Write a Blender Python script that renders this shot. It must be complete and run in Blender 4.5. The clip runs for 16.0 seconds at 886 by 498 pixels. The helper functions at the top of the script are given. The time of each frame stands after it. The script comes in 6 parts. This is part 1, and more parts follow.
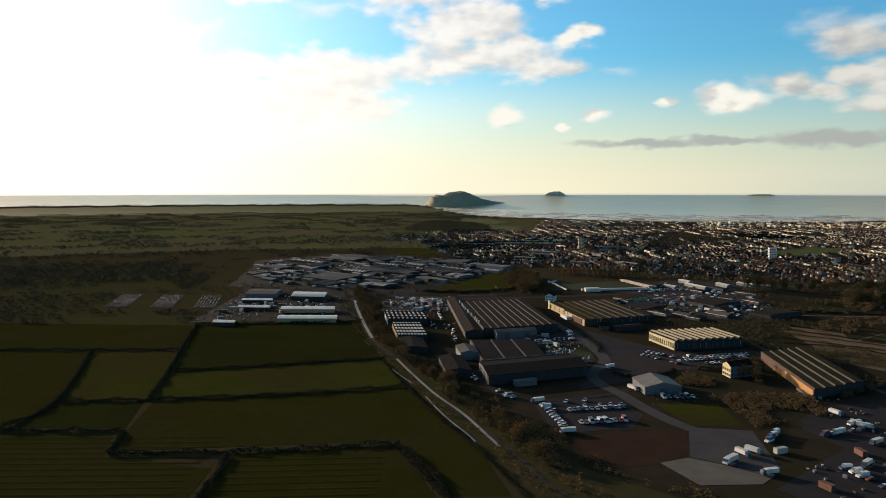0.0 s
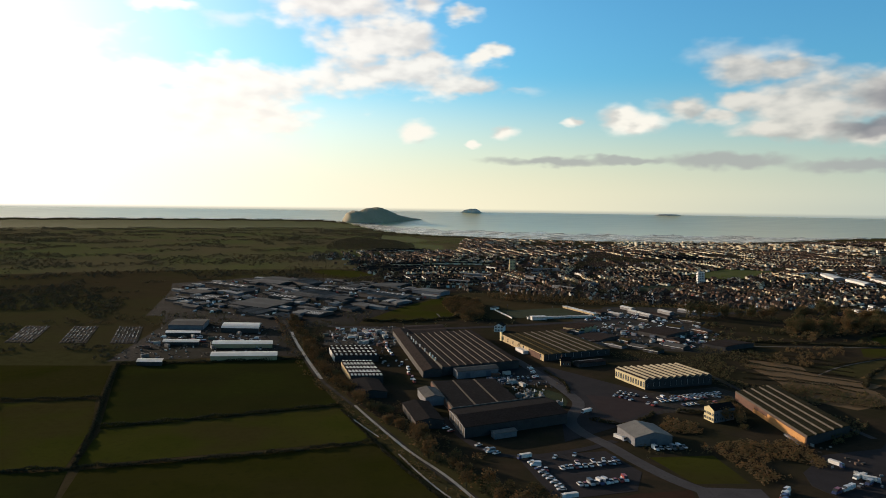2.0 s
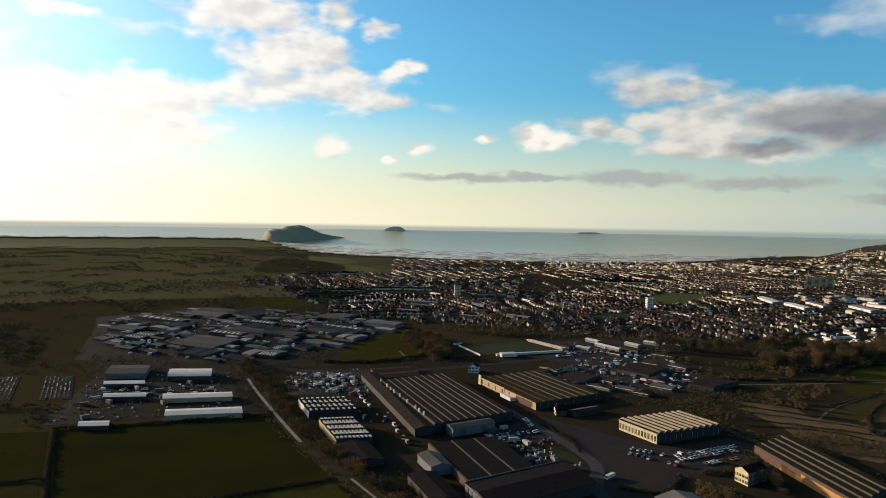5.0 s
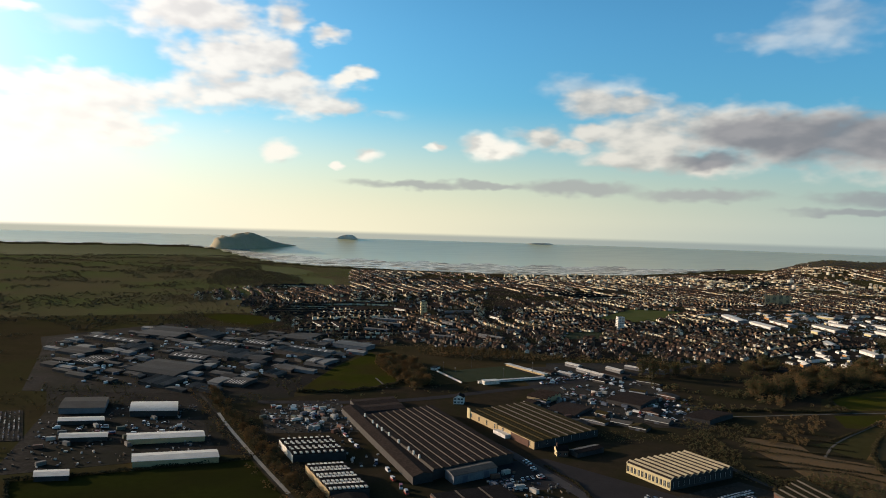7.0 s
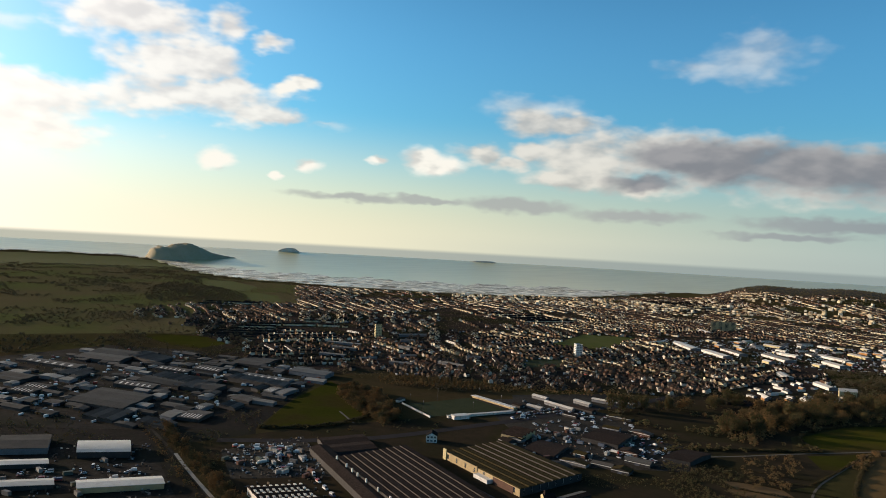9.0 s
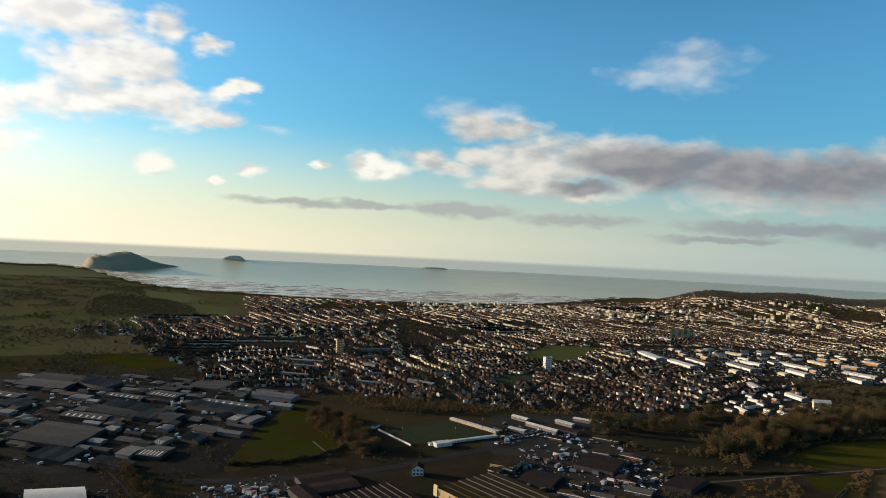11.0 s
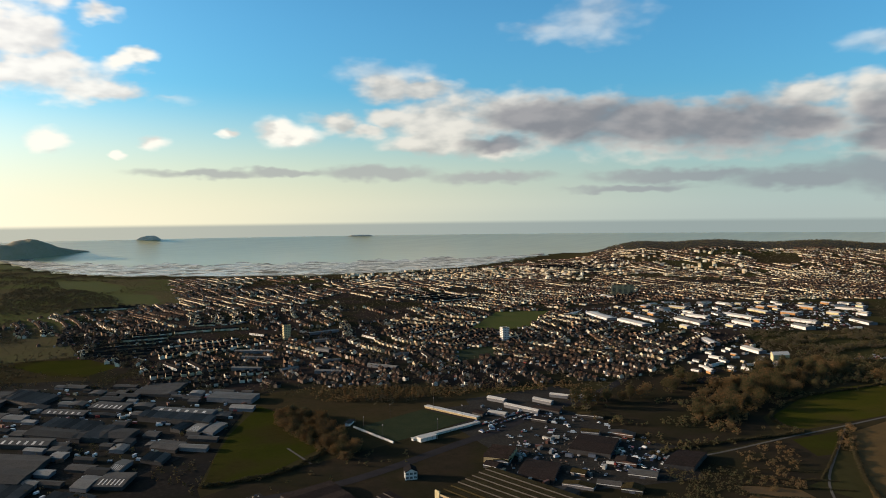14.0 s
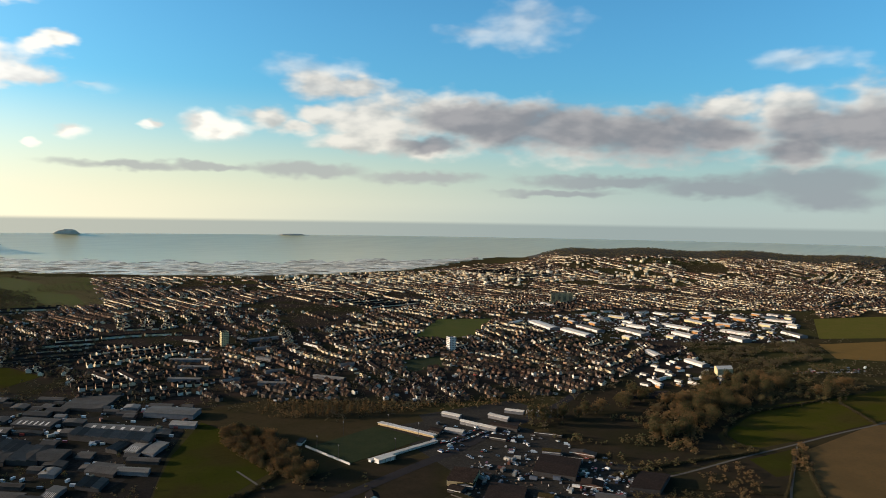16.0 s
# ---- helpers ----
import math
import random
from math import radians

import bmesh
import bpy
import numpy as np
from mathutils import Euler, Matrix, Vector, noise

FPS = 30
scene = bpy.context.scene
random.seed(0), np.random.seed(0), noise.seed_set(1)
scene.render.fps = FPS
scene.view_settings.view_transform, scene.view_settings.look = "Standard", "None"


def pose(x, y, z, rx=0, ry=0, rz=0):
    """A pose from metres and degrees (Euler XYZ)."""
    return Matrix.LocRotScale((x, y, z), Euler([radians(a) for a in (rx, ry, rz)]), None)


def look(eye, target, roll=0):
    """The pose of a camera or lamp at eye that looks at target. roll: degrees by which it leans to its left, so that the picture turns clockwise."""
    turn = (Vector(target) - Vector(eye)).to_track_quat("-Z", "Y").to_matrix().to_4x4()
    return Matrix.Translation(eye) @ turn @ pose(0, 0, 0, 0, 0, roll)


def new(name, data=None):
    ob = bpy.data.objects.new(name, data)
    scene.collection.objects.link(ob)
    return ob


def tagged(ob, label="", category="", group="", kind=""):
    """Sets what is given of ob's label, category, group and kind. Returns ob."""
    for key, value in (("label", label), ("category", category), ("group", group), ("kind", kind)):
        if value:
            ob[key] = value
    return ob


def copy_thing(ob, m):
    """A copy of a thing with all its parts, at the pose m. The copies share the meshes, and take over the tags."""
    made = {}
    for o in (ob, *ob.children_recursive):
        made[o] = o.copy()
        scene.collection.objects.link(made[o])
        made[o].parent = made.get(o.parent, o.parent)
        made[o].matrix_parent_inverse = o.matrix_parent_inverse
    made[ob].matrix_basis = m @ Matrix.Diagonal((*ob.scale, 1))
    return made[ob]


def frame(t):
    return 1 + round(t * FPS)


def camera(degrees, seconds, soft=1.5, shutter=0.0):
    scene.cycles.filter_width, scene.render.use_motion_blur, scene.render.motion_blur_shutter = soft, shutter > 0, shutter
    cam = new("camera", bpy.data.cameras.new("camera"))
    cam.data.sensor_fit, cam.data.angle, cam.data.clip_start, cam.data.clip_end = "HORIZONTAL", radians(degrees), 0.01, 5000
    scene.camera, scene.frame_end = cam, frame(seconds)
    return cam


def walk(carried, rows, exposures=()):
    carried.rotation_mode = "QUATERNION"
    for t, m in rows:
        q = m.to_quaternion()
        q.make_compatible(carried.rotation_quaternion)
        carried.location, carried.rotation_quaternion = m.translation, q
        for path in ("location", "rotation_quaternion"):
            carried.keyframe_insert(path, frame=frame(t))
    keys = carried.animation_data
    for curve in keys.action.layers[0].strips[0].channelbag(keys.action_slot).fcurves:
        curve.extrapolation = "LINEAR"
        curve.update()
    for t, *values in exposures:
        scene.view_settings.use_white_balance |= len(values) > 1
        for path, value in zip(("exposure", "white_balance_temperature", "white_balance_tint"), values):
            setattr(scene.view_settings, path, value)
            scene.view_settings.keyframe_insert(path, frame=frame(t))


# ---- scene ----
# ---------------------------------------------------------------- camera and its path
cam = camera(62.2, 16.0, soft=0.9)
PATH = [  # seconds, x, y, z in metres, turns in degrees
    (0, 0.0, -0.0, 116.9, 85.35, 0.02, -0.00),
    (0.5, -7.4, 10.2, 119.6, 85.57, 0.03, -1.33),
    (1, -15.8, 21.6, 121.8, 85.96, -0.14, -3.11),
    (1.5, -24.8, 33.2, 123.6, 86.30, -0.54, -4.96),
    (2, -33.3, 43.4, 126.4, 86.55, -0.79, -6.89),
    (2.5, -41.2, 53.1, 128.8, 86.78, -0.98, -8.46),
    (3, -49.0, 62.9, 131.4, 87.01, -1.11, -9.83),
    (3.5, -56.0, 71.2, 133.6, 87.21, -1.17, -10.84),
    (4, -63.4, 79.9, 136.5, 87.40, -1.04, -11.72),
    (6.5, -96.4, 137.1, 151.2, 88.42, -1.37, -16.38),
    (7, -101.7, 146.4, 154.9, 88.49, -1.71, -17.50),
    (7.5, -108.3, 155.2, 157.1, 88.75, -2.17, -18.74),
    (8, -113.7, 164.3, 160.8, 88.98, -2.53, -19.93),
    (8.5, -119.6, 174.4, 163.8, 89.34, -3.07, -21.12),
    (9, -124.1, 183.7, 167.0, 89.80, -3.20, -22.25),
    (11.5, -141.4, 248.8, 178.8, 90.10, -2.11, -27.55),
    (12, -144.9, 259.8, 181.6, 89.55, -1.22, -28.54),
    (12.5, -148.1, 270.0, 183.7, 88.97, -0.54, -29.52),
    (13, -150.6, 280.4, 187.8, 88.23, 0.32, -30.56),
    (13.5, -153.7, 289.7, 190.5, 87.78, 0.68, -31.65),
    (14, -157.1, 299.2, 193.1, 87.52, 0.65, -32.92),
    (14.5, -159.6, 307.5, 196.1, 87.45, 0.44, -34.16),
    (15, -161.1, 315.8, 199.8, 87.36, 0.11, -35.43),
    (15.5, -163.6, 324.8, 202.1, 87.39, -0.31, -36.77),
    (16, -167.8, 335.6, 203.4, 87.55, -0.93, -38.40),
]
walk(cam, [(t, pose(x, y, z, rx, ry, rz)) for t, x, y, z, rx, ry, rz in PATH], [(0.0, -0.05, 6500, 18), (4.0, -0.04, 6500, 18), (10.0, -0.04, 6500, 18), (13.0, 0.03, 6500, 18), (14.5, 0.05, 6500, 18), (16.0, 0.12, 6500, 18)])

# ---------------------------------------------------------------- light: low winter sun and a broken sky
SUN_AZ, SUN_EL = -48.0, 11.0          # degrees: azimuth from +y towards +x, elevation
sun_way = Vector((math.sin(radians(SUN_AZ)) * math.cos(radians(SUN_EL)), math.cos(radians(SUN_AZ)) * math.cos(radians(SUN_EL)), math.sin(radians(SUN_EL))))
sun_data = bpy.data.lights.new("sun", "SUN")
sun_data.energy, sun_data.angle, sun_data.color = 5.0, radians(0.53), (1.0, 0.80, 0.55)
sun = new("sun", sun_data)
sun.matrix_world = look((0, 0, 400), Vector((0, 0, 400)) - sun_way)


class Nodes:
    """Short hand for wiring a node tree."""

    def __init__(self, tree):
        self.tree = tree

    def add(self, kind, *links, operation="", clamp=False, smooth=False):
        node = self.tree.nodes.new(kind)
        if operation:
            node.operation = operation
        if clamp:
            node.use_clamp = True
        if smooth:
            node.interpolation_type = "SMOOTHSTEP"
        for i, source in enumerate(links):
            self.feed(node.inputs[i], source)
        return node

    def feed(self, socket, source):
        if source is None:
            return
        if isinstance(source, bpy.types.NodeSocket):
            self.tree.links.new(source, socket)
        else:
            socket.default_value = source

    def math(self, operation, a, b=None, c=None, clamp=False):
        return self.add("ShaderNodeMath", a, b, c, operation=operation, clamp=clamp).outputs[0]

    def vmath(self, operation, a, b=None):
        return self.add("ShaderNodeVectorMath", a, b, operation=operation)

    def mix(self, factor, a, b, blend="MIX"):
        node = self.tree.nodes.new("ShaderNodeMix")
        node.data_type, node.blend_type = "RGBA", blend
        for name, value in (("Factor_Float", factor), ("A_Color", a), ("B_Color", b)):
            socket = next(s for s in node.inputs if s.identifier == name)
            if not isinstance(value, (int, float, bpy.types.NodeSocket)) and len(value) == 3:
                value = (*value, 1.0)
            self.feed(socket, value)
        return next(s for s in node.outputs if s.identifier == "Result_Color")

    def noise(self, vector, scale, detail=4.0, rough=0.55, distortion=0.0):
        node = self.tree.nodes.new("ShaderNodeTexNoise")
        self.feed(node.inputs["Vector"], vector)
        for key, value in (("Scale", scale), ("Detail", detail), ("Roughness", rough), ("Distortion", distortion)):
            node.inputs[key].default_value = value
        return node.outputs["Fac"]

    def ramp(self, value, low, high):
        """0 at low to 1 at high, smooth."""
        node = self.add("ShaderNodeMapRange", value, low, high, 0.0, 1.0, smooth=True)
        return node.outputs[0]


world = bpy.data.worlds.new("sky")
scene.world = world
world.use_nodes = True
wt = Nodes(world.node_tree)
world.node_tree.nodes.clear()
sky = wt.tree.nodes.new("ShaderNodeTexSky")
sky.sky_type, sky.sun_disc = "NISHITA", False
sky.sun_elevation, sky.sun_rotation = radians(SUN_EL), radians(SUN_AZ)
sky.air_density, sky.dust_density, sky.ozone_density, sky.altitude = 1.0, 2.0, 3.0, 150.0
way = wt.tree.nodes.new("ShaderNodeTexCoord").outputs["Generated"]
xyz = wt.add("ShaderNodeSeparateXYZ", way).outputs
azimuth = wt.math("MULTIPLY", wt.math("ARCTAN2", xyz[0], xyz[1]), 180 / math.pi)
height = wt.math("MULTIPLY", wt.math("ARCSINE", xyz[2]), 180 / math.pi)
flat_way = wt.add("ShaderNodeCombineXYZ", azimuth, wt.math("MULTIPLY", height, 2.0), 0.0).outputs[0]


def puffs(shift):
    """Cloud texture at three sizes, looked up a little aside."""
    at = wt.vmath("ADD", flat_way, shift).outputs[0]
    return wt.math("ADD", wt.math("MULTIPLY", wt.noise(at, 0.21, 2.0, 0.45), 0.70), wt.math("MULTIPLY", wt.noise(at, 0.58, 2.5, 0.5), 0.30))


billow, billow_sunward = puffs((0.0, 0.0, 0.0)), puffs((-0.8, 1.3, 0.0))
relief = wt.ramp(wt.math("SUBTRACT", billow, billow_sunward), -0.15, 0.13)
warp = wt.vmath("SCALE", wt.vmath("SUBTRACT", wt.add("ShaderNodeTexNoise", flat_way, None, 0.6).outputs["Color"], (0.5, 0.5, 0.5)).outputs[0])
warp.inputs["Scale"].default_value = 1.1
place = wt.vmath("ADD", wt.add("ShaderNodeCombineXYZ", azimuth, height, 0.0).outputs[0], warp.outputs[0]).outputs[0]


def cloud_bank(rows, where=place, grow=1.0):
    """How deep inside a bank of clouds the way lies: rows of azimuth, height, half width, half height, in degrees."""
    deep = None
    for az, el, w, h in rows:
        off = wt.vmath("MULTIPLY", wt.vmath("SUBTRACT", where, (az, el, 0.0)).outputs[0], (1 / (w * grow), 1 / (h * grow), 0.0))
        d = wt.math("SUBTRACT", 1.0, wt.vmath("LENGTH", off.outputs[0]).outputs["Value"])
        deep = d if deep is None else wt.math("SMOOTH_MAX", deep, d, 0.2)
    return deep


BRIGHT = [(-14.6, 13.9, 2.6, 0.5), (-1.5, 14.8, 5.3, 1.7), (0.6, 12.5, 4.2, 1.8), (3.3, 12.1, 3.2, 1.9), (5.3, 10.9, 2.4, 1.2), (8.6, 9.1, 3.9, 0.8), (2.2, 9.9, 7.0, 1.6), (-16.0, 9.0, 4.1, 1.4), (-8.7, 8.7, 7.6, 1.8),
          (-12.4, 6.8, 9.4, 2.3), (5.4, 15.3, 1.8, 1.3), (8.1, 14.4, 1.6, 0.7), (-24, 9.5, 9, 2.4)]
PUFF = [(9.4, 11.2, 1.1, 0.5), (10.6, 11.6, 1.3, 0.5), (4.7, 5.6, 1.3, 0.8), (11.6, 5.6, 1.1, 0.6), (9.2, 4.7, 0.5, 0.25), (16.9, 6.4, 0.8, 0.4), (20.2, 6.6, 1.5, 1.1), (21.4, 6.2, 1.9, 0.9)]
GREY = [(25.4, 7.3, 1.7, 0.9), (27.0, 6.7, 1.8, 0.7), (29.0, 7.7, 2.4, 0.9), (28.8, 9.7, 2.6, 1.1), (31.5, 9.7, 2.3, 0.9), (33.1, 7.6, 4.6, 2.1), (31.5, 5.7, 2.7, 0.9), (36.5, 5.3, 3.0, 0.9), (37.5, 7.5, 4.6, 2.1),
        (42.4, 7.1, 5.5, 1.9), (48.6, 6.5, 6.1, 1.9), (54.1, 6.3, 4.9, 1.8), (59.3, 6.3, 3.5, 1.4), (59.6, 8.3, 2.8, 1.2), (63.5, 7.9, 3.2, 1.6), (64.0, 5.3, 2.6, 1.3), (70, 7.0, 6, 2.4)]
CORE = [(46.5, 6.9, 6.5, 1.5), (54.5, 6.3, 6.6, 1.6), (65.5, 6.6, 3.4, 1.3), (40.4, 7.4, 4.4, 1.2), (43.6, 7.0, 3.8, 1.5), (48.6, 6.6, 5.3, 1.4), (53.8, 6.2, 4.6, 1.4), (58.9, 6.2, 2.8, 1.0), (63.8, 5.1, 2.0, 0.9), (37.5, 5.6, 2.4, 0.6), (70, 6.4, 5, 1.6)]
STREAK = [(15.5, 3.4, 4.4, 0.35), (21, 3.5, 3.4, 0.30), (28.0, 3.45, 4.2, 0.55), (36.4, 3.05, 4.0, 0.45), (47.0, 2.0, 4.2, 0.30), (51.5, 2.9, 6.0, 0.45), (58.5, 2.5, 5.0, 0.6), (65.0, 2.7, 4.2, 1.2), (66.0, 1.7, 3.2, 0.8)]
WISP = [(44.3, 14.6, 3.4, 1.4), (40.5, 13.9, 2.2, 0.7), (64.0, 11.4, 2.6, 0.7), (-9.3, 13.2, 2.0, 0.6), (28.5, 10.9, 3.6, 0.8), (23.5, 7.5, 1.5, 0.4), (12.5, 8.7, 2.0, 0.4)]
rough_edge = wt.math("MULTIPLY", wt.math("SUBTRACT", billow, 0.5), 2.6)
bright = wt.ramp(wt.math("ADD", cloud_bank(BRIGHT, grow=1.2), rough_edge), -0.05, 0.6)
puff = wt.ramp(wt.math("ADD", cloud_bank(PUFF, grow=1.35), wt.math("MULTIPLY", rough_edge, 0.5)), 0.0, 0.62)
grey = wt.ramp(wt.math("ADD", cloud_bank(GREY, grow=1.22), wt.math("MULTIPLY", rough_edge, 0.75)), -0.08, 0.6)
grey_core = wt.ramp(wt.math("ADD", cloud_bank(CORE, grow=1.2), wt.math("MULTIPLY", rough_edge, 0.5)), -0.25, 0.5)
streak = wt.ramp(wt.math("ADD", cloud_bank(STREAK, grow=1.5), wt.math("MULTIPLY", rough_edge, 0.4)), 0.0, 0.65)
# colours of the clear sky: the sky texture, dimmed overhead to keep the ground dark, washed out towards the sun and the
# horizon by thin haze
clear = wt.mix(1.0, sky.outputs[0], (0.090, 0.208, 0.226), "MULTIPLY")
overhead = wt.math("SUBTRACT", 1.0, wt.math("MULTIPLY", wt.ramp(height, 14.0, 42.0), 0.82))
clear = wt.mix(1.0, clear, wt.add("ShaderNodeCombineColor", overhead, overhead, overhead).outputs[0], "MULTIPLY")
nearness = wt.vmath("DOT_PRODUCT", way, tuple(sun_way)).outputs["Value"]
glow = wt.math("POWER", wt.math("MAXIMUM", nearness, 0.0), 4.6)
tight_glow = wt.math("POWER", wt.math("MAXIMUM", nearness, 0.0), 9.0)
air_glow = wt.math("MAXIMUM", tight_glow, wt.math("MULTIPLY", glow, wt.ramp(height, 11.0, 5.0)))
glow_core = wt.math("POWER", wt.math("MAXIMUM", nearness, 0.0), 40.0)
veil = wt.math("MULTIPLY", wt.ramp(height, 10.0, -0.5), 0.92)
veil_colour = wt.mix(wt.ramp(azimuth, 2.0, 62.0), (1.00, 0.965, 0.65), (0.455, 0.58, 0.53))
air = wt.mix(veil, clear, veil_colour)
air = wt.mix(wt.math("MULTIPLY", air_glow, 1.6, clamp=True), air, (1.35, 1.29, 1.10))
air = wt.mix(wt.math("MULTIPLY", glow_core, 0.9, clamp=True), air, (3.0, 2.7, 2.1))
lit = wt.mix(relief, (0.60, 0.605, 0.55), (0.97, 0.965, 0.83))
lit = wt.mix(wt.math("MULTIPLY", glow, 1.6, clamp=True), lit, (1.4, 1.3, 1.12))
air = wt.mix(wt.math("MULTIPLY", streak, 0.82), air, wt.mix(wt.ramp(azimuth, 32.0, 58.0), (0.40, 0.435, 0.41), (0.27, 0.315, 0.33)))
air = wt.mix(wt.math("MULTIPLY", wt.ramp(wt.math("ADD", cloud_bank(WISP, grow=1.2), rough_edge), -0.2, 0.9), 0.42), air, lit)
dull = wt.mix(relief, (0.50, 0.515, 0.465), (0.84, 0.825, 0.70))
air = wt.mix(wt.math("MULTIPLY", grey, 0.88), air, dull)
air = wt.mix(wt.math("MULTIPLY", grey_core, 0.88), air, wt.mix(relief, (0.205, 0.23, 0.25), (0.29, 0.31, 0.32)))
air = wt.mix(wt.math("MULTIPLY", bright, 0.88), air, lit)
puff_white = wt.mix(wt.ramp(relief, 0.0, 0.7), (0.70, 0.71, 0.63), (1.02, 1.01, 0.86))
air = wt.mix(wt.math("MULTIPLY", puff, 0.92), air, puff_white)
# sky opposite the sun is dimmed too, to darken walls turned from the sun
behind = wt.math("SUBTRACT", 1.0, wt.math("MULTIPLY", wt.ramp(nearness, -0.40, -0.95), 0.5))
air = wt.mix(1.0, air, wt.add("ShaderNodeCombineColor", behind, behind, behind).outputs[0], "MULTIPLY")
# grey sea haze along the horizon, and open water under the horizon, beyond the built sea
haze = wt.math("MULTIPLY", wt.ramp(height, 1.2, -0.2), wt.ramp(azimuth, 8.0, 60.0))
air = wt.mix(wt.math("MULTIPLY", haze, 0.45), air, (0.40, 0.49, 0.44))
far_water = wt.mix(wt.ramp(azimuth, -12.0, 55.0), (0.52, 0.545, 0.43), (0.30, 0.38, 0.355))
air = wt.mix(wt.ramp(height, -0.22, -0.58), air, far_water)
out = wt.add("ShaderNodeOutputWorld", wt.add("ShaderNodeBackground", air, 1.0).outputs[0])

# ---------------------------------------------------------------- materials


def surface(name, colours, scale=1.0, rough=0.8, metal=0.0, bump=0.15, by_island=0.0, by_object=0.0, fine=None, gloss=0.3, stretch=None, broad=None):
    """A node material whose colour wanders between two or three colours at two scales, in world metres; scale: the size of the larger blotches."""
    m = bpy.data.materials.new(name)
    m.use_nodes = True
    nt = Nodes(m.node_tree)
    bsdf = next(n for n in m.node_tree.nodes if n.type == "BSDF_PRINCIPLED")
    where = nt.tree.nodes.new("ShaderNodeNewGeometry").outputs["Position"]
    if stretch:
        where = nt.vmath("MULTIPLY", where, stretch).outputs[0]
    big = nt.noise(where, 1.0 / scale, 5.0, 0.6)
    small = nt.noise(where, fine or 6.0 / scale, 4.0, 0.65)
    c = nt.mix(nt.ramp(big, 0.3, 0.7), colours[0], colours[1])
    if len(colours) > 2:
        c = nt.mix(nt.ramp(small, 0.45, 0.75), c, colours[2])
    if broad:
        c = nt.mix(nt.ramp(nt.noise(where, 1.0 / broad[0], 3.0), 0.42, 0.62), c, broad[1])
    grain = nt.math("ADD", nt.math("MULTIPLY", small, 0.7), 0.65)
    c = nt.mix(1.0, c, nt.add("ShaderNodeCombineColor", grain, grain, grain).outputs[0], "MULTIPLY")
    for amount, node, socket in ((by_island, "ShaderNodeNewGeometry", "Random Per Island"), (by_object, "ShaderNodeObjectInfo", "Random")):
        if amount:
            chance = nt.tree.nodes.new(node).outputs[socket]
            tone = nt.math("ADD", nt.math("MULTIPLY", chance, 2 * amount), 1 - amount)
            c = nt.mix(1.0, c, nt.add("ShaderNodeCombineColor", tone, tone, tone).outputs[0], "MULTIPLY")
    nt.feed(bsdf.inputs["Base Color"], c)
    bsdf.inputs["Roughness"].default_value, bsdf.inputs["Metallic"].default_value = rough, metal
    bsdf.inputs["Specular IOR Level"].default_value = gloss
    if bump:
        b = nt.tree.nodes.new("ShaderNodeBump")
        nt.feed(b.inputs["Height"], small)
        b.inputs["Strength"].default_value, b.inputs["Distance"].default_value = bump, scale * 0.05
        nt.feed(bsdf.inputs["Normal"], b.outputs[0])
    return m


def many(name, palette, rough=0.8, source="island", gloss=0.3, leafy=0.0):
    """A material that gives each loose piece one colour of a palette."""
    m = bpy.data.materials.new(name)
    m.use_nodes = True
    nt = Nodes(m.node_tree)
    bsdf = next(n for n in m.node_tree.nodes if n.type == "BSDF_PRINCIPLED")
    chance = nt.tree.nodes.new("ShaderNodeNewGeometry").outputs["Random Per Island"] if source == "island" else nt.tree.nodes.new("ShaderNodeObjectInfo").outputs["Random"]
    ramp = nt.tree.nodes.new("ShaderNodeValToRGB")
    ramp.color_ramp.interpolation = "CONSTANT"
    nt.feed(ramp.inputs[0], chance)
    while len(ramp.color_ramp.elements) < len(palette):
        ramp.color_ramp.elements.new(0.5)
    for i, c in enumerate(palette):
        ramp.color_ramp.elements[i].position, ramp.color_ramp.elements[i].color = i / len(palette), (*c, 1.0)
    where = nt.tree.nodes.new("ShaderNodeNewGeometry").outputs["Position"]
    grain = nt.math("ADD", nt.math("MULTIPLY", nt.noise(where, 0.6, 4.0), 0.8), 0.6)
    c = nt.mix(1.0, ramp.outputs[0], nt.add("ShaderNodeCombineColor", grain, grain, grain).outputs[0], "MULTIPLY")
    nt.feed(bsdf.inputs["Base Color"], c)
    bsdf.inputs["Roughness"].default_value, bsdf.inputs["Specular IOR Level"].default_value = rough, gloss
    if leafy:
        through_light = nt.add("ShaderNodeBsdfTranslucent", c).outputs[0]
        end = next(n for n in m.node_tree.nodes if n.type == "OUTPUT_MATERIAL")
        nt.feed(end.inputs["Surface"], nt.add("ShaderNodeMixShader", leafy, bsdf.outputs[0], through_light).outputs[0])
    return m


LAND = surface("rough_land", [(0.050, 0.042, 0.022), (0.064, 0.049, 0.028), (0.034, 0.031, 0.017)], 26, 0.95, fine=0.13, broad=(260, (0.054, 0.052, 0.022)), gloss=0.0)
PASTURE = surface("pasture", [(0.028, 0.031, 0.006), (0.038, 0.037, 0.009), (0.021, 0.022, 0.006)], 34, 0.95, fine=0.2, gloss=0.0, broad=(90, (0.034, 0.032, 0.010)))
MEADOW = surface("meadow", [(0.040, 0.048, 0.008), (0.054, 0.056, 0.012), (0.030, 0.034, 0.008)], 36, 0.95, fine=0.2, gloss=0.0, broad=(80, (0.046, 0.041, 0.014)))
TURF = surface("turf", [(0.020, 0.032, 0.010), (0.029, 0.038, 0.012)], 14, 0.95, gloss=0.1)
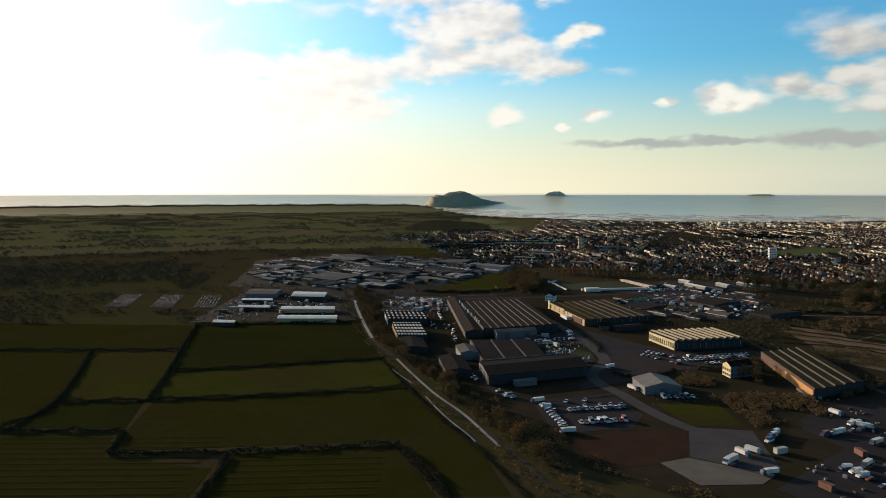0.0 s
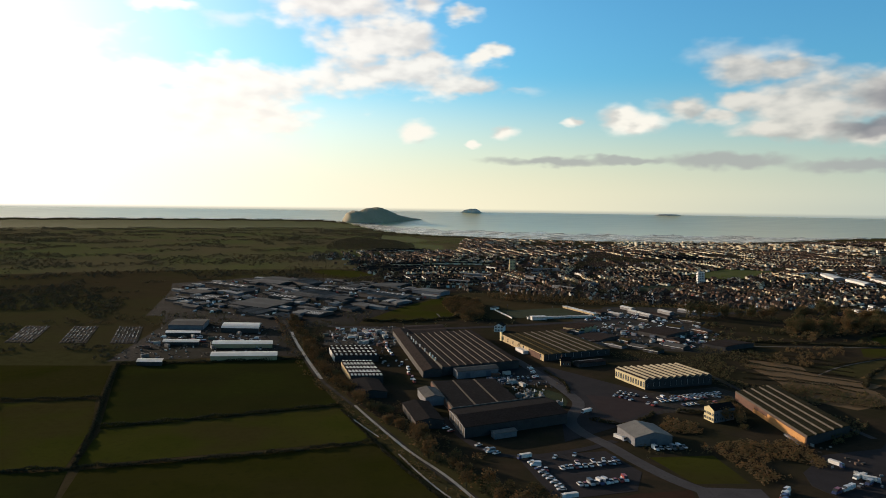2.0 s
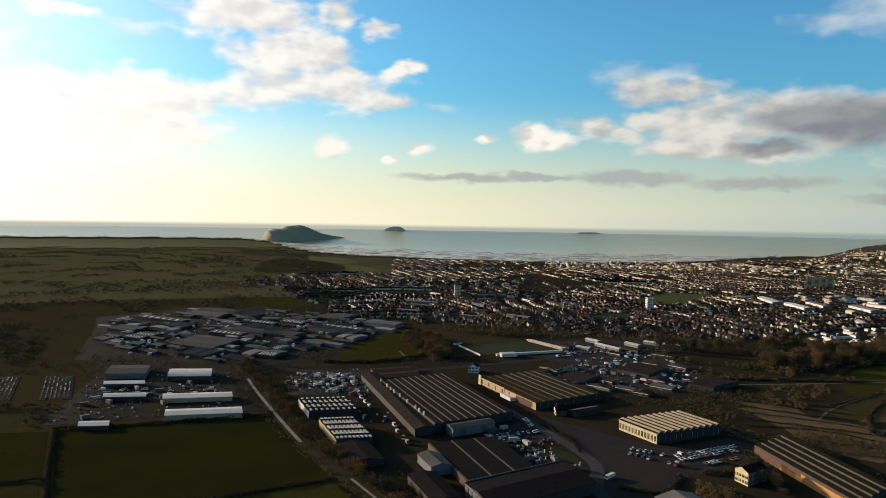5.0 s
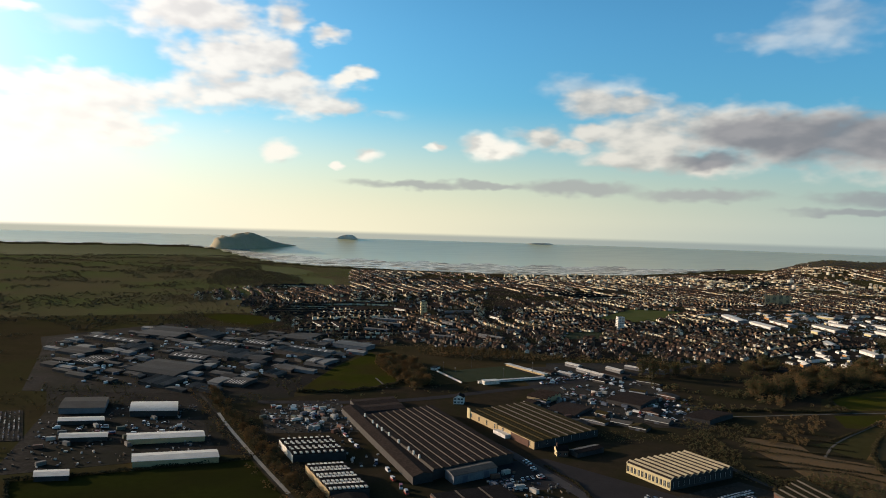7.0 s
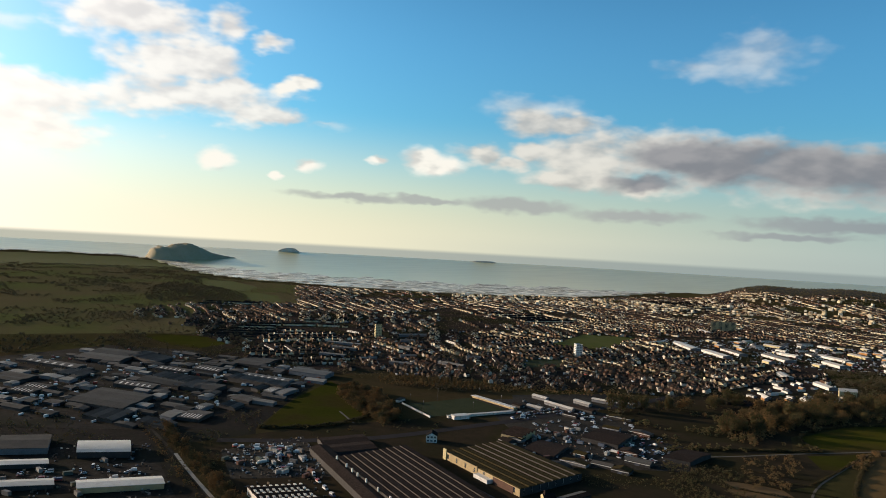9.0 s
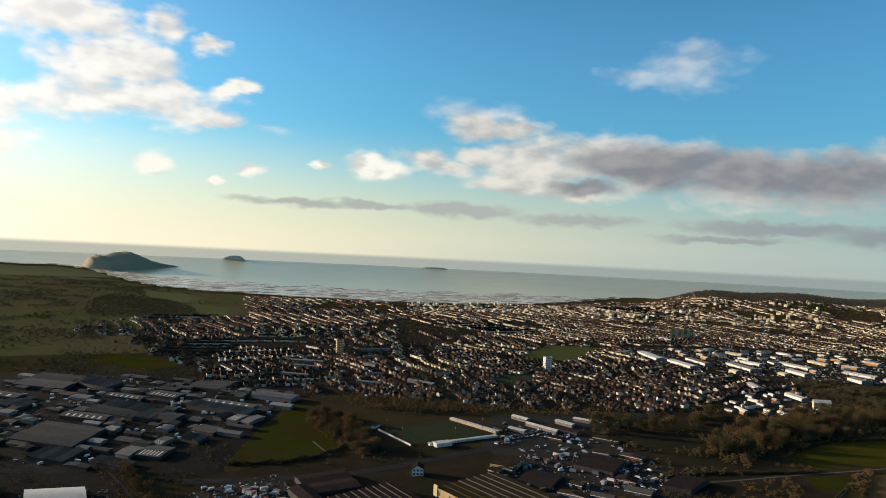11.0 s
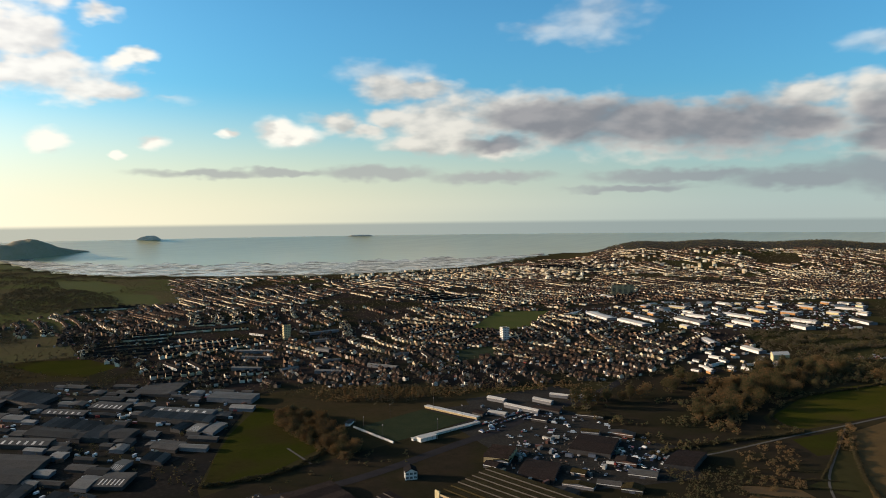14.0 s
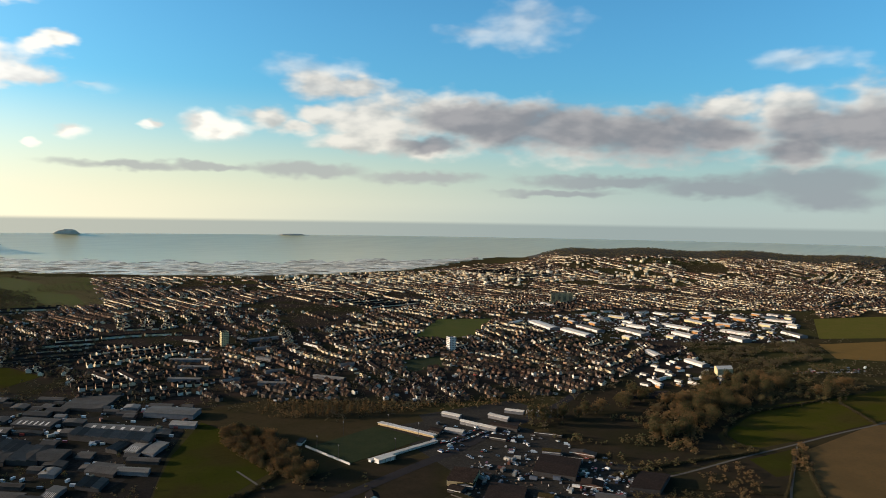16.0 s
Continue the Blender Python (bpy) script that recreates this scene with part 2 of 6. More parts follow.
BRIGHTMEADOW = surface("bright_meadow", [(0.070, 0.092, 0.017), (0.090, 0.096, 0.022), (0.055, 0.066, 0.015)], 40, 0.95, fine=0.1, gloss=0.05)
CINDER = surface("cinders_and_dead_grass", [(0.022, 0.019, 0.017), (0.015, 0.014, 0.013), (0.031, 0.026, 0.021)], 11, 0.95, fine=0.3, broad=(60, (0.017, 0.017, 0.012)), gloss=0.03)
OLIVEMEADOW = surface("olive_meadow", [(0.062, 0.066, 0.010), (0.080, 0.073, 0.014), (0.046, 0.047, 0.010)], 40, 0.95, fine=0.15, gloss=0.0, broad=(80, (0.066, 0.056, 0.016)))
# the sunlit tone of this meadow is put into its base colour
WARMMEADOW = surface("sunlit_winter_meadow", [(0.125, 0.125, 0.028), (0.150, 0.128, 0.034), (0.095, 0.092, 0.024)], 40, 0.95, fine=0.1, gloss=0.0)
STRAW = surface("straw_stubble", [(0.23, 0.145, 0.050), (0.19, 0.125, 0.045), (0.14, 0.10, 0.040)], 35, 0.95, fine=0.15, gloss=0.0)
TOWNSOIL = surface("streets_and_gardens", [(0.040, 0.032, 0.030), (0.054, 0.042, 0.036), (0.027, 0.024, 0.022)], 14, 0.95, fine=0.22, broad=(120, (0.032, 0.032, 0.018)), gloss=0.0)
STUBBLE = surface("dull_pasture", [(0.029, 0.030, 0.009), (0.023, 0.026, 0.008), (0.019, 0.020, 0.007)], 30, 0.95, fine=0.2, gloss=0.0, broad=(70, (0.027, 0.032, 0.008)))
# winter grass of the far flats, lightened to carry the haze over them
HAZEGRASS = surface("haze_paled_pasture", [(0.111, 0.100, 0.052), (0.127, 0.107, 0.061), (0.089, 0.085, 0.041)], 90, 0.95, fine=0.07, broad=(300, (0.10, 0.112, 0.044)), gloss=0.0)
BROWN = surface("bare_brown_land", [(0.140, 0.080, 0.024), (0.105, 0.064, 0.022), (0.060, 0.042, 0.018)], 35, 0.95, fine=0.15)
SOIL = surface("ploughed_soil", [(0.165, 0.104, 0.042), (0.130, 0.086, 0.036), (0.100, 0.070, 0.030)], 30, 0.95, fine=0.25, gloss=0.03)
HEDGE = surface("hedge_twigs", [(0.040, 0.036, 0.019), (0.058, 0.048, 0.026)], 5, 0.95, by_island=0.4, gloss=0.03)
LEAVES = many("tree_leaves", [(0.118, 0.112, 0.053), (0.151, 0.130, 0.064), (0.182, 0.140, 0.070), (0.109, 0.120, 0.059), (0.210, 0.146, 0.073), (0.134, 0.109, 0.060)], 0.95, gloss=0.03, leafy=0.5)
# paler, greyer twigs: distance haze put into the leaf colour
FARLEAVES = many("far_twigs_haze_paled", [(0.155, 0.135, 0.085), (0.18, 0.145, 0.092), (0.195, 0.15, 0.098), (0.145, 0.138, 0.08), (0.165, 0.14, 0.092)], 0.95, gloss=0.03, leafy=0.6)
RUSSET = many("russet_leaves", [(0.286, 0.189, 0.091), (0.234, 0.164, 0.086), (0.208, 0.159, 0.083), (0.351, 0.202, 0.088), (0.195, 0.161, 0.081)], 0.95, gloss=0.03, leafy=0.55)
ROUGH = surface("rough_winter_grass", [(0.036, 0.031, 0.022), (0.052, 0.040, 0.027), (0.025, 0.023, 0.016)], 14, 0.95, fine=0.3, broad=(60, (0.033, 0.031, 0.018)), gloss=0.0)
REDEARTH = surface("bare_red_earth", [(0.060, 0.036, 0.026), (0.047, 0.029, 0.021), (0.034, 0.024, 0.018)], 12, 0.95, fine=0.35, gloss=0.0)
BARK = surface("bark", [(0.05, 0.04, 0.03), (0.035, 0.028, 0.02)], 1.0, 0.95)
ASPHALT = surface("asphalt", [(0.033, 0.031, 0.033), (0.042, 0.039, 0.041), (0.025, 0.024, 0.025)], 12, 0.9, gloss=0.03)
CONCRETE = surface("concrete", [(0.17, 0.155, 0.135), (0.13, 0.12, 0.105), (0.10, 0.09, 0.08)], 9, 0.9, gloss=0.05)
REDTAR = surface("reddish_tarmac", [(0.050, 0.037, 0.036), (0.040, 0.030, 0.030), (0.032, 0.024, 0.023)], 10, 0.9, gloss=0.04)
WORN = surface("worn_tarmac", [(0.080, 0.077, 0.080), (0.063, 0.061, 0.064), (0.046, 0.044, 0.046)], 12, 0.9, gloss=0.05)
# pale concrete, lightened further to carry the sheen of wet surfaces
WETCONCRETE = surface("pale_concrete_and_sheen", [(0.36, 0.34, 0.30), (0.28, 0.265, 0.235), (0.20, 0.19, 0.17)], 6, 0.5, gloss=0.4)
GRAVEL = surface("gravel_yard", [(0.044, 0.040, 0.034), (0.030, 0.028, 0.024), (0.060, 0.054, 0.046)], 14, 0.95, gloss=0.05)
STEEL = surface("rail_steel", [(0.45, 0.43, 0.40), (0.30, 0.27, 0.24)], 4, 0.35, 0.9)
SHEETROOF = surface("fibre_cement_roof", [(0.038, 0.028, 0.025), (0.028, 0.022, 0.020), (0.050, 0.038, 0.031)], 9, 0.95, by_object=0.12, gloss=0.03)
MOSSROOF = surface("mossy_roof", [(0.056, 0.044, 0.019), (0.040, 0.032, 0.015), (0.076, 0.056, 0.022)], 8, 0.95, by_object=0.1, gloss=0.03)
GREYROOF = surface("grey_sheet_roof", [(0.081, 0.075, 0.068), (0.056, 0.053, 0.049), (0.034, 0.031, 0.029)], 10, 0.7, by_object=0.6, gloss=0.08, bump=0.05)
PALEROOF = surface("weathered_pale_roof", [(0.24, 0.23, 0.21), (0.17, 0.165, 0.15), (0.11, 0.105, 0.10)], 8, 0.6, by_object=0.5, gloss=0.15, bump=0.05)
WHITEROOF = surface("white_sheet_roof", [(0.74, 0.71, 0.64), (0.62, 0.59, 0.53), (0.48, 0.45, 0.41)], 10, 0.45, by_object=0.2, gloss=0.35, bump=0.05)
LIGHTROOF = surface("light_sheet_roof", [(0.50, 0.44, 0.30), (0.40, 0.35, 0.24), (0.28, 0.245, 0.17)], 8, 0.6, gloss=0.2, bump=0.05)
DARKROOF = surface("dark_felt_roof", [(0.017, 0.016, 0.017), (0.013, 0.012, 0.013), (0.022, 0.020, 0.020)], 8, 0.95, gloss=0.03)
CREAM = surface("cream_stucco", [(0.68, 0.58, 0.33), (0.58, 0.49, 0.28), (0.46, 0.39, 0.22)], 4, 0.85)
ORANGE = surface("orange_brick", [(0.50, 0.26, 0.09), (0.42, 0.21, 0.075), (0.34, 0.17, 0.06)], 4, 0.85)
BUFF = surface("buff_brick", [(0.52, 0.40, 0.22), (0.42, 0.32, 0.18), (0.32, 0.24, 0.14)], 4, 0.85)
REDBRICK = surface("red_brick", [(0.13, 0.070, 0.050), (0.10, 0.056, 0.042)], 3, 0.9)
GREYWALL = surface("grey_and_shaded_walls", [(0.17, 0.175, 0.19), (0.13, 0.135, 0.15)], 5, 0.6)
DARKWALL = surface("dark_and_shaded_walls", [(0.05, 0.047, 0.047), (0.036, 0.034, 0.034)], 5, 0.8)
WHITEWALL = surface("white_paint", [(0.78, 0.76, 0.72), (0.66, 0.64, 0.60)], 4, 0.7)
GLASS = surface("window_glass", [(0.03, 0.035, 0.04), (0.05, 0.055, 0.06)], 2, 0.12, gloss=0.6, bump=0)
DOORMAT = surface("roller_door", [(0.10, 0.11, 0.14), (0.08, 0.085, 0.10)], 2, 0.5)
TERRACE_WALL = many("brick_walls", [(0.15, 0.098, 0.072), (0.11, 0.076, 0.058), (0.19, 0.115, 0.076), (0.10, 0.07, 0.055), (0.25, 0.17, 0.115), (0.13, 0.085, 0.064), (0.62, 0.56, 0.47), (0.11, 0.09, 0.074), (0.30, 0.20, 0.12), (0.12, 0.085, 0.065)], 0.9, gloss=0.05)
PALE_WALL = many("pale_walls", [(0.714, 0.654, 0.510), (0.646, 0.544, 0.357), (0.561, 0.451, 0.289), (0.731, 0.680, 0.561), (0.391, 0.289, 0.178), (0.680, 0.595, 0.425)], 0.85, gloss=0.1)
TERRACE_ROOF = many("terrace_roofs", [(0.022, 0.020, 0.020), (0.027, 0.021, 0.018), (0.036, 0.022, 0.017), (0.020, 0.019, 0.019), (0.028, 0.024, 0.022), (0.042, 0.026, 0.019)], 0.95, gloss=0.03)
CARPAINT = many("car_paint", [(0.75, 0.75, 0.74), (0.62, 0.63, 0.65), (0.10, 0.11, 0.13), (0.70, 0.70, 0.70), (0.30, 0.05, 0.04), (0.05, 0.07, 0.16), (0.45, 0.46, 0.48), (0.80, 0.80, 0.78)], 0.3, "object", 0.6)
LOOSECARS = many("far_car_paint", [(0.75, 0.75, 0.74), (0.62, 0.63, 0.65), (0.10, 0.11, 0.13), (0.70, 0.70, 0.70), (0.30, 0.05, 0.04), (0.45, 0.46, 0.48)], 0.3, gloss=0.6)
TYRE = surface("tyre_rubber", [(0.02, 0.02, 0.02), (0.03, 0.03, 0.03)], 0.5, 0.9, bump=0)
# headland and island rock is lightened in its base colour to stand for sea haze
ROCK = surface("rock_and_turf", [(0.47, 0.41, 0.27), (0.53, 0.45, 0.32), (0.37, 0.33, 0.21)], 60, 0.95, fine=0.05)
LIMESTONE = surface("haze_paled_limestone", [(0.62, 0.60, 0.54), (0.54, 0.52, 0.46)], 60, 0.95, fine=0.06)
# tone of glazing faces caught by the sun, put into the colour
PALEGLAZE = surface("sun_paled_glazing", [(0.105, 0.094, 0.080), (0.080, 0.072, 0.062), (0.052, 0.048, 0.042)], 4, 0.85, gloss=0.05)
DIRT = surface("oily_yard_dirt", [(0.034, 0.031, 0.028), (0.020, 0.019, 0.018), (0.050, 0.045, 0.040)], 22, 0.95, gloss=0.03, broad=(50, (0.016, 0.017, 0.012)))
WOODS = surface("wooded_hill", [(0.030, 0.028, 0.016), (0.045, 0.036, 0.022), (0.022, 0.022, 0.012)], 40, 0.95, fine=0.1)


def sea_material():
    m = bpy.data.materials.new("sea_water")
    m.use_nodes = True
    nt = Nodes(m.node_tree)
    bsdf = next(n for n in m.node_tree.nodes if n.type == "BSDF_PRINCIPLED")
    where = nt.tree.nodes.new("ShaderNodeNewGeometry").outputs["Position"]
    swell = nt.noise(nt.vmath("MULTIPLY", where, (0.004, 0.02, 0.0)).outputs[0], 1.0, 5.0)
    # base colour raised to carry the sheen and haze on the water
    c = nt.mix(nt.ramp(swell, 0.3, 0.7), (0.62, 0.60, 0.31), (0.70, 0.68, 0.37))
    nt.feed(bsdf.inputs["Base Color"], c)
    bsdf.inputs["Roughness"].default_value, bsdf.inputs["Specular IOR Level"].default_value = 0.28, 0.4
    ripple = nt.tree.nodes.new("ShaderNodeBump")
    nt.feed(ripple.inputs["Height"], nt.noise(where, 0.06, 5.0))
    ripple.inputs["Strength"].default_value, ripple.inputs["Distance"].default_value = 0.012, 1.0
    nt.feed(ripple.inputs["Normal"], nt.add("ShaderNodeCombineXYZ", 0.0, 0.0, 1.0).outputs[0])
    nt.feed(bsdf.inputs["Normal"], ripple.outputs[0])
    return m


def beach_material():
    """Wet sand with long pools of standing water and low surf; the sky's sheen on the pools is put into their colour.
    """
    m = bpy.data.materials.new("wet_sand")
    m.use_nodes = True
    nt = Nodes(m.node_tree)
    bsdf = next(n for n in m.node_tree.nodes if n.type == "BSDF_PRINCIPLED")
    where = nt.tree.nodes.new("ShaderNodeNewGeometry").outputs["Position"]
    off = nt.vmath("SUBTRACT", where, (-80.0, 160.0, 0.0)).outputs[0]
    split = nt.add("ShaderNodeSeparateXYZ", off).outputs
    around = nt.math("MULTIPLY", nt.math("ARCTAN2", split[0], split[1]), 2900.0)
    out_to_sea = nt.vmath("LENGTH", nt.vmath("MULTIPLY", off, (1.0, 1.0, 0.0)).outputs[0]).outputs["Value"]
    shore = nt.add("ShaderNodeCombineXYZ", nt.math("MULTIPLY", around, 0.0085), nt.math("MULTIPLY", out_to_sea, 0.014), 0.0).outputs[0]
    fine_shore = nt.add("ShaderNodeCombineXYZ", nt.math("MULTIPLY", around, 0.018), nt.math("MULTIPLY", out_to_sea, 0.016), 3.0).outputs[0]
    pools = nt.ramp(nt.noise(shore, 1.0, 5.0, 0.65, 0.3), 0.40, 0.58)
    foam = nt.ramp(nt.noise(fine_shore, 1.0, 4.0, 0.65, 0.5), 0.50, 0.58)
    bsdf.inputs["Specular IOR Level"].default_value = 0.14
    # pale pool colour stands in for reflected sky
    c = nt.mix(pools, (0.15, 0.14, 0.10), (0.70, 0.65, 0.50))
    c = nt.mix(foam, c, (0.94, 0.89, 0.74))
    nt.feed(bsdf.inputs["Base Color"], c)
    nt.feed(bsdf.inputs["Roughness"], nt.math("SUBTRACT", 0.75, nt.math("MULTIPLY", pools, 0.5)))
    nt.feed(bsdf.inputs["Normal"], nt.add("ShaderNodeCombineXYZ", 0.0, 0.0, 1.0).outputs[0])
    return m


SEA, BEACH = sea_material(), beach_material()

# ---------------------------------------------------------------- helpers for meshes
HUB = (-80.0, 160.0)
rng = np.random.default_rng(7)


def mesh_of(name, verts, faces, materials, slots=None):
    me = bpy.data.meshes.new(name)
    me.from_pydata([tuple(v) for v in verts], [], [tuple(f) for f in faces])
    for m in materials if isinstance(materials, (list, tuple)) else [materials]:
        me.materials.append(m)
    if slots is not None:
        me.polygons.foreach_set("material_index", np.asarray(slots, np.int32))
    me.update()
    return me


def part(name, verts, faces, material, parent, label="", slots=None):
    ob = new(name, mesh_of(name, verts, faces, material, slots))
    ob.parent = parent
    return tagged(ob, label)


def thing(name, label, category, at=(0, 0, 0), group="", kind=""):
    ob = new(name)
    ob.empty_display_size = 0.5
    ob.matrix_world = Matrix.Translation(at)
    return tagged(ob, label, category, group, kind)


def box(x0, y0, z0, x1, y1, z1):
    v = [(x0, y0, z0), (x1, y0, z0), (x1, y1, z0), (x0, y1, z0), (x0, y0, z1), (x1, y0, z1), (x1, y1, z1), (x0, y1, z1)]
    return v, [(0, 3, 2, 1), (4, 5, 6, 7), (0, 1, 5, 4), (1, 2, 6, 5), (2, 3, 7, 6), (3, 0, 4, 7)]


def joined(*pieces):
    verts, faces = [], []
    for v, f in pieces:
        n = len(verts)
        verts += list(v)
        faces += [tuple(i + n for i in q) for q in f]
    return verts, faces


def inside(x, y, poly):
    x, y = np.asarray(x, float), np.asarray(y, float)
    hit = np.zeros(x.shape, bool)
    for (x0, y0), (x1, y1) in zip(poly, poly[1:] + poly[:1]):
        if y0 != y1:
            hit ^= ((y0 > y) != (y1 > y)) & (x < (x1 - x0) * (y - y0) / (y1 - y0) + x0)
    return hit


def step(a, b, v):
    s = np.clip((v - a) / (b - a), 0, 1)
    return s * s * (3 - 2 * s)


# ---------------------------------------------------------------- the ground, the bay and the hill
COAST = [(-180, 5600), (-60, 5600), (-40, 4430), (-12, 4440), (-5, 4440), (-1.2, 4400), (0.2, 4280), (1.4, 3950), (2.5, 3520), (4.2, 3160), (7, 2920), (13.7, 2720), (20.4, 2640), (25, 2690), (31.2, 2860), (34.5, 3150), (37, 3520), (39.5, 3950), (75, 4050), (95, 5600), (180, 5600)]


def polar(x, y):
    x, y = np.asarray(x, float) - HUB[0], np.asarray(y, float) - HUB[1]
    return np.degrees(np.arctan2(x, y)), np.hypot(x, y)


def coast(az):
    return np.interp(az, [c[0] for c in COAST], [c[1] for c in COAST]) + 14 * np.sin(az * 2.1) + 8 * np.sin(az * 5.3)


def rise(d):
    """The far water climbs gently to the rim of the built sheet."""
    return 80 * np.clip((d - 3850) / 1050, 0, 1) ** 2


def hill(az, d):
    crest = 74 * step(39.3, 46, az) * (1 - 0.18 * step(55, 72, az)) + 5 * np.sin(az * 0.9) * step(42, 48, az)
    return crest * step(2480, 3380, d) * (1 - step(3480, 3980, d))


def ground_z(x, y):
    az, d = polar(x, y)
    return hill(az, d) + rise(d) - 6 * step(-10, 40, d - coast(az))


def sheet(name, label, azimuths, radii, height_at, material):
    a, r = np.meshgrid(np.radians(azimuths), radii, indexing="ij")
    x, y = HUB[0] + r * np.sin(a), HUB[1] + r * np.cos(a)
    z = height_at(x, y)
    n, m = a.shape
    i = np.arange(n * m).reshape(n, m)
    f = np.stack([i[:-1, :-1], i[:-1, 1:], i[1:, 1:], i[1:, :-1]], -1).reshape(-1, 4)
    ob = new(name, mesh_of(name, np.stack([x, y, z], -1).reshape(-1, 3).tolist(), f.tolist(), material))
    ob.data.polygons.foreach_set("use_smooth", np.ones(len(f), bool))
    return tagged(ob, label, kind="structure")


ring = np.concatenate([np.linspace(0.5, 2000, 30), np.linspace(2040, 4900, 90)])
sheet("ground", "flat brown and green coastal land with a wooded hill", np.linspace(-180, 180, 361), ring, ground_z, LAND)
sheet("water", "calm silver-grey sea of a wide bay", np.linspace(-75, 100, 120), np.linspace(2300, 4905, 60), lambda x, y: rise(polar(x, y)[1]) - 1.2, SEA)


def beach_strip():
    azs = np.linspace(-45.0, 38.5, 420)
    verts, cols = [], 14
    for a in azs:
        inner = coast(a) - 12
        width = (760 + 90 * math.sin(a * 1.3) + 60 * math.sin(a * 3.7) + 40 * math.sin(a * 9.1)) * (1 - 0.75 * step(30, 38.5, a)) + 30
        width = max(min(width, 4400 - inner), 60)
        for k in range(cols):
            d = inner + width * k / (cols - 1)
            verts.append((HUB[0] + d * math.sin(radians(a)), HUB[1] + d * math.cos(radians(a)), float(rise(d)) + 0.5 - 1.75 * (k / (cols - 1)) ** 2 + (0.5 if k == 0 else 0)))
    faces = [(i * cols + k, i * cols + k + 1, (i + 1) * cols + k + 1, (i + 1) * cols + k) for i in range(len(azs) - 1) for k in range(cols - 1)]
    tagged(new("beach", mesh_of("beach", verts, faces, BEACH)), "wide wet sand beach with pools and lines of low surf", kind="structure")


beach_strip()


def headland(name, label, path, widths, heights, material, category="headland"):
    """A long rocky hill along a path in the plan, rounded across, with broken flanks."""
    n, m, verts = 60, 17, []
    ts = np.linspace(0, 1, len(path))
    for i in range(n):
        t = i / (n - 1)
        cx, cy = np.interp(t, ts, [p[0] for p in path]), np.interp(t, ts, [p[1] for p in path])
        w, h = np.interp(t, ts, widths), np.interp(t, ts, heights)
        dx, dy = path[-1][0] - path[0][0], path[-1][1] - path[0][1]
        l = math.hypot(dx, dy)
        for k in range(m):
            s = -1 + 2 * k / (m - 1)
            bump = 1 + 0.13 * noise.noise(Vector((t * 9, s * 2.2, 3.1))) + 0.05 * noise.noise(Vector((t * 31, s * 7, 1.7)))
            up = h * (1 - abs(s) ** 2.4) * bump
            x, y = cx - dy / l * s * w, cy + dx / l * s * w
            verts.append((x, y, float(rise(polar(x, y)[1])) - 1.6 + max(up, 0.0) - (2.0 if abs(s) == 1 else 0)))
    faces = [(i * m + k, (i + 1) * m + k, (i + 1) * m + k + 1, i * m + k + 1) for i in range(n - 1) for k in range(m - 1)]
    ob = new(name, mesh_of(name, verts, faces, material))
    ob.data.polygons.foreach_set("use_smooth", np.ones(len(faces), bool))
    return tagged(ob, label, category, kind="structure")


headland("headland", "dark rocky peninsula running out to sea", [(-95, 4462), (-70, 4470), (-35, 4485), (0, 4500), (50, 4520), (105, 4545), (165, 4575), (235, 4610), (310, 4640), (385, 4660)], [40, 75, 95, 105, 108, 105, 95, 75, 45, 14], [6, 56, 68, 66, 80, 88, 66, 34, 14, 2], ROCK)
headland("island", "small steep rocky island out at sea", [(689, 4988), (708, 4985), (737, 4979), (764, 4974), (791, 4969), (810, 4966), (825, 4963)], [6, 12, 14, 14, 14, 12, 5], [3, 15, 23, 26, 24, 14, 2], LIMESTONE, "island")
headland("island", "low flat island out at sea", [(1909, 4627), (1931, 4616), (1983, 4591), (2031, 4568), (2057, 4556)], [6, 12, 14, 12, 5], [2, 7, 9, 8, 1], LIMESTONE, "island")


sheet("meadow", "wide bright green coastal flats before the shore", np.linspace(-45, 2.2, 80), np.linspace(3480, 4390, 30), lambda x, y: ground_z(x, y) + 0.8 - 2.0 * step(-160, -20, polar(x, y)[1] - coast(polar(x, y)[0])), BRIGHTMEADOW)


sheet("pasture", "coastal flats of winter pasture and scrub, paled for haze", np.linspace(-50, 11.0, 70), np.linspace(1300, 3570, 50), lambda x, y: ground_z(x, y) + 0.02 - 3.0 * step(-120, -20, polar(x, y)[1] - coast(polar(x, y)[0])), HAZEGRASS)


sheet("woodland_floor", "dark brown wooded top of the hill", np.linspace(42, 96, 80), np.linspace(3080, 3900, 30), lambda x, y: ground_z(x, y) + 0.8 - 3.0 * step(-120, -10, polar(x, y)[1] - coast(polar(x, y)[0])), WOODS)


def patch(name, label, pts, material, z=0.08, kind="structure"):
    v = [(x, y, float(ground_z(x, y)) + z) for x, y in pts]
    base = [(x, y, float(ground_z(x, y)) - 0.2) for x, y in pts]
    n = len(v)
    ob = new(name, mesh_of(name, v + base, [tuple(range(n))] + [(i, n + i, n + (i + 1) % n, (i + 1) % n) for i in range(n)], material))
    me = bmesh.new()
    me.from_mesh(ob.data)
    bmesh.ops.recalc_face_normals(me, faces=me.faces)
    me.to_mesh(ob.data)
    me.free()
    return tagged(ob, label, kind=kind)


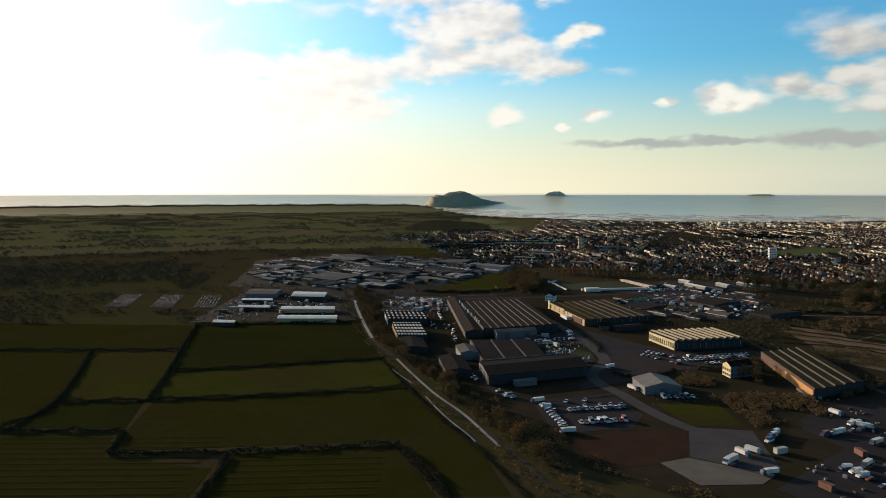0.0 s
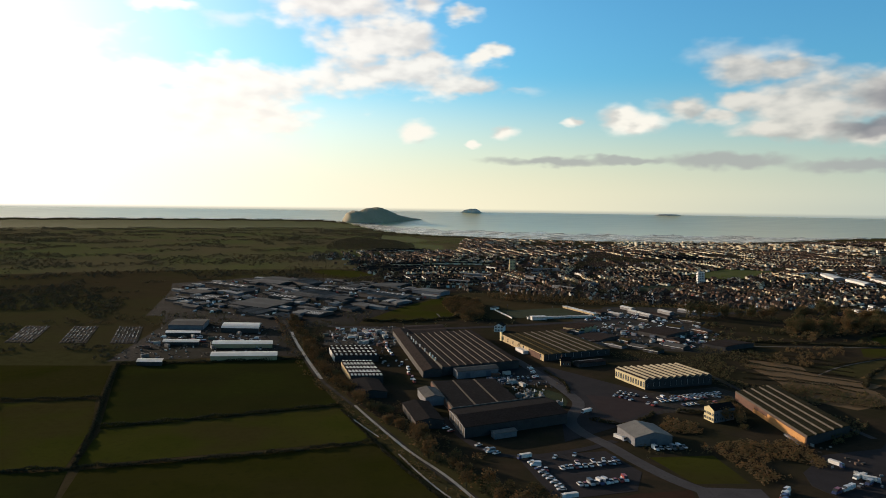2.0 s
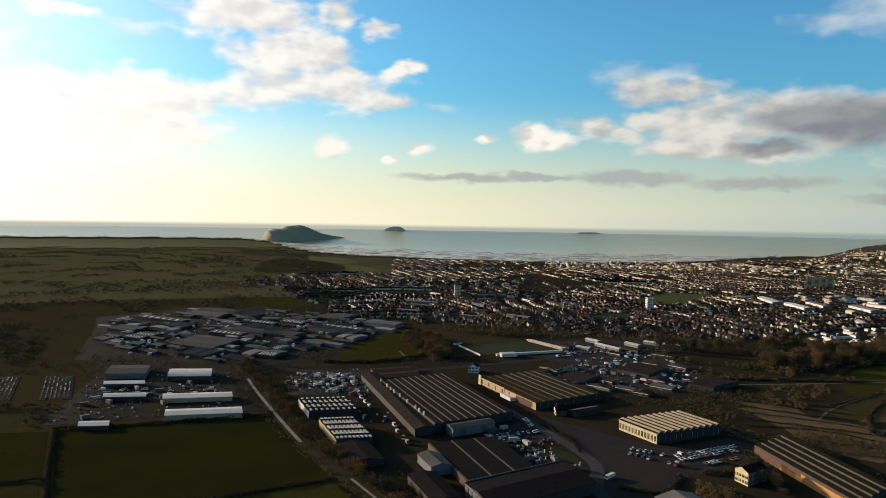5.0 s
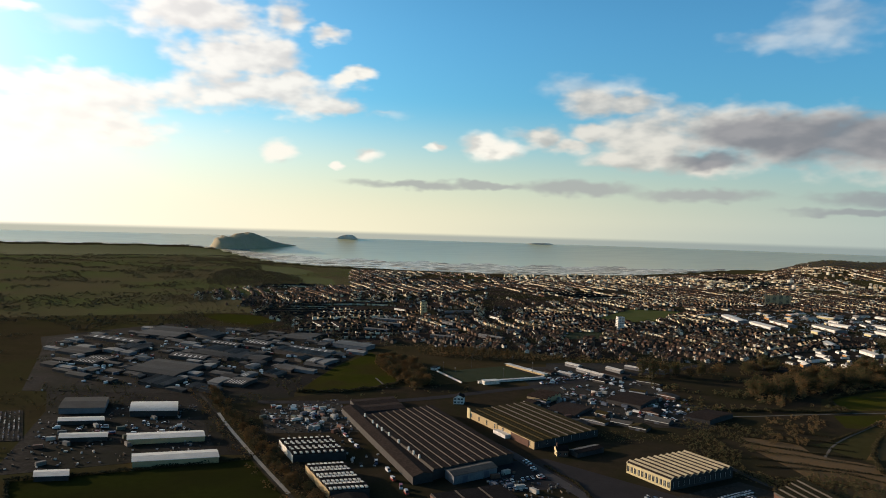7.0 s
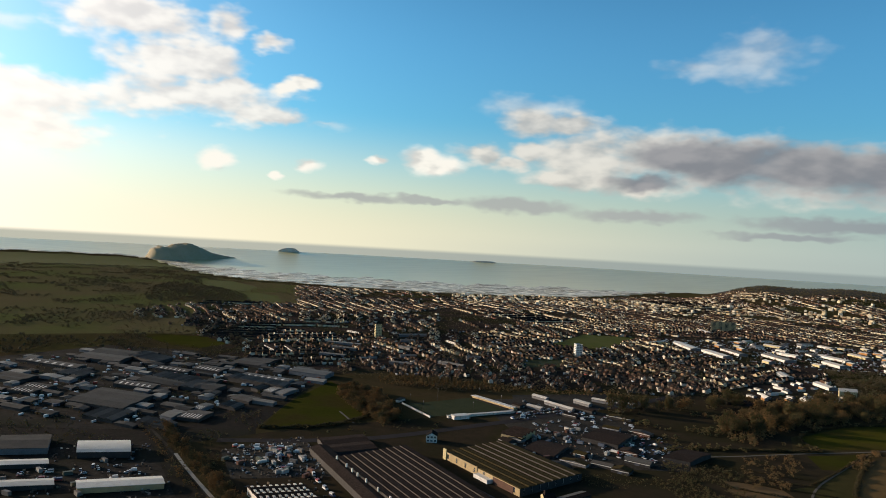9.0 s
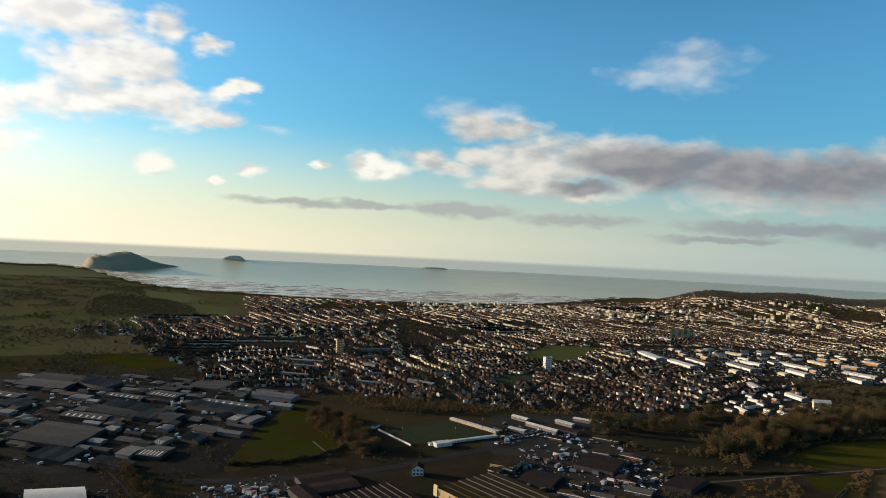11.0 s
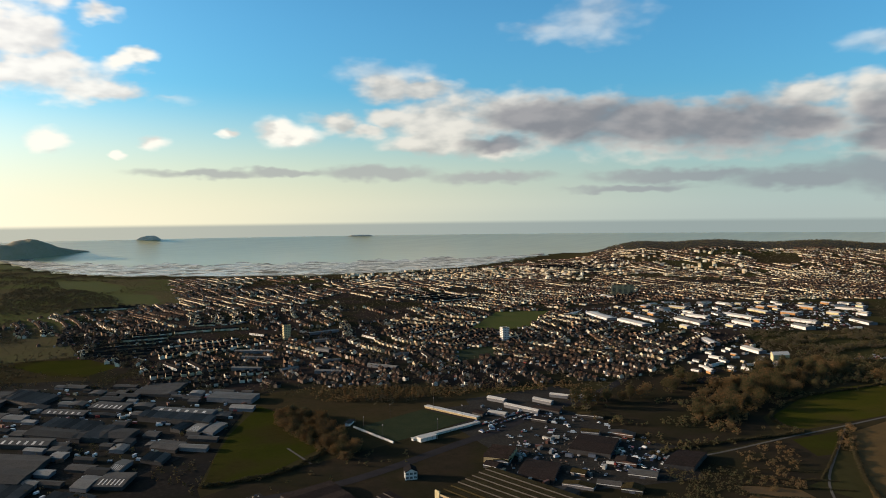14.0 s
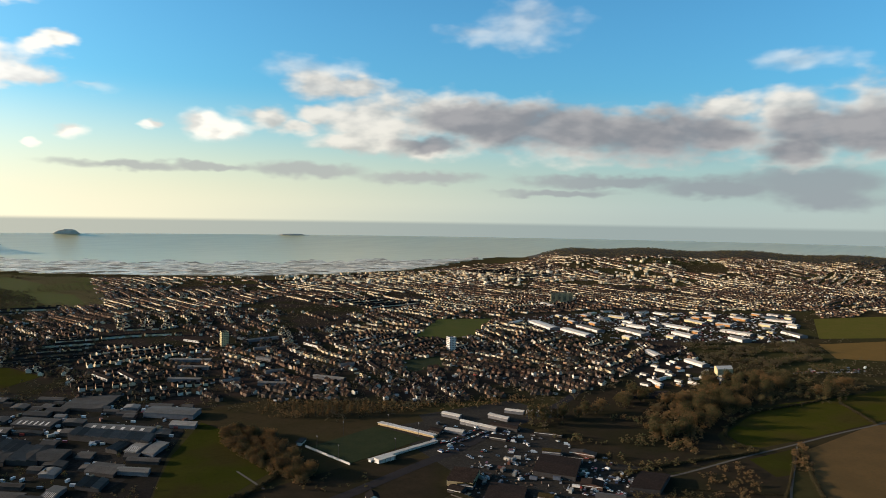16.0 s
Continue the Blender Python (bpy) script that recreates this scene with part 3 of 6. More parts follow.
def smooth_line(pts, every=8.0):
    """A line through the points, rounded and cut into even steps."""
    p = np.array(pts, float)
    for _ in range(2):
        q = np.empty((2 * len(p), 2))
        q[0], q[-1] = p[0], p[-1]
        q[1:-1:2], q[2:-1:2] = 0.75 * p[:-1] + 0.25 * p[1:], 0.25 * p[:-1] + 0.75 * p[1:]
        p = q
    s = np.concatenate([[0], np.cumsum(np.hypot(*np.diff(p, axis=0).T))])
    at = np.arange(0, s[-1], every)
    return np.stack([np.interp(at, s, p[:, 0]), np.interp(at, s, p[:, 1])], -1)


def ribbon(pts, width, z=0.1, offset=0.0):
    p = smooth_line(pts)
    d = np.gradient(p, axis=0)
    d /= np.hypot(*d.T)[:, None]
    side = np.stack([-d[:, 1], d[:, 0]], -1)
    v = []
    for q, s in zip(p, side):
        for k in (-0.5, 0.5):
            e = q + s * (offset + k * width)
            v.append((*e, float(ground_z(*e)) + z))
    return v, [(2 * i, 2 * i + 2, 2 * i + 3, 2 * i + 1) for i in range(len(p) - 1)]


def road(name, label, pts, width, material, z=0.12):
    v, f = ribbon(pts, width, z)
    me = mesh_of(name, v, f, material)
    me.flip_normals() if me.polygons[0].normal.z < 0 else None
    return tagged(new(name, me), label, kind="structure")


FIELDS = [
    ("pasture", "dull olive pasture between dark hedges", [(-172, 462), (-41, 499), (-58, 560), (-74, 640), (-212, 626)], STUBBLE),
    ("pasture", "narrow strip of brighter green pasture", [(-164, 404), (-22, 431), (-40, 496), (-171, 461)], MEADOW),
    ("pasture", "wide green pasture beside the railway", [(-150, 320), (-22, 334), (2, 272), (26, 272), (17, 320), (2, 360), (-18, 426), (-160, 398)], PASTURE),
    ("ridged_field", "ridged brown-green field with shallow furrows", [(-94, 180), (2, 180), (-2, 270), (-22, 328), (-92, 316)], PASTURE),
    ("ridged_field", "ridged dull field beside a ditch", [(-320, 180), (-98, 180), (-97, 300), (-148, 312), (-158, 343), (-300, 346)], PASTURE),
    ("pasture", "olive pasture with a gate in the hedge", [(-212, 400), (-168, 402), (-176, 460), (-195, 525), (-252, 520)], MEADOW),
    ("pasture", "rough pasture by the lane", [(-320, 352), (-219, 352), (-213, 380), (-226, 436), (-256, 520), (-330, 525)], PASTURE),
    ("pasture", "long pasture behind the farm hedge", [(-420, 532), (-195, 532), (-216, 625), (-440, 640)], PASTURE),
    ("meadow", "bright green playing field beside a copse", [(-21, 832), (3, 890), (34, 951), (90, 1035), (103, 964), (97, 875), (34, 836)], MEADOW),
    ("pasture", "small dull pasture between hedges", [(-213, 354), (-156, 352), (-165, 397), (-210, 395)], STUBBLE),
    ("lawn", "small green lawn beside the grey shed", [(116, 393), (150, 393), (149, 355), (123, 357)], MEADOW),
    ("lawn", "round lawn inside the turning road", [(84, 484), (97, 481), (105, 499), (106, 518), (100, 530), (84, 532)], TURF),
    ("meadow", "green pasture beyond the scrub", [(456, 686), (470, 668), (516, 660), (573, 652), (626, 645), (700, 634), (860, 690), (773, 706), (634, 740), (567, 734), (475, 710)], OLIVEMEADOW),
    ("rough_pasture", "rough brown-green grazing beside the track", [(302, 645), (330, 590), (357, 590), (420, 618), (490, 650), (424, 663), (357, 668), (318, 674)], ROUGH),
    ("ploughed_field", "ploughed brown field beside the track", [(486, 641), (700, 640), (560, 500), (345, 548), (362, 560)], SOIL),
    ("bare_land", "bare brown waste ground", [(282, 600), (300, 604), (322, 560), (330, 510), (320, 480), (284, 466), (264, 494), (276, 540)], BROWN),
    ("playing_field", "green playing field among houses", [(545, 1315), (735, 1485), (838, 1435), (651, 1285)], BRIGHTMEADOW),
    ("playing_field", "small school field among houses", [(428, 1180), (497, 1179), (455, 1112), (390, 1110)], TURF),
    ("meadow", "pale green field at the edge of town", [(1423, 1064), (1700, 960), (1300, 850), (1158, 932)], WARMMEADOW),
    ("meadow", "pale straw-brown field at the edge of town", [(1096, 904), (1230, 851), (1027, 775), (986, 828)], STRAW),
    ("meadow", "green meadow between the estate and the village", [(-120, 1440), (-86, 1455), (-20, 1420), (5, 1342), (-42, 1300), (-75, 1330)], MEADOW),
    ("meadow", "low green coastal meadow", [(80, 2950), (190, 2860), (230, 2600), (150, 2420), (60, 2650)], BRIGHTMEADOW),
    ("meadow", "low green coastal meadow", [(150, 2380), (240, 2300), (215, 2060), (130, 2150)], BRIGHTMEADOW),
]
for name, label, pts, material in FIELDS:
    patch(name, label, pts, material)
BLOCKED = [f[2] for f in FIELDS]
patch("town_ground", "dark streets and winter gardens of the town", [(112, 1085), (75, 1130), (12, 1190), (-40, 1260), (-30, 1370), (-30, 1440), (-30, 1700), (60, 2000), (250, 2050), (330, 2400), (900, 2350), (1480, 1980), (1900, 1400), (1560, 1130), (1160, 1390), (890, 1430), (780, 1210), (900, 1040), (760, 900), (620, 930), (480, 900), (330, 960), (250, 1030), (200, 1080)], TOWNSOIL, 0.05)
patch("rough_ground", "dark dead grass and scrub round the industrial estate", [(-240, 880), (-225, 800), (-110, 800), (-95, 655), (-72, 650), (-100, 800), (-30, 795), (-25, 832), (30, 950), (110, 1090), (60, 1200), (20, 1250), (-160, 1330), (-310, 1210)], CINDER, 0.03)
patch("rough_ground", "dark dead grass under thickets beside the fields", [(300, 690), (357, 674), (424, 669), (470, 714), (567, 740), (640, 760), (760, 850), (620, 925), (480, 895), (335, 850)], ROUGH, 0.05)
patch("rough_ground", "brown bracken and rough grass before the stores", [(625, 925), (760, 850), (645, 762), (780, 700), (900, 770), (1000, 830), (1060, 930), (900, 1000), (780, 960)], LAND, 0.04)
patch("works_ground", "dark rough ground of dead grass and cinders between the works", [(-30, 500), (14, 400), (60, 300), (110, 250), (270, 250), (360, 420), (330, 640), (180, 850), (20, 830), (-70, 800), (-70, 640)], ROUGH, 0.04)
patch("pasture", "green corner of pasture between track and fence", [(404, 622), (428, 658), (486, 650), (420, 617)], MEADOW, 0.09)
patch("concrete_pad", "pale worn concrete hardstanding", [(93, 306), (107, 312), (129, 297), (138, 294), (127, 283), (102, 282)], CONCRETE, 0.16)
patch("apron", "grey tarmac yard in front of parked lorries", [(121, 353), (150, 348), (142, 300), (138, 295), (129, 298), (108, 313)], WORN, 0.12)
patch("car_park", "dark tarmac car park with parked cars", [(49, 399), (97, 404), (104, 373), (93, 351), (54, 344)], ASPHALT, 0.12)
patch("yard", "dark tarmac yard between the factories", [(80, 420), (158, 470), (168, 515), (120, 600), (70, 600), (60, 545), (112, 545), (112, 480), (92, 470)], ASPHALT, 0.10)
patch("forecourt", "worn reddish tarmac forecourt beside the estate road", [(119, 480), (126, 454), (142, 468), (161, 476), (166, 512), (141, 508), (122, 515)], REDTAR, 0.14)
patch("yard", "gravel yard in front of the ridged factory", [(150, 470), (166, 517), (222, 530), (232, 505), (180, 470)], GRAVEL, 0.11)
patch("yard", "rutted gravel scrap yard", [(-60, 700), (10, 690), (10, 800), (-60, 770)], GRAVEL, 0.10)
patch("yard", "grey works yard among sheds", [(-225, 640), (-95, 655), (-110, 800), (-225, 800)], DIRT, 0.10)
patch("yard", "grey yards of an industrial estate", [(-260, 880), (-110, 840), (20, 940), (110, 1090), (0, 1220), (-160, 1290), (-300, 1200)], DIRT, 0.09)
patch("yard", "gravel yards of small works", [(150, 690), (290, 640), (335, 700), (300, 770), (230, 790), (160, 740)], GRAVEL, 0.09)
patch("yard", "tarmac yards among trade sheds", [(240, 850), (330, 850), (400, 880), (400, 925), (280, 935)], GRAVEL, 0.10)
patch("yard", "tarmac around the large white stores", [(770, 1200), (898, 1450), (1163, 1390), (1479, 1130), (1076, 930), (894, 1050)], TOWNSOIL, 0.10)
patch("yard", "dark ground among small trade units", [(575, 890), (640, 845), (690, 830), (750, 875), (800, 930), (780, 985), (720, 975), (630, 945)], TOWNSOIL, 0.09)
patch("yard", "scrapyard ground with vehicles", [(225, 920), (330, 905), (340, 800), (290, 700), (225, 690), (180, 660)], GRAVEL, 0.07)
patch("yard", "dirt yard with trailers", [(182, 366), (208, 389), (246, 396), (262, 410), (262, 330), (250, 260), (150, 250), (130, 278), (182, 324), (176, 350)], ASPHALT, 0.10)
BLOCKED += [[(-228, 600), (-80, 560), (20, 600), (20, 830), (-228, 830)], [(-350, 705), (-200, 705), (-200, 820), (-350, 820)], [(-300, 860), (-100, 820), (112, 1000), (108, 1080), (5, 1195), (-150, 1295), (-340, 1220)], [(0, 300), (260, 300), (300, 640), (340, 850), (250, 960), (120, 960), (0, 800)], [(760, 1180), (898, 1470), (1190, 1400), (1500, 1130), (1076, 900), (880, 1030)],
            [(230, 830), (410, 860), (420, 935), (270, 960)], [(320, 640), (740, 620), (760, 860), (600, 900), (420, 870), (330, 800)], [(1160, 820), (1500, 800), (1700, 1060), (1200, 960)], [(80, 860), (190, 880), (190, 1060), (90, 1040)]]

LAWN = [(114, 395), (152, 395), (151, 353), (121, 355)]
BAND = [(295, 617), (315, 606), (325, 588), (316, 563), (335, 545), (347, 526), (335, 517), (300, 524), (284, 541), (294, 562), (289, 594)]
patch("dead_grass", "orange-brown dead grass across old workings", BAND, BROWN, 0.14)
RAIL = [(62, 225), (48, 271), (40, 289), (31, 320), (18, 355), (5, 383), (-15, 448), (-33, 501), (-57, 569), (-72, 640), (-87, 727), (-100, 800), (-112, 860)]
road("road", "rough dark lane along the works boundary", RAIL, 2.6, GRAVEL, 0.13)
road("road", "narrow wet pale concrete lane beside the fields", [(-32, 500), (-23, 469), (-12, 434), (-3, 407), (10, 378), (19, 348), (26, 325)], 1.7, WETCONCRETE, 0.19)
DITCHES = [[(-37, 481), (-28, 457), (-19, 436)], [(-10, 408), (-3, 383), (5, 359), (12, 343), (16, 329)]]
road("road", "straight pale concrete road beside the sheds", [(-56, 572), (-68, 629), (-78, 680), (-88, 734), (-94, 775)], 2.6, WETCONCRETE, 0.16)
# ditch water takes the pale tone in place of reflected sky
for line in DITCHES:
    road("ditch", "narrow drainage ditch, sky sheen painted pale on its water", line, 1.0, WETCONCRETE, 0.16)
patch("bare_ground", "bare reddish-brown earth beside the car park", [(62, 338), (92, 348), (118, 350), (110, 316), (90, 304), (70, 300), (58, 318)], REDEARTH, 0.09)
road("road", "tarmac estate road past the grey shed", [(140, 330), (118, 352), (106, 391), (102, 413), (94, 432), (92, 457), (104, 478), (112, 495), (112, 518), (109, 552), (104, 592), (98, 640), (80, 690)], 8.0, WORN, 0.2)
road("road", "lane curving round the dark works", [(20, 470), (24, 440), (34, 408), (50, 396), (90, 408), (108, 420)], 5.0, ASPHALT, 0.17)
road("road", "main road past the football ground", [(-60, 800), (20, 783), (81, 783), (180, 810), (236, 823), (301, 846), (407, 868), (559, 939), (760, 1010)], 11.0, ASPHALT, 0.16)
road("road", "narrow lane behind the ridged factory", [(236, 570), (235, 545), (235, 520), (241, 496), (252, 450), (254, 410)], 4.0, WORN, 0.17)
road("track", "pale farm track beside a field edge", [(320, 676), (357, 670), (424, 665), (492, 656), (573, 648), (624, 640), (760, 620)], 2.6, CONCRETE, 0.16)
road("track", "pale fence line and track across pasture", [(498, 651), (420, 616), (357, 588), (320, 560)], 1.8, CONCRETE, 0.18)
road("path", "pale straight path across the playing field", [(63, 884), (64, 834)], 2.0, CONCRETE, 0.18)

# ---------------------------------------------------------------- buildings
FRAMED = {"ridged_factory", "office_block", "white_house", "works_hut"}


def unit(deg):
    return np.array([math.cos(radians(deg)), math.sin(radians(deg))])


def building(name, label, category, near, ul, ua, vl, va, eave, wall, roof, form="gable", bays=1, peak=2.0, lights=None, doors=0, door_side="v", windows=0, along="u", group="", sunward=False, roof2=None, other=None, front=None):
    """A shed or factory on a four-sided plan: near is its corner, u and v run along its two sides. form: gable, saw, flat or barrel; bays repeat across the ridges, which run along u (or v)."""
    u, v = unit(ua) * ul, unit(va) * vl
    at = np.array(near, float)
    turned = u[0] * v[1] - u[1] * v[0] < 0
    if turned:
        at, u, v = at, v, u
        ul, vl, along = vl, ul, ("v" if along == "u" else "u")
        door_side = "u" if door_side == "v" else "v"
    base = thing(name, label, category, (*at, float(ground_z(*at))), group)

    def w(s, t, z):
        p = u * s + v * t
        return (p[0], p[1], z)

    skin = [w(0, 0, -0.3), w(1, 0, -0.3), w(1, 1, -0.3), w(0, 1, -0.3), w(0, 0, eave), w(1, 0, eave), w(1, 1, eave), w(0, 1, eave)]
    # other often puts the shade of walls turned from the sun into colour
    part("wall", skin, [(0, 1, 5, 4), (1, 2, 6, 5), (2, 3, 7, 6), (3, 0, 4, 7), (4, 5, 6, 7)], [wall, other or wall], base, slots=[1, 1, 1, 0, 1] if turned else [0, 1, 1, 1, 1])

    def r(a, c, z):
        return w(a, c, z) if along == "u" else w(c, a, z)

    over = 0.4 / (ul if along == "u" else vl)
    for b in range(bays):
        c0, c1 = b / bays, (b + 1) / bays
        if form == "saw":
            # sunward: steep faces take the pale tone, standing for sun catching them
            ridge = c0 + 0.07 / bays if sunward else c1 - 0.12 / bays
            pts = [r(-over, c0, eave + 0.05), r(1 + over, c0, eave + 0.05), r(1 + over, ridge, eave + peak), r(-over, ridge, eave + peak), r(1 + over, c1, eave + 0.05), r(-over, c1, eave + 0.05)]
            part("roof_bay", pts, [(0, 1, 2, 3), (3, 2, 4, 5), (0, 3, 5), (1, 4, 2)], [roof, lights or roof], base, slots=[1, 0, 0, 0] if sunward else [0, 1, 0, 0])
        elif form == "gable":
            m = (c0 + c1) / 2
            side = 0.35 / (vl if along == "u" else ul) if bays == 1 else 0
            pts = [r(-over, c0 - side, eave), r(1 + over, c0 - side, eave), r(1 + over, m, eave + peak), r(-over, m, eave + peak), r(1 + over, c1 + side, eave), r(-over, c1 + side, eave)]
            pts += [(p[0], p[1], p[2] + 0.25) for p in pts]
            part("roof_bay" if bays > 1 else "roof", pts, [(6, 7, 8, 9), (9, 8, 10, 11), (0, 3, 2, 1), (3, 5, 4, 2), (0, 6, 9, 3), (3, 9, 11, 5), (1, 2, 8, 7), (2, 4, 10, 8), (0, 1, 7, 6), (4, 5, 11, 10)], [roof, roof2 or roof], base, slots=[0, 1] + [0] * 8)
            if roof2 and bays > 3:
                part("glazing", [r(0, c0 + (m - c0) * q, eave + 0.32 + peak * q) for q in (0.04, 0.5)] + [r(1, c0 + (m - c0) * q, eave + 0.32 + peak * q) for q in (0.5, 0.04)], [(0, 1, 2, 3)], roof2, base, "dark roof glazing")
            for end in (0, 1):
                part("gable", [r(end, c0, eave), r(end, m, eave + peak), r(end, c1, eave)], [(0, 1, 2) if end == 0 else (0, 2, 1)], front if front and end == 0 else other or wall, base)
            if lights:
                for k in range(1, 7):
                    a0, a1 = k / 7 - 0.025, k / 7 + 0.025
                    part("rooflight", [r(a0, c0 + (m - c0) * q, eave + 0.3 + peak * q) for q in (0.15, 0.85)] + [r(a1, c0 + (m - c0) * q, eave + 0.3 + peak * q) for q in (0.85, 0.15)], [(0, 1, 2, 3)], lights, base)
        elif form == "barrel":
            n, pts = 8, []
            for k in range(n + 1):
                c, z = c0 + (c1 - c0) * k / n, eave + peak * math.sin(math.pi * k / n) ** 0.7 if 0 < k < n else eave
                pts += [r(-over, c, z + 0.1), r(1 + over, c, z + 0.1)]
            part("roof", pts, [(2 * k, 2 * k + 1, 2 * k + 3, 2 * k + 2) for k in range(n)] + [tuple(range(0, 2 * n + 2, 2)), tuple(range(2 * n + 1, 0, -2))], roof, base)
        else:
            part("roof", *joined(quad_box([r(0.01, 0.01, eave), r(0.99, 0.01, eave), r(0.99, 0.99, eave), r(0.01, 0.99, eave)], 0.3)), roof, base)
            for a0, c2, a1, c3 in ((0, 0, 1, 0.02), (0, 0.98, 1, 1), (0, 0.02, 0.02, 0.98), (0.98, 0.02, 1, 0.98)):
                part("parapet", *joined(quad_box([r(a0, c2, eave), r(a1, c2, eave), r(a1, c3, eave), r(a0, c3, eave)], 0.7)), wall, base)
    for k in range(doors):
        c = (k + 0.5) / doors
        half = 2.0 / (vl if door_side == "v" else ul)
        f = (lambda q, out, z: w(out, q, z)) if door_side == "v" else (lambda q, out, z: w(q, out, z))
        d = -0.12 / (ul if door_side == "v" else vl)
        pts = [f(c - half, d, 0), f(c + half, d, 0), f(c + half, 0, 0), f(c - half, 0, 0)]
        part("roller_door", *joined(quad_box(pts, min(4.2, eave - 0.8))), DOORMAT, base, "dark roller door")
    for k in range(windows):
        for side in (0, 1):
            length = ul if side == 0 else vl
            c, half = (k + 0.5) / windows, 0.9 / length
            f = (lambda q, out, z: w(q, out, z)) if side == 0 else (lambda q, out, z: w(out, q, z))
            d = -0.08 / (vl if side == 0 else ul)
            tall = 3.4 if name == "ridged_factory" else 1.3
            for z in [1.7] if tall > 2 else np.arange(1.2, eave - 1.4, 2.9):
                pts = [f(c - half, d, z), f(c + half, d, z), f(c + half, 0, z), f(c - half, 0, z)]
                pane = part("window", *joined(quad_box(pts, tall)), GLASS, base)
                if name in FRAMED:
                    sill = [f(c - 1.15 * half, 2.2 * d, z - 0.15), f(c + 1.15 * half, 2.2 * d, z - 0.15), f(c + 1.15 * half, 0, z - 0.15), f(c - 1.15 * half, 0, z - 0.15)]
                    part("sill", *joined(quad_box(sill, 0.14)), CONCRETE, pane, "pale concrete sill")
                    bar = [f(c - 0.06 * half, 1.8 * d, z), f(c + 0.06 * half, 1.8 * d, z), f(c + 0.06 * half, d, z), f(c - 0.06 * half, d, z)]
                    part("glazing_bar", *joined(quad_box(bar, tall)), WHITEWALL, pane, "white glazing bar")
    return base


def quad_box(pts, h):
    n = len(pts)
    v = list(pts) + [(p[0], p[1], p[2] + h) for p in pts]
    return v, [tuple(range(n - 1, -1, -1)), tuple(range(n, 2 * n))] + [(i, (i + 1) % n, n + (i + 1) % n, n + i) for i in range(n)]


# cream and light roof colour the sunlit faces, dark tones the shaded ones
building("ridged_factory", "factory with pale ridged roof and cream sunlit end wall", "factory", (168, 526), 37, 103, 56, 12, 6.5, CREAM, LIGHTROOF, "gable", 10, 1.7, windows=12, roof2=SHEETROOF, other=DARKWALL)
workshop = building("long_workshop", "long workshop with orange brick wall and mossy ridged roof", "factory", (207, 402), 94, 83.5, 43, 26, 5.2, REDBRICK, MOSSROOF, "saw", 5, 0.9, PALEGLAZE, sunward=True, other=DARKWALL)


def facing(base, deg, s0, s1, z0, z1, proud, material, label=""):
    """A flat panel set proud of the wall that runs from the corner of a building along deg."""
    d = unit(deg)
    o = np.array([-d[1], d[0]]) * proud
    part("wall_panel", *joined(quad_box([(*(d * s0), z0), (*(d * s1), z0), (*(d * s1 + o), z0), (*(d * s0 + o), z0)], z1 - z0)), material, base, label)


# bright orange covers only the sunlit stretch; the shaded rest stays dark red
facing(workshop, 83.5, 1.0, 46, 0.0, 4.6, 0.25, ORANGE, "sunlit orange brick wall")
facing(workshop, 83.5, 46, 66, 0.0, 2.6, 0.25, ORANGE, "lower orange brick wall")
facing(workshop, 83.5, 3, 20, 0.0, 1.0, 2.5, GREYWALL, "low lean-to store")
building("office_block", "small two-storey office with cream gable front", "office", (178, 447), 10, 97, 17, 20, 7.4, CREAM, DARKROOF, "gable", 1, 2.2, along="v", windows=4, other=GREYWALL, front=CREAM)
building("shed", "grey clad shed with pale gabled roof", "shed", (115, 410), 22, 94, 21.5, 4, 4.5, GREYWALL, PALEROOF, "gable", 1, 2.6, doors=1, door_side="v")
wide_works = building("dark_works", "wide dark works with shallow felt roof", "factory", (27, 430), 36, 96, 68, 20, 6, GREYWALL, DARKROOF, "gable", 1, 1.8, along="v", other=DARKWALL)
for k in range(6):
    facing(wide_works, 96, 1.5 + 5.8 * k, 4.6 + 5.8 * k, 0.0, 5.2, 0.3, CONCRETE, "pale wall pier")
building("low_works", "low flat-roofed works with pale roof seams", "factory", (26, 474), 68, 95, 46, 8, 4.2, REDBRICK, DARKROOF, "saw", 3, 0.4, PALEGLAZE, sunward=True, other=DARKWALL)
big = building("saw_tooth_factory", "very large dark factory with many roof ridges", "factory", (32, 576), 139, 96.3, 66, 18.5, 6.5, DARKWALL, SHEETROOF, "saw", 10, 0.6, PALEGLAZE, sunward=True)
for x, y in ((16.1, 709.2), (18.2, 689.6), (19.1, 677.8), (20.3, 668.1), (22.5, 654.4), (24.9, 635.7), (27.5, 618.1), (28.4, 608.7), (29.7, 599.6)):
    part("roof_vent", *joined(box(x - 32 - 0.5, y - 576 - 0.8, 6.4, x - 32 + 0.5, y - 576 + 0.8, 8.9)), WHITEWALL, big, "white-painted roof vent")
building("side_bay", "long dark gabled bay beside the large factory", "factory", (17.5, 570), 178, 94.2, 14.5, 15, 5.0, DARKWALL, SHEETROOF, "gable", 1, 1.7, roof2=SHEETROOF)
building("store_shed", "low dark store behind the large factory", "shed", (17, 733), 44, 90, 40, 9, 4.0, DARKWALL, SHEETROOF, "gable", 2, 0.8, along="v")
building("loading_hall", "pale grey loading hall with dark doors", "factory", (42, 565), 13, 97, 34, 18, 5.2, GREYWALL, GREYROOF, "gable", 1, 1.2, along="v", doors=2, door_side="v")
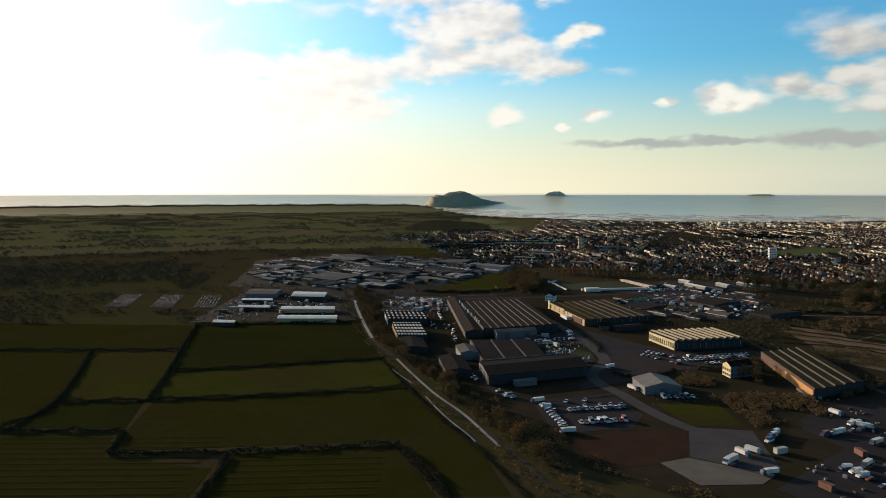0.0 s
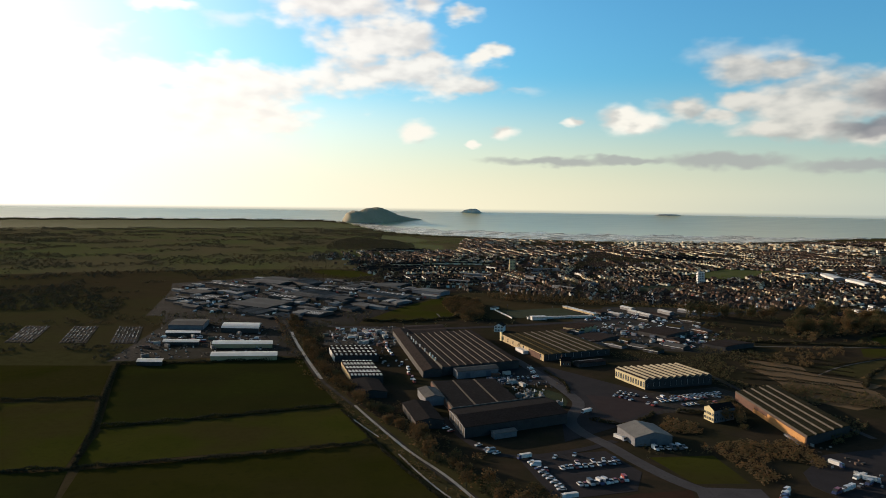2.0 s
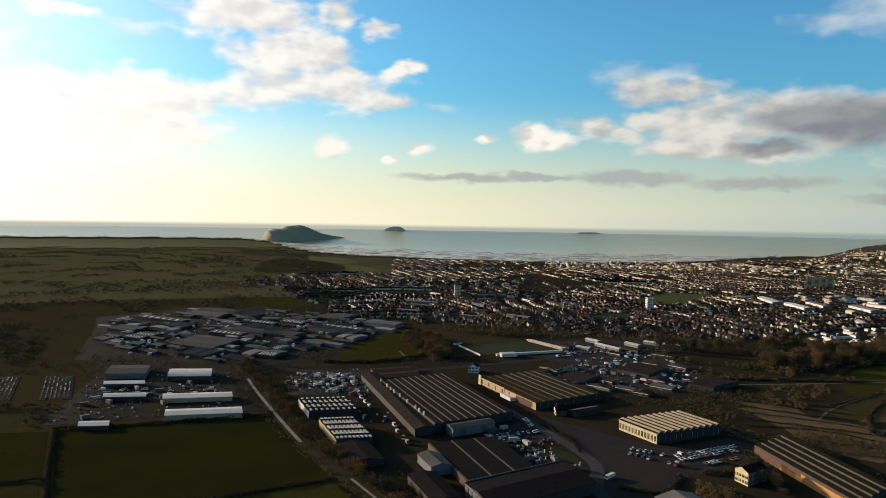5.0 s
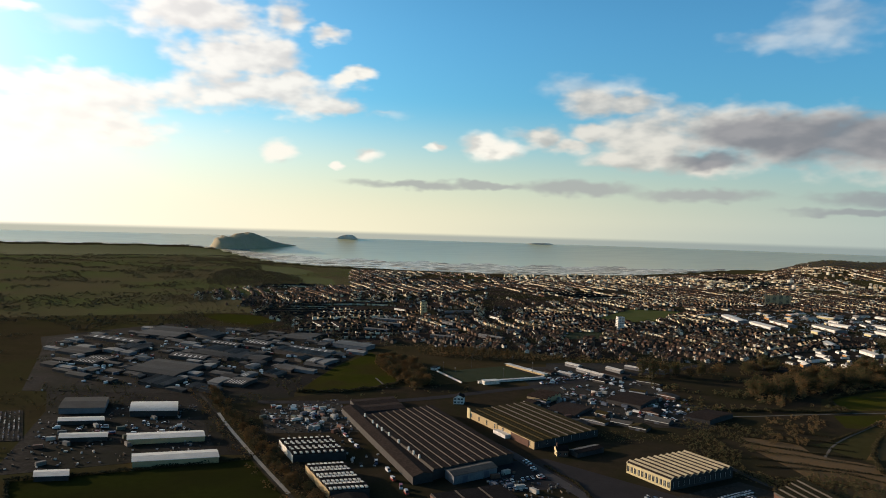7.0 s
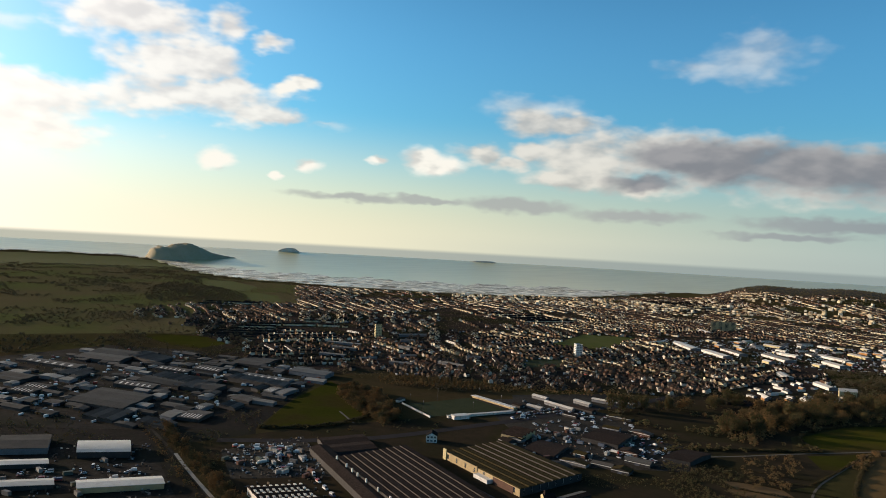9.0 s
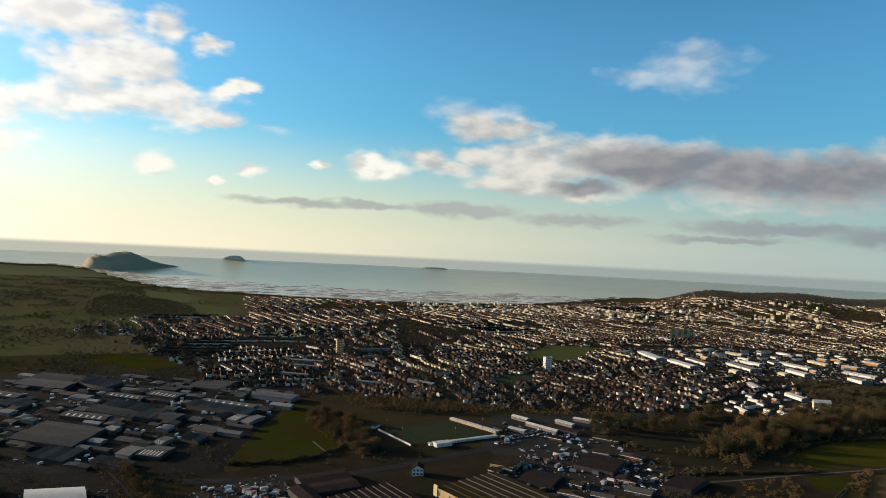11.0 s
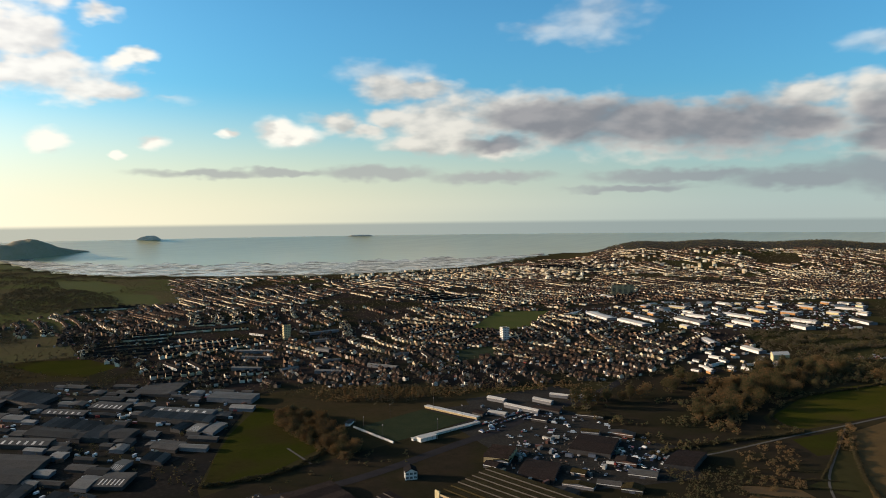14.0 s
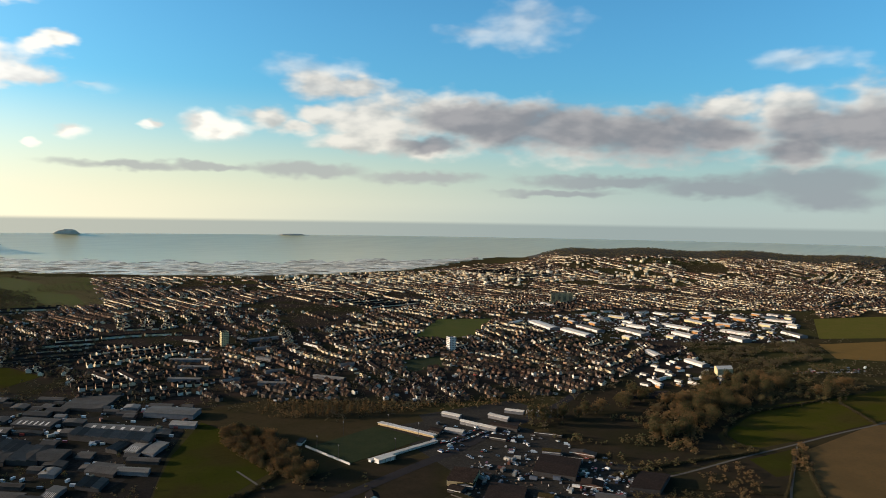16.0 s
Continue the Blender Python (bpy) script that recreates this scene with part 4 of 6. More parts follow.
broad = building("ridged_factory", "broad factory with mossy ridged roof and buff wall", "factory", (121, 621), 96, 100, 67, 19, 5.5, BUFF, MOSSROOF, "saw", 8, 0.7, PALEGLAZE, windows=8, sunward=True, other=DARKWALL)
for bay in [o for o in broad.children if o.name.startswith("roof_bay")][:3]:
    bay.data.materials[1] = MOSSROOF
facing(broad, 100, 7, 30, 0.0, 4.9, 0.3, REDBRICK, "dark brick wall section")
facing(broad, 100, 31, 48, 0.0, 2.9, 5.0, WHITEWALL, "low white annex")
facing(broad, 100, 50, 52, 0.0, 6.6, 0.6, BUFF, "tall buff pier")
facing(broad, 100, 50, 92, 5.0, 6.3, 0.35, BUFF, "buff parapet")
facing(broad, 100, 92, 96.5, 0.0, 8.2, 0.8, CREAM, "cream corner gable")
for near, ul, vl, bays, wall in (((-48, 628), 38, 35, 3, WHITEWALL), ((-35, 557), 50, 23, 4, BUFF)):
    glazed = building("glazed_workshop", "workshop with ridged roof and rows of white rooflights", "workshop", near, ul, 98.5, vl, -2, 5, wall, SHEETROOF, "gable", bays, 1.6, along="v", other=DARKWALL)
    d, e = unit(98.5), unit(-2)
    for b in range(bays):
        for k in range(9):
            for row in (0.18, 0.68):
                p = d * ul * (b + row) / bays + e * vl * (k + 0.5) / 9
                q = [p - e * 0.75 - d * 1.5, p + e * 0.75 - d * 1.5, p + e * 0.75 + d * 1.5, p - e * 0.75 + d * 1.5]
                part("rooflight", *joined(quad_box([(*c, 5 + 1.6 * (2 * row if row < 0.5 else 2 - 2 * row) - 0.2) for c in q], 0.9)), WHITEROOF, glazed, "white rooflight")
building("store_shed", "dark store shed with felt roof", "shed", (-30, 516), 36, 98, 19, 3, 4, DARKWALL, DARKROOF, "gable", 1, 1.4)
building("store_shed", "dark shed beside the lane", "shed", (2, 448), 40, 97, 16, 5, 4.5, DARKWALL, DARKROOF, "gable", 1, 1.6)
building("store_shed", "grey-roofed shed beside the dark works", "shed", (12, 496), 24, 97, 12, 5, 5, GREYWALL, GREYROOF, "gable", 1, 1.6)
for near, ul, ua, vl, va in (((-199, 705), 13, 98, 31, -5), ((-208, 752), 12, 98, 32, -5), ((-198, 624), 12, 99, 19, -6)):
    building("long_shed", "low white-roofed livestock shed", "shed", near, ul, ua, vl, va, 3, DARKWALL, WHITEROOF, "gable", 1, 0.7, along="v", group="white-roofed sheds")
for near, ul, ua, vl, va in (((-154, 690), 16, 96, 51, -2), ((-146, 639), 17, 95, 52, -1)):
    building("long_shed", "long cream shed with white roof and rooflights", "shed", near, ul, ua, vl, va, 3.6, BUFF, WHITEROOF, "gable", 1, 0.9, along="v", group="white-roofed sheds")
building("store_shed", "grey store shed with wide roof", "shed", (-214, 787), 38, 92, 34, -6, 4.5, GREYWALL, GREYROOF, "gable", 1, 1.0, along="v")
building("store_shed", "store shed with curved white roof", "shed", (-160, 768), 32, 92, 36, -8, 4.5, DARKWALL, WHITEROOF, "barrel", 1, 2.2, along="v")


CLUTTER = many("clutter_paint", [(0.05, 0.05, 0.05), (0.45, 0.44, 0.42), (0.12, 0.08, 0.06), (0.50, 0.48, 0.45), (0.07, 0.06, 0.05), (0.06, 0.05, 0.04), (0.09, 0.08, 0.07), (0.20, 0.15, 0.10), (0.30, 0.30, 0.31), (0.10, 0.12, 0.16)])


def nursery(near):
    """Beds of a plant nursery under long pale covers."""
    base = thing("nursery_beds", "nursery beds with rows of pots and pale covers", "nursery", (*near, 0.0), "nursery beds")
    d, e = unit(102), unit(-6)
    part("bed", *joined(quad_box([(0, 0, 0), (*(e * 24), 0), (*(e * 24 + d * 92), 0), (*(d * 92), 0)], 0.3)), DIRT, base)
    for k in range(7):
        a, pieces = e * (1.4 + 3.3 * k), []
        for s in np.arange(2.0, 88.0, 3.4):
            if rng.random() < 0.75:
                c, w, l = a + d * s, rng.uniform(0.25, 0.6), rng.uniform(0.8, 2.6)
                pieces.append(quad_box([(*(c - e * w), 0.3), (*(c + e * w), 0.3), (*(c + e * w + d * l), 0.3), (*(c - e * w + d * l), 0.3)], rng.uniform(0.3, 0.8)))
        tagged(part("planting_row", *joined(*pieces), CLUTTER, base), kind="stuff")
    return base


for near in ((-291, 720), (-247, 716), (-338, 724)):
    nursery(near)

ESTATE = [  # corner, side u (length, degrees), side v, eave, white
    ((-182, 949), 64, 64, 65, -42, 8, 0), ((-121, 862), 17, 60, 35, -46, 7, 0), ((-196, 1205), 80, 68, 66, -38, 8, 0), ((-252, 1184), 20, 62, 90, -44, 8, 0),
    ((-205, 1097), 30, 66, 33, -36, 7, 0), ((-145, 1027), 21, 66, 49, -39, 8, 0), ((-122, 1046), 28, 62, 60, -48, 8, 0), ((-26, 1047), 24, 60, 80, -50, 9, 1),
    ((-102, 880), 26, 58, 14, -48, 7, 1), ((-88, 873), 30, 60, 22, -38, 7, 0), ((-87, 1010), 40, 60, 35, -40, 8, 0), ((-102, 1123), 18, 62, 47, -44, 7, 0),
    ((50, 1085), 26, 52, 52, -46, 9, 1), ((-107, 1066), 30, 60, 58, -50, 8, 0), ((-70, 1000), 30, 58, 31, -44, 8, 0), ((-10, 1066), 16, 52, 67, -46, 8, 1),
    ((-8, 992), 26, 45, 12, -58, 7, 1), ((3, 978), 29, 47, 12, -58, 7, 1), ((14, 966), 32, 49, 12, -58, 7, 1), ((-134, 1212), 40, 58, 62, -58, 8, 0),
    ((-10, 1160), 60, 58, 45, -45, 7, 0), ((-73, 905), 25, 56, 11, -55, 7, 1), ((-48, 915), 20, 56, 20, -50, 7, 0), ((-240, 1010), 40, 60, 30, -40, 7, 0), ((-270, 1080), 36, 62, 44, -42, 7, 0), ((-165, 890), 36, 62, 34, -42, 7, 0), ((-35, 945), 22, 52, 26, -52, 7, 0), ((-60, 1120), 26, 56, 40, -46, 7, 0)]
for k, (near, ul, ua, vl, va, eave, white) in enumerate(ESTATE):
    if k % 3 == 1:
        building("warehouse", "estate warehouse with rows of pale roof glazing", "warehouse", near, ul, ua, vl, va, eave - 4.2, DARKWALL, GREYROOF, "saw", max(3, int(vl / 8)), 1.3, PALEROOF, along="u", group="estate warehouses", sunward=True)
        continue
    building("warehouse", "flat grey industrial estate warehouse" if not white else "industrial estate unit with pale sheet roof", "warehouse", near, ul, ua, vl, va, eave - 4.2, DARKWALL if not white else GREYWALL, PALEROOF if white else GREYROOF, "gable", 1 if ul < 34 else 2, 1.0, WHITEROOF if k % 2 else None, along="v", group="estate warehouses")

def fill_estate():
    """Smaller units that fill the estate between the large ones."""
    taken = [(n[0] + 0.5 * (unit(a) * l + unit(c) * m)[0], n[1] + 0.5 * (unit(a) * l + unit(c) * m)[1], 0.5 * max(l, m)) for n, l, a, m, c, _, _ in ESTATE]
    zone = [(-250, 930), (-120, 850), (10, 930), (105, 1085), (10, 1200), (-150, 1290), (-290, 1190)]
    for _ in range(420):
        x, y = rng.uniform(-290, 105), rng.uniform(850, 1290)
        l, m = rng.uniform(7, 18), rng.uniform(9, 28)
        if not inside(x, y, zone) or any((x - a) ** 2 + (y - b) ** 2 < (r * 0.8 + 0.42 * m) ** 2 for a, b, r in taken):
            continue
        taken.append((x, y, 0.5 * m))
        c = np.array([x, y]) - 0.5 * (unit(60) * l + unit(-44) * m)
        pale = rng.random() < 0.3
        building("warehouse", "small estate unit with pale sheet roof" if pale else "small grey estate unit with sheet roof", "warehouse", tuple(c), l, 60, m, -44, rng.uniform(2.0, 3.2), GREYWALL if pale else DARKWALL, PALEROOF if pale else GREYROOF, "gable", 1, 0.9, along="v" if rng.random() < 0.7 else "u", group="estate warehouses")


fill_estate()

TRADE = [((296, 918), 14, 33, 22, -75, 5, 1), ((331, 886), 14, 30, 24, -78, 5, 1), ((293, 885), 11, 32, 42, -76, 5, 1), ((358, 890), 12, 30, 20, -60, 5, 1), ((366, 866), 22, 40, 26, -40, 6, 1), ((251, 881), 12, 29, 13, -76, 4, 0), ((264, 873), 13, 30, 19, -66, 4, 1), ((310, 860), 12, 33, 30, -72, 5, 0),
         ((248, 740), 52, 35, 34, -60, 6, 0), ((282, 672), 46, 24, 22, -54, 6, 0), ((177, 719), 46, 40, 28, -58, 3.5, 0), ((290, 752), 8, 27, 20, -56, 4, 1), ((516, 854), 30, 35, 48, -34, 5, 0)]
for near, ul, ua, vl, va, eave, white in TRADE:
    building("trade_shed", "low trade shed with pale roof" if white else "low trade shed with dark roof", "shed", near, ul * (0.62 if white else 0.85), ua, vl, va, eave * 0.62, GREYWALL if white else DARKWALL, WHITEROOF if white else SHEETROOF, "gable", 1, 1.0, along="v", group="trade sheds")
LONG_BLOCKS = [  # corner, length, degrees, wall, roof: long low schools and flats at the near edge of the town
    ((160, 1347), 56, 324, 0), ((154, 1295), 42, 318, 0), ((233, 1502), 35, 293, 1), ((264, 1298), 27, 293, 0), ((235, 1202), 24, 352, 0), ((335, 1186), 20, 352, 0), ((373, 1180), 39, 254, 1), ((377, 1372), 44, 274, 1),
    ((413, 1338), 50, 269, 1), ((313, 1435), 55, 4, 0), ((291, 1363), 23, 350, 0), ((169, 1179), 24, 9, 0), ((83, 1307), 55, 273, 1), ((272, 1147), 43, 300, 0), ((54, 1311), 45, 279, 1), ((200, 1150), 34, 318, 0), ((120, 1230), 40, 320, 0)]
for near, length, turn, pale in LONG_BLOCKS:
    # other sides take DARKWALL, to stand for their shade
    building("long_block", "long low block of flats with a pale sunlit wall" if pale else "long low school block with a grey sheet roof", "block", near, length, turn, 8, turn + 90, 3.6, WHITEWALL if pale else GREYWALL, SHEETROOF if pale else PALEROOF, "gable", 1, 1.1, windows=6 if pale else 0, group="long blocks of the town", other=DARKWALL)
    d, e = unit(turn), unit(turn + 90)
    BLOCKED.append([tuple(np.array(near) + d * a + e * b) for a, b in ((-4, -4), (length + 4, -4), (length + 4, 12), (-4, 12))])
WORKS_ZONE = [(232, 690), (215, 760), (160, 745), (150, 690), (200, 650), (270, 625), (330, 690), (350, 800), (330, 850), (245, 830), (250, 770)]


def fill_trade():
    """Small brick and sheet works, each with a dark roof and a pale edge, packed along the back lanes."""
    taken = [(n[0] + 0.5 * (unit(a) * l + unit(c) * m)[0], n[1] + 0.5 * (unit(a) * l + unit(c) * m)[1], 0.5 * max(l, m)) for n, l, a, m, c, _, _ in TRADE]
    made = 0
    for _ in range(1500):
        x, y = rng.uniform(150, 350), rng.uniform(620, 850)
        l, m = rng.uniform(7, 13), rng.uniform(11, 28)
        if made == 13 or not inside(x, y, WORKS_ZONE) or any((x - a) ** 2 + (y - b) ** 2 < (r * 0.85 + 0.45 * m) ** 2 for a, b, r in taken):
            continue
        taken.append((x, y, 0.5 * m))
        made += 1
        turn = float(rng.normal(0, 4))
        c = np.array([x, y]) - 0.5 * (unit(32 + turn) * l + unit(-60 + turn) * m)
        wall = [DARKWALL, REDBRICK, DARKWALL, GREYWALL][made % 4]
        shed = building("trade_shed", "small works shed with dark sheet roof and pale eaves", "shed", tuple(c), l, 32 + turn, m, -60 + turn, rng.uniform(2.2, 3.2), wall, [SHEETROOF, DARKROOF, GREYROOF, MOSSROOF, PALEROOF][int(rng.integers(0, 5))], "gable", 1, 1.4, along="v" if rng.random() < 0.7 else "u", group="trade sheds", doors=1 if made % 3 == 0 else 0)
        a, b = unit(32 + turn) * l, unit(-60 + turn) * m
        n = unit(32 + turn) * -0.5
        z = 2.1
        part("fascia", *joined(quad_box([(*n, z), (*(b + n), z), (*(b + 0.6 * n), z), (*(0.6 * n), z)], 0.45)), WHITEWALL, shed, "white eaves board")


fill_trade()
building("terrace_works", "row of small units with white gable ends", "shed", (178, 762), 30, 38, 20, -52, 4.2, WHITEWALL, SHEETROOF, "gable", 4, 2.2, along="v", other=BUFF)
building("white_house", "white-painted two-storey house beside the main road", "house", (107, 762), 11, 66, 9, -20, 5.6, WHITEWALL, DARKROOF, "gable", 1, 2.6, windows=3)
hut = building("works_hut", "small cream gabled hut with a chimney", "hut", (130, 603), 9, 78, 8, -12, 4.0, CREAM, DARKROOF, "gable", 1, 2.4, windows=2, along="v", other=REDBRICK, front=CREAM)
part("chimney", *joined(box(1.2, 3.0, 4.0, 2.0, 3.8, 8.6)), REDBRICK, hut, "tall brick chimney")
building("store_shed", "long low store with a pale roof edge", "shed", (143, 597), 9, 105, 26, 18, 3.2, DARKWALL, SHEETROOF, "gable", 1, 0.8, along="v", roof2=PALEROOF)
building("lean_to", "pale lean-to canopy on the front of the dark works", "canopy", (43, 427), 6, 100, 14, 20, 3.0, GREYWALL, PALEROOF, "gable", 1, 0.6, along="v")
d, e = unit(96) * 36, unit(20) * 68
# pale strip added for the sunlit line along the dark works' roof
part("parapet", *joined(quad_box([(*(d + e * 0.02), 6.0), (*(d + e * 0.98), 6.0), (*(d * 1.012 + e * 0.98), 6.0), (*(d * 1.012 + e * 0.02), 6.0)], 0.9)), PALEROOF, wide_works, "pale rear parapet")


def roof_plant(x, y, turn, label):
    """A grey plant unit with a fan housing and a pipe, standing in the works yard."""
    base = thing("plant_unit", label, "plant unit", (x, y, 0.1), "yard plant units")
    c, s = unit(turn), unit(turn + 90)
    part("casing", *joined(quad_box([(*(c * i + s * j), 0.0) for i, j in ((-3, -1.2), (3, -1.2), (3, 1.2), (-3, 1.2))], 2.4)), PALEROOF, base)
    part("housing", *joined(quad_box([(*(c * i + s * j), 2.42) for i, j in ((-1, -0.8), (0.8, -0.8), (0.8, 0.8), (-1, 0.8))], 1.0)), GREYWALL, base)
    part("pipe", *joined(quad_box([(*(c * i + s * j), 0.0) for i, j in ((3.1, -0.2), (3.5, -0.2), (3.5, 0.2), (3.1, 0.2))], 4.2)), WHITEWALL, base, "white upright pipe")


for x, y, turn in ((76, 512, 8), (84, 516, 8), (80, 504, 8), (90, 508, 98), (96, 490, 20)):
    roof_plant(x, y, turn, "pale plant unit with pipes beside the works")
building("white_store", "tall yellow-lit clad building at the town edge", "store", (716, 862), 22, 42, 22, -28, 9, CREAM, WHITEROOF, "gable", 1, 2.5, along="v")


def tower(name, label, near, ul, ua, vl, va, storeys, wall):
    h = storeys * 2.8
    base = building(name, label, "tower block", near, ul, ua, vl, va, h, wall, DARKROOF, "flat")
    u, v = unit(ua) * ul, unit(va) * vl
    for s in range(storeys):
        z = s * 2.8 + 1.0
        for k in range(4):
            for run, out, length in ((u, -unit(va), ul), (v, -unit(ua), vl)):
                a, b = run * (k + 0.22) / 4, run * (k + 0.78) / 4
                o = out * 0.06
                part("window", *joined(quad_box([(*(a + o), z), (*(b + o), z), (*b, z), (*a, z)], 1.3)), GLASS, base)
    return base


tower("tower_block", "pale tall tower block above the houses", (263, 1420), 10, 85, 11, -5, 8, CREAM)
tower("tower_block", "white-sided tall tower block", (537, 1203), 11, 80, 11, -10, 7, WHITEWALL)
tower("slab_block", "broad grey-green slab block of flats", (1152, 1572), 16, 46, 58, -28, 8, BUFF)

# large white stores on the far side of town: shapes built once each, then copied
stores = []
for k, (l, d, h, wall, roof, label) in enumerate([(50, 17, 4.5, WHITEWALL, WHITEROOF, "long white clad store with pale sheet roof"), (26, 16, 4.2, CREAM, WHITEROOF, "cream store with white sheet roof"), (36, 20, 5, WHITEWALL, PALEROOF, "white clad store with weathered grey roof"), (20, 12, 4, CREAM, WHITEROOF, "small cream trade store with white roof"), (30, 16, 5, ORANGE, WHITEROOF, "red-fronted retail store with white roof")]):
    # gable ends and unlit sides are coloured grey to carry their shade
    stores.append(building("retail_store", label, "store", (900 + 60 * k, 1200), l, 0, d, 90, h, wall, roof, "gable", 1, 1.8, doors=3, group="white stores", other=GREYWALL))
BIG_STORES = [  # corner, length, degrees, depth, shape: the long white stores of the retail park
    ((857, 1353), 96, 249, 30, 0), ((836, 1250), 80, 255, 26, 0), ((893, 1263), 72, 253, 24, 2), ((928, 1198), 78, 253, 30, 2), ((982, 1215), 46, 268, 22, 0), ((1049, 1183), 70, 261, 26, 0), ((1077, 1074), 60, 267, 22, 0),
    ((1148, 1127), 30, 272, 26, 4), ((1301, 1106), 52, 280, 26, 2), ((1160, 1002), 56, 240, 22, 2), ((1144, 1195), 52, 253, 22, 1), ((1102, 1563), 70, 250, 20, 0), ((811, 1347), 38, 15, 20, 1), ((1059, 1320), 38, 275, 20, 1), ((779, 1024), 46, 238, 18, 0), ((765, 945), 42, 249, 18, 0)]
SIZES = [(50, 17), (26, 16), (36, 20), (20, 12), (30, 16)]
COMMERCE = [(770, 1200), (880, 1420), (1150, 1370), (1440, 1130), (1076, 940), (894, 1060)]
YARD_UNITS = [(575, 880), (640, 845), (690, 830), (750, 875), (800, 930), (780, 985), (720, 965), (630, 930)]
CAR_STORE = [(822, 818), (900, 752), (955, 772), (858, 832)]
placed = []
for store, (x, y, turn) in zip(stores, ((975, 1110, -106), (1215, 1075, -98), (1010, 1020, -110), (860, 1130, -104), (1250, 1150, -96))):
    store.matrix_world = pose(x, y, float(ground_z(x, y)), 0, 0, turn)
    placed.append((x, y, 26))


def put_store(k, m):
    copy_thing(stores[k], m)


for near, length, turn, depth, k in BIG_STORES:
    put_store(k, pose(*near, float(ground_z(*near)), 0, 0, turn) @ Matrix.Diagonal((length / SIZES[k][0], depth * 0.7 / SIZES[k][1], 0.85, 1)))
    middle = np.array(near) + unit(turn) * length / 2 + unit(turn + 90) * depth / 2
    placed.append((*middle, 0.55 * length))
for zone, count, apart, sizes in ((COMMERCE, 44, 15, (0.45, 0.8)), (YARD_UNITS, 34, 7, (0.20, 0.36))):
    made, tries = 0, 0
    lo, hi = np.min(zone, axis=0), np.max(zone, axis=0)
    while made < count and tries < 6000:
        tries += 1
        x, y = rng.uniform(lo, hi)
        if not inside(x, y, zone) or any((x - a) ** 2 + (y - b) ** 2 < (r + apart) ** 2 for a, b, r in placed):
            continue
        made += 1
        placed.append((x, y, apart))
        q = rng.uniform(*sizes)
        put_store(int(rng.choice([0, 1, 2, 3, 2, 1, 2, 4])), pose(x, y, float(ground_z(x, y)), 0, 0, float(-104 + rng.normal(0, 12) + (90 if rng.random() < 0.25 else 0))) @ Matrix.Diagonal((q, q, rng.uniform(0.6, 0.85) if zone is COMMERCE else rng.uniform(0.4, 0.6), 1)))
BLOCKED.append(YARD_UNITS)

# ---------------------------------------------------------------- the football ground
patch("pitch", "dark green football pitch", [(146, 848), (137, 905), (222, 926), (236, 866)], TURF, 0.2)


def wall_run(name, label, a, b, h, w, material, category, roofed=None):
    a, b = np.array(a, float), np.array(b, float)
    d = (b - a) / np.linalg.norm(b - a)
    s = np.array([-d[1], d[0]]) * w / 2
    base = thing(name, label, category, (*a, 0))
    q = [(*(p), 0.0) for p in (-s, b - a - s, b - a + s, s)]
    part("wall", *joined(quad_box(q, h)), material, base)
    if roofed:
        part("roof", *joined(quad_box([(p[0], p[1], h + 0.02) for p in ((*(-1.6 * s), 0), (*(b - a - 1.6 * s), 0), (*(b - a + 1.6 * s), 0), (*(1.6 * s), 0))], 0.35)), roofed, base)
        n = max(2, int(np.linalg.norm(b - a) / 5))
        for k in range(n + 1):
            p = (b - a) * k / n - 1.5 * s
            part("post", *joined(box(p[0] - 0.12, p[1] - 0.12, 0, p[0] + 0.12, p[1] + 0.12, h)), STEEL, base)
    return base


wall_run("perimeter_wall", "white-painted wall behind the goal", (136, 908), (143, 845), 1.7, 0.8, WHITEWALL, "wall")
wall_run("grandstand", "long low white-roofed stand beside the pitch", (160, 842), (238, 852), 1.9, 3.0, WHITEWALL, "grandstand", WHITEROOF)
wall_run("grandstand", "pale-roofed stand behind the goal", (246, 864), (228, 930), 2.2, 4.0, BUFF, "grandstand", WHITEROOF)
wall_run("clubhouse", "white clubhouse with pale roof", (163, 836), (180, 838), 3.6, 6, WHITEWALL, "clubhouse", WHITEROOF)
wall_run("shelter", "small pale shelter at the corner of the ground", (133, 915), (143, 925), 2.6, 4, WHITEWALL, "shelter", GREYROOF)


def floodlight():
    base = thing("floodlight", "slim grey floodlight mast beside the pitch", "floodlight", (0, 0, 0), "floodlights of the ground")
    part("mast", *joined(box(-0.12, -0.12, 0, 0.12, 0.12, 13)), DARKWALL, base)
    part("lamp_head", *joined(box(-0.9, -0.2, 12.4, 0.9, 0.2, 13.3)), GREYWALL, base)
    return base


mast = floodlight()
mast.matrix_world = pose(141, 860, 0, 0, 0, 80)
for x, y in ((139, 893), (235, 875), (228, 915), (190, 848), (180, 918)):
    copy_thing(mast, pose(x, y, 0, 0, 0, 80))

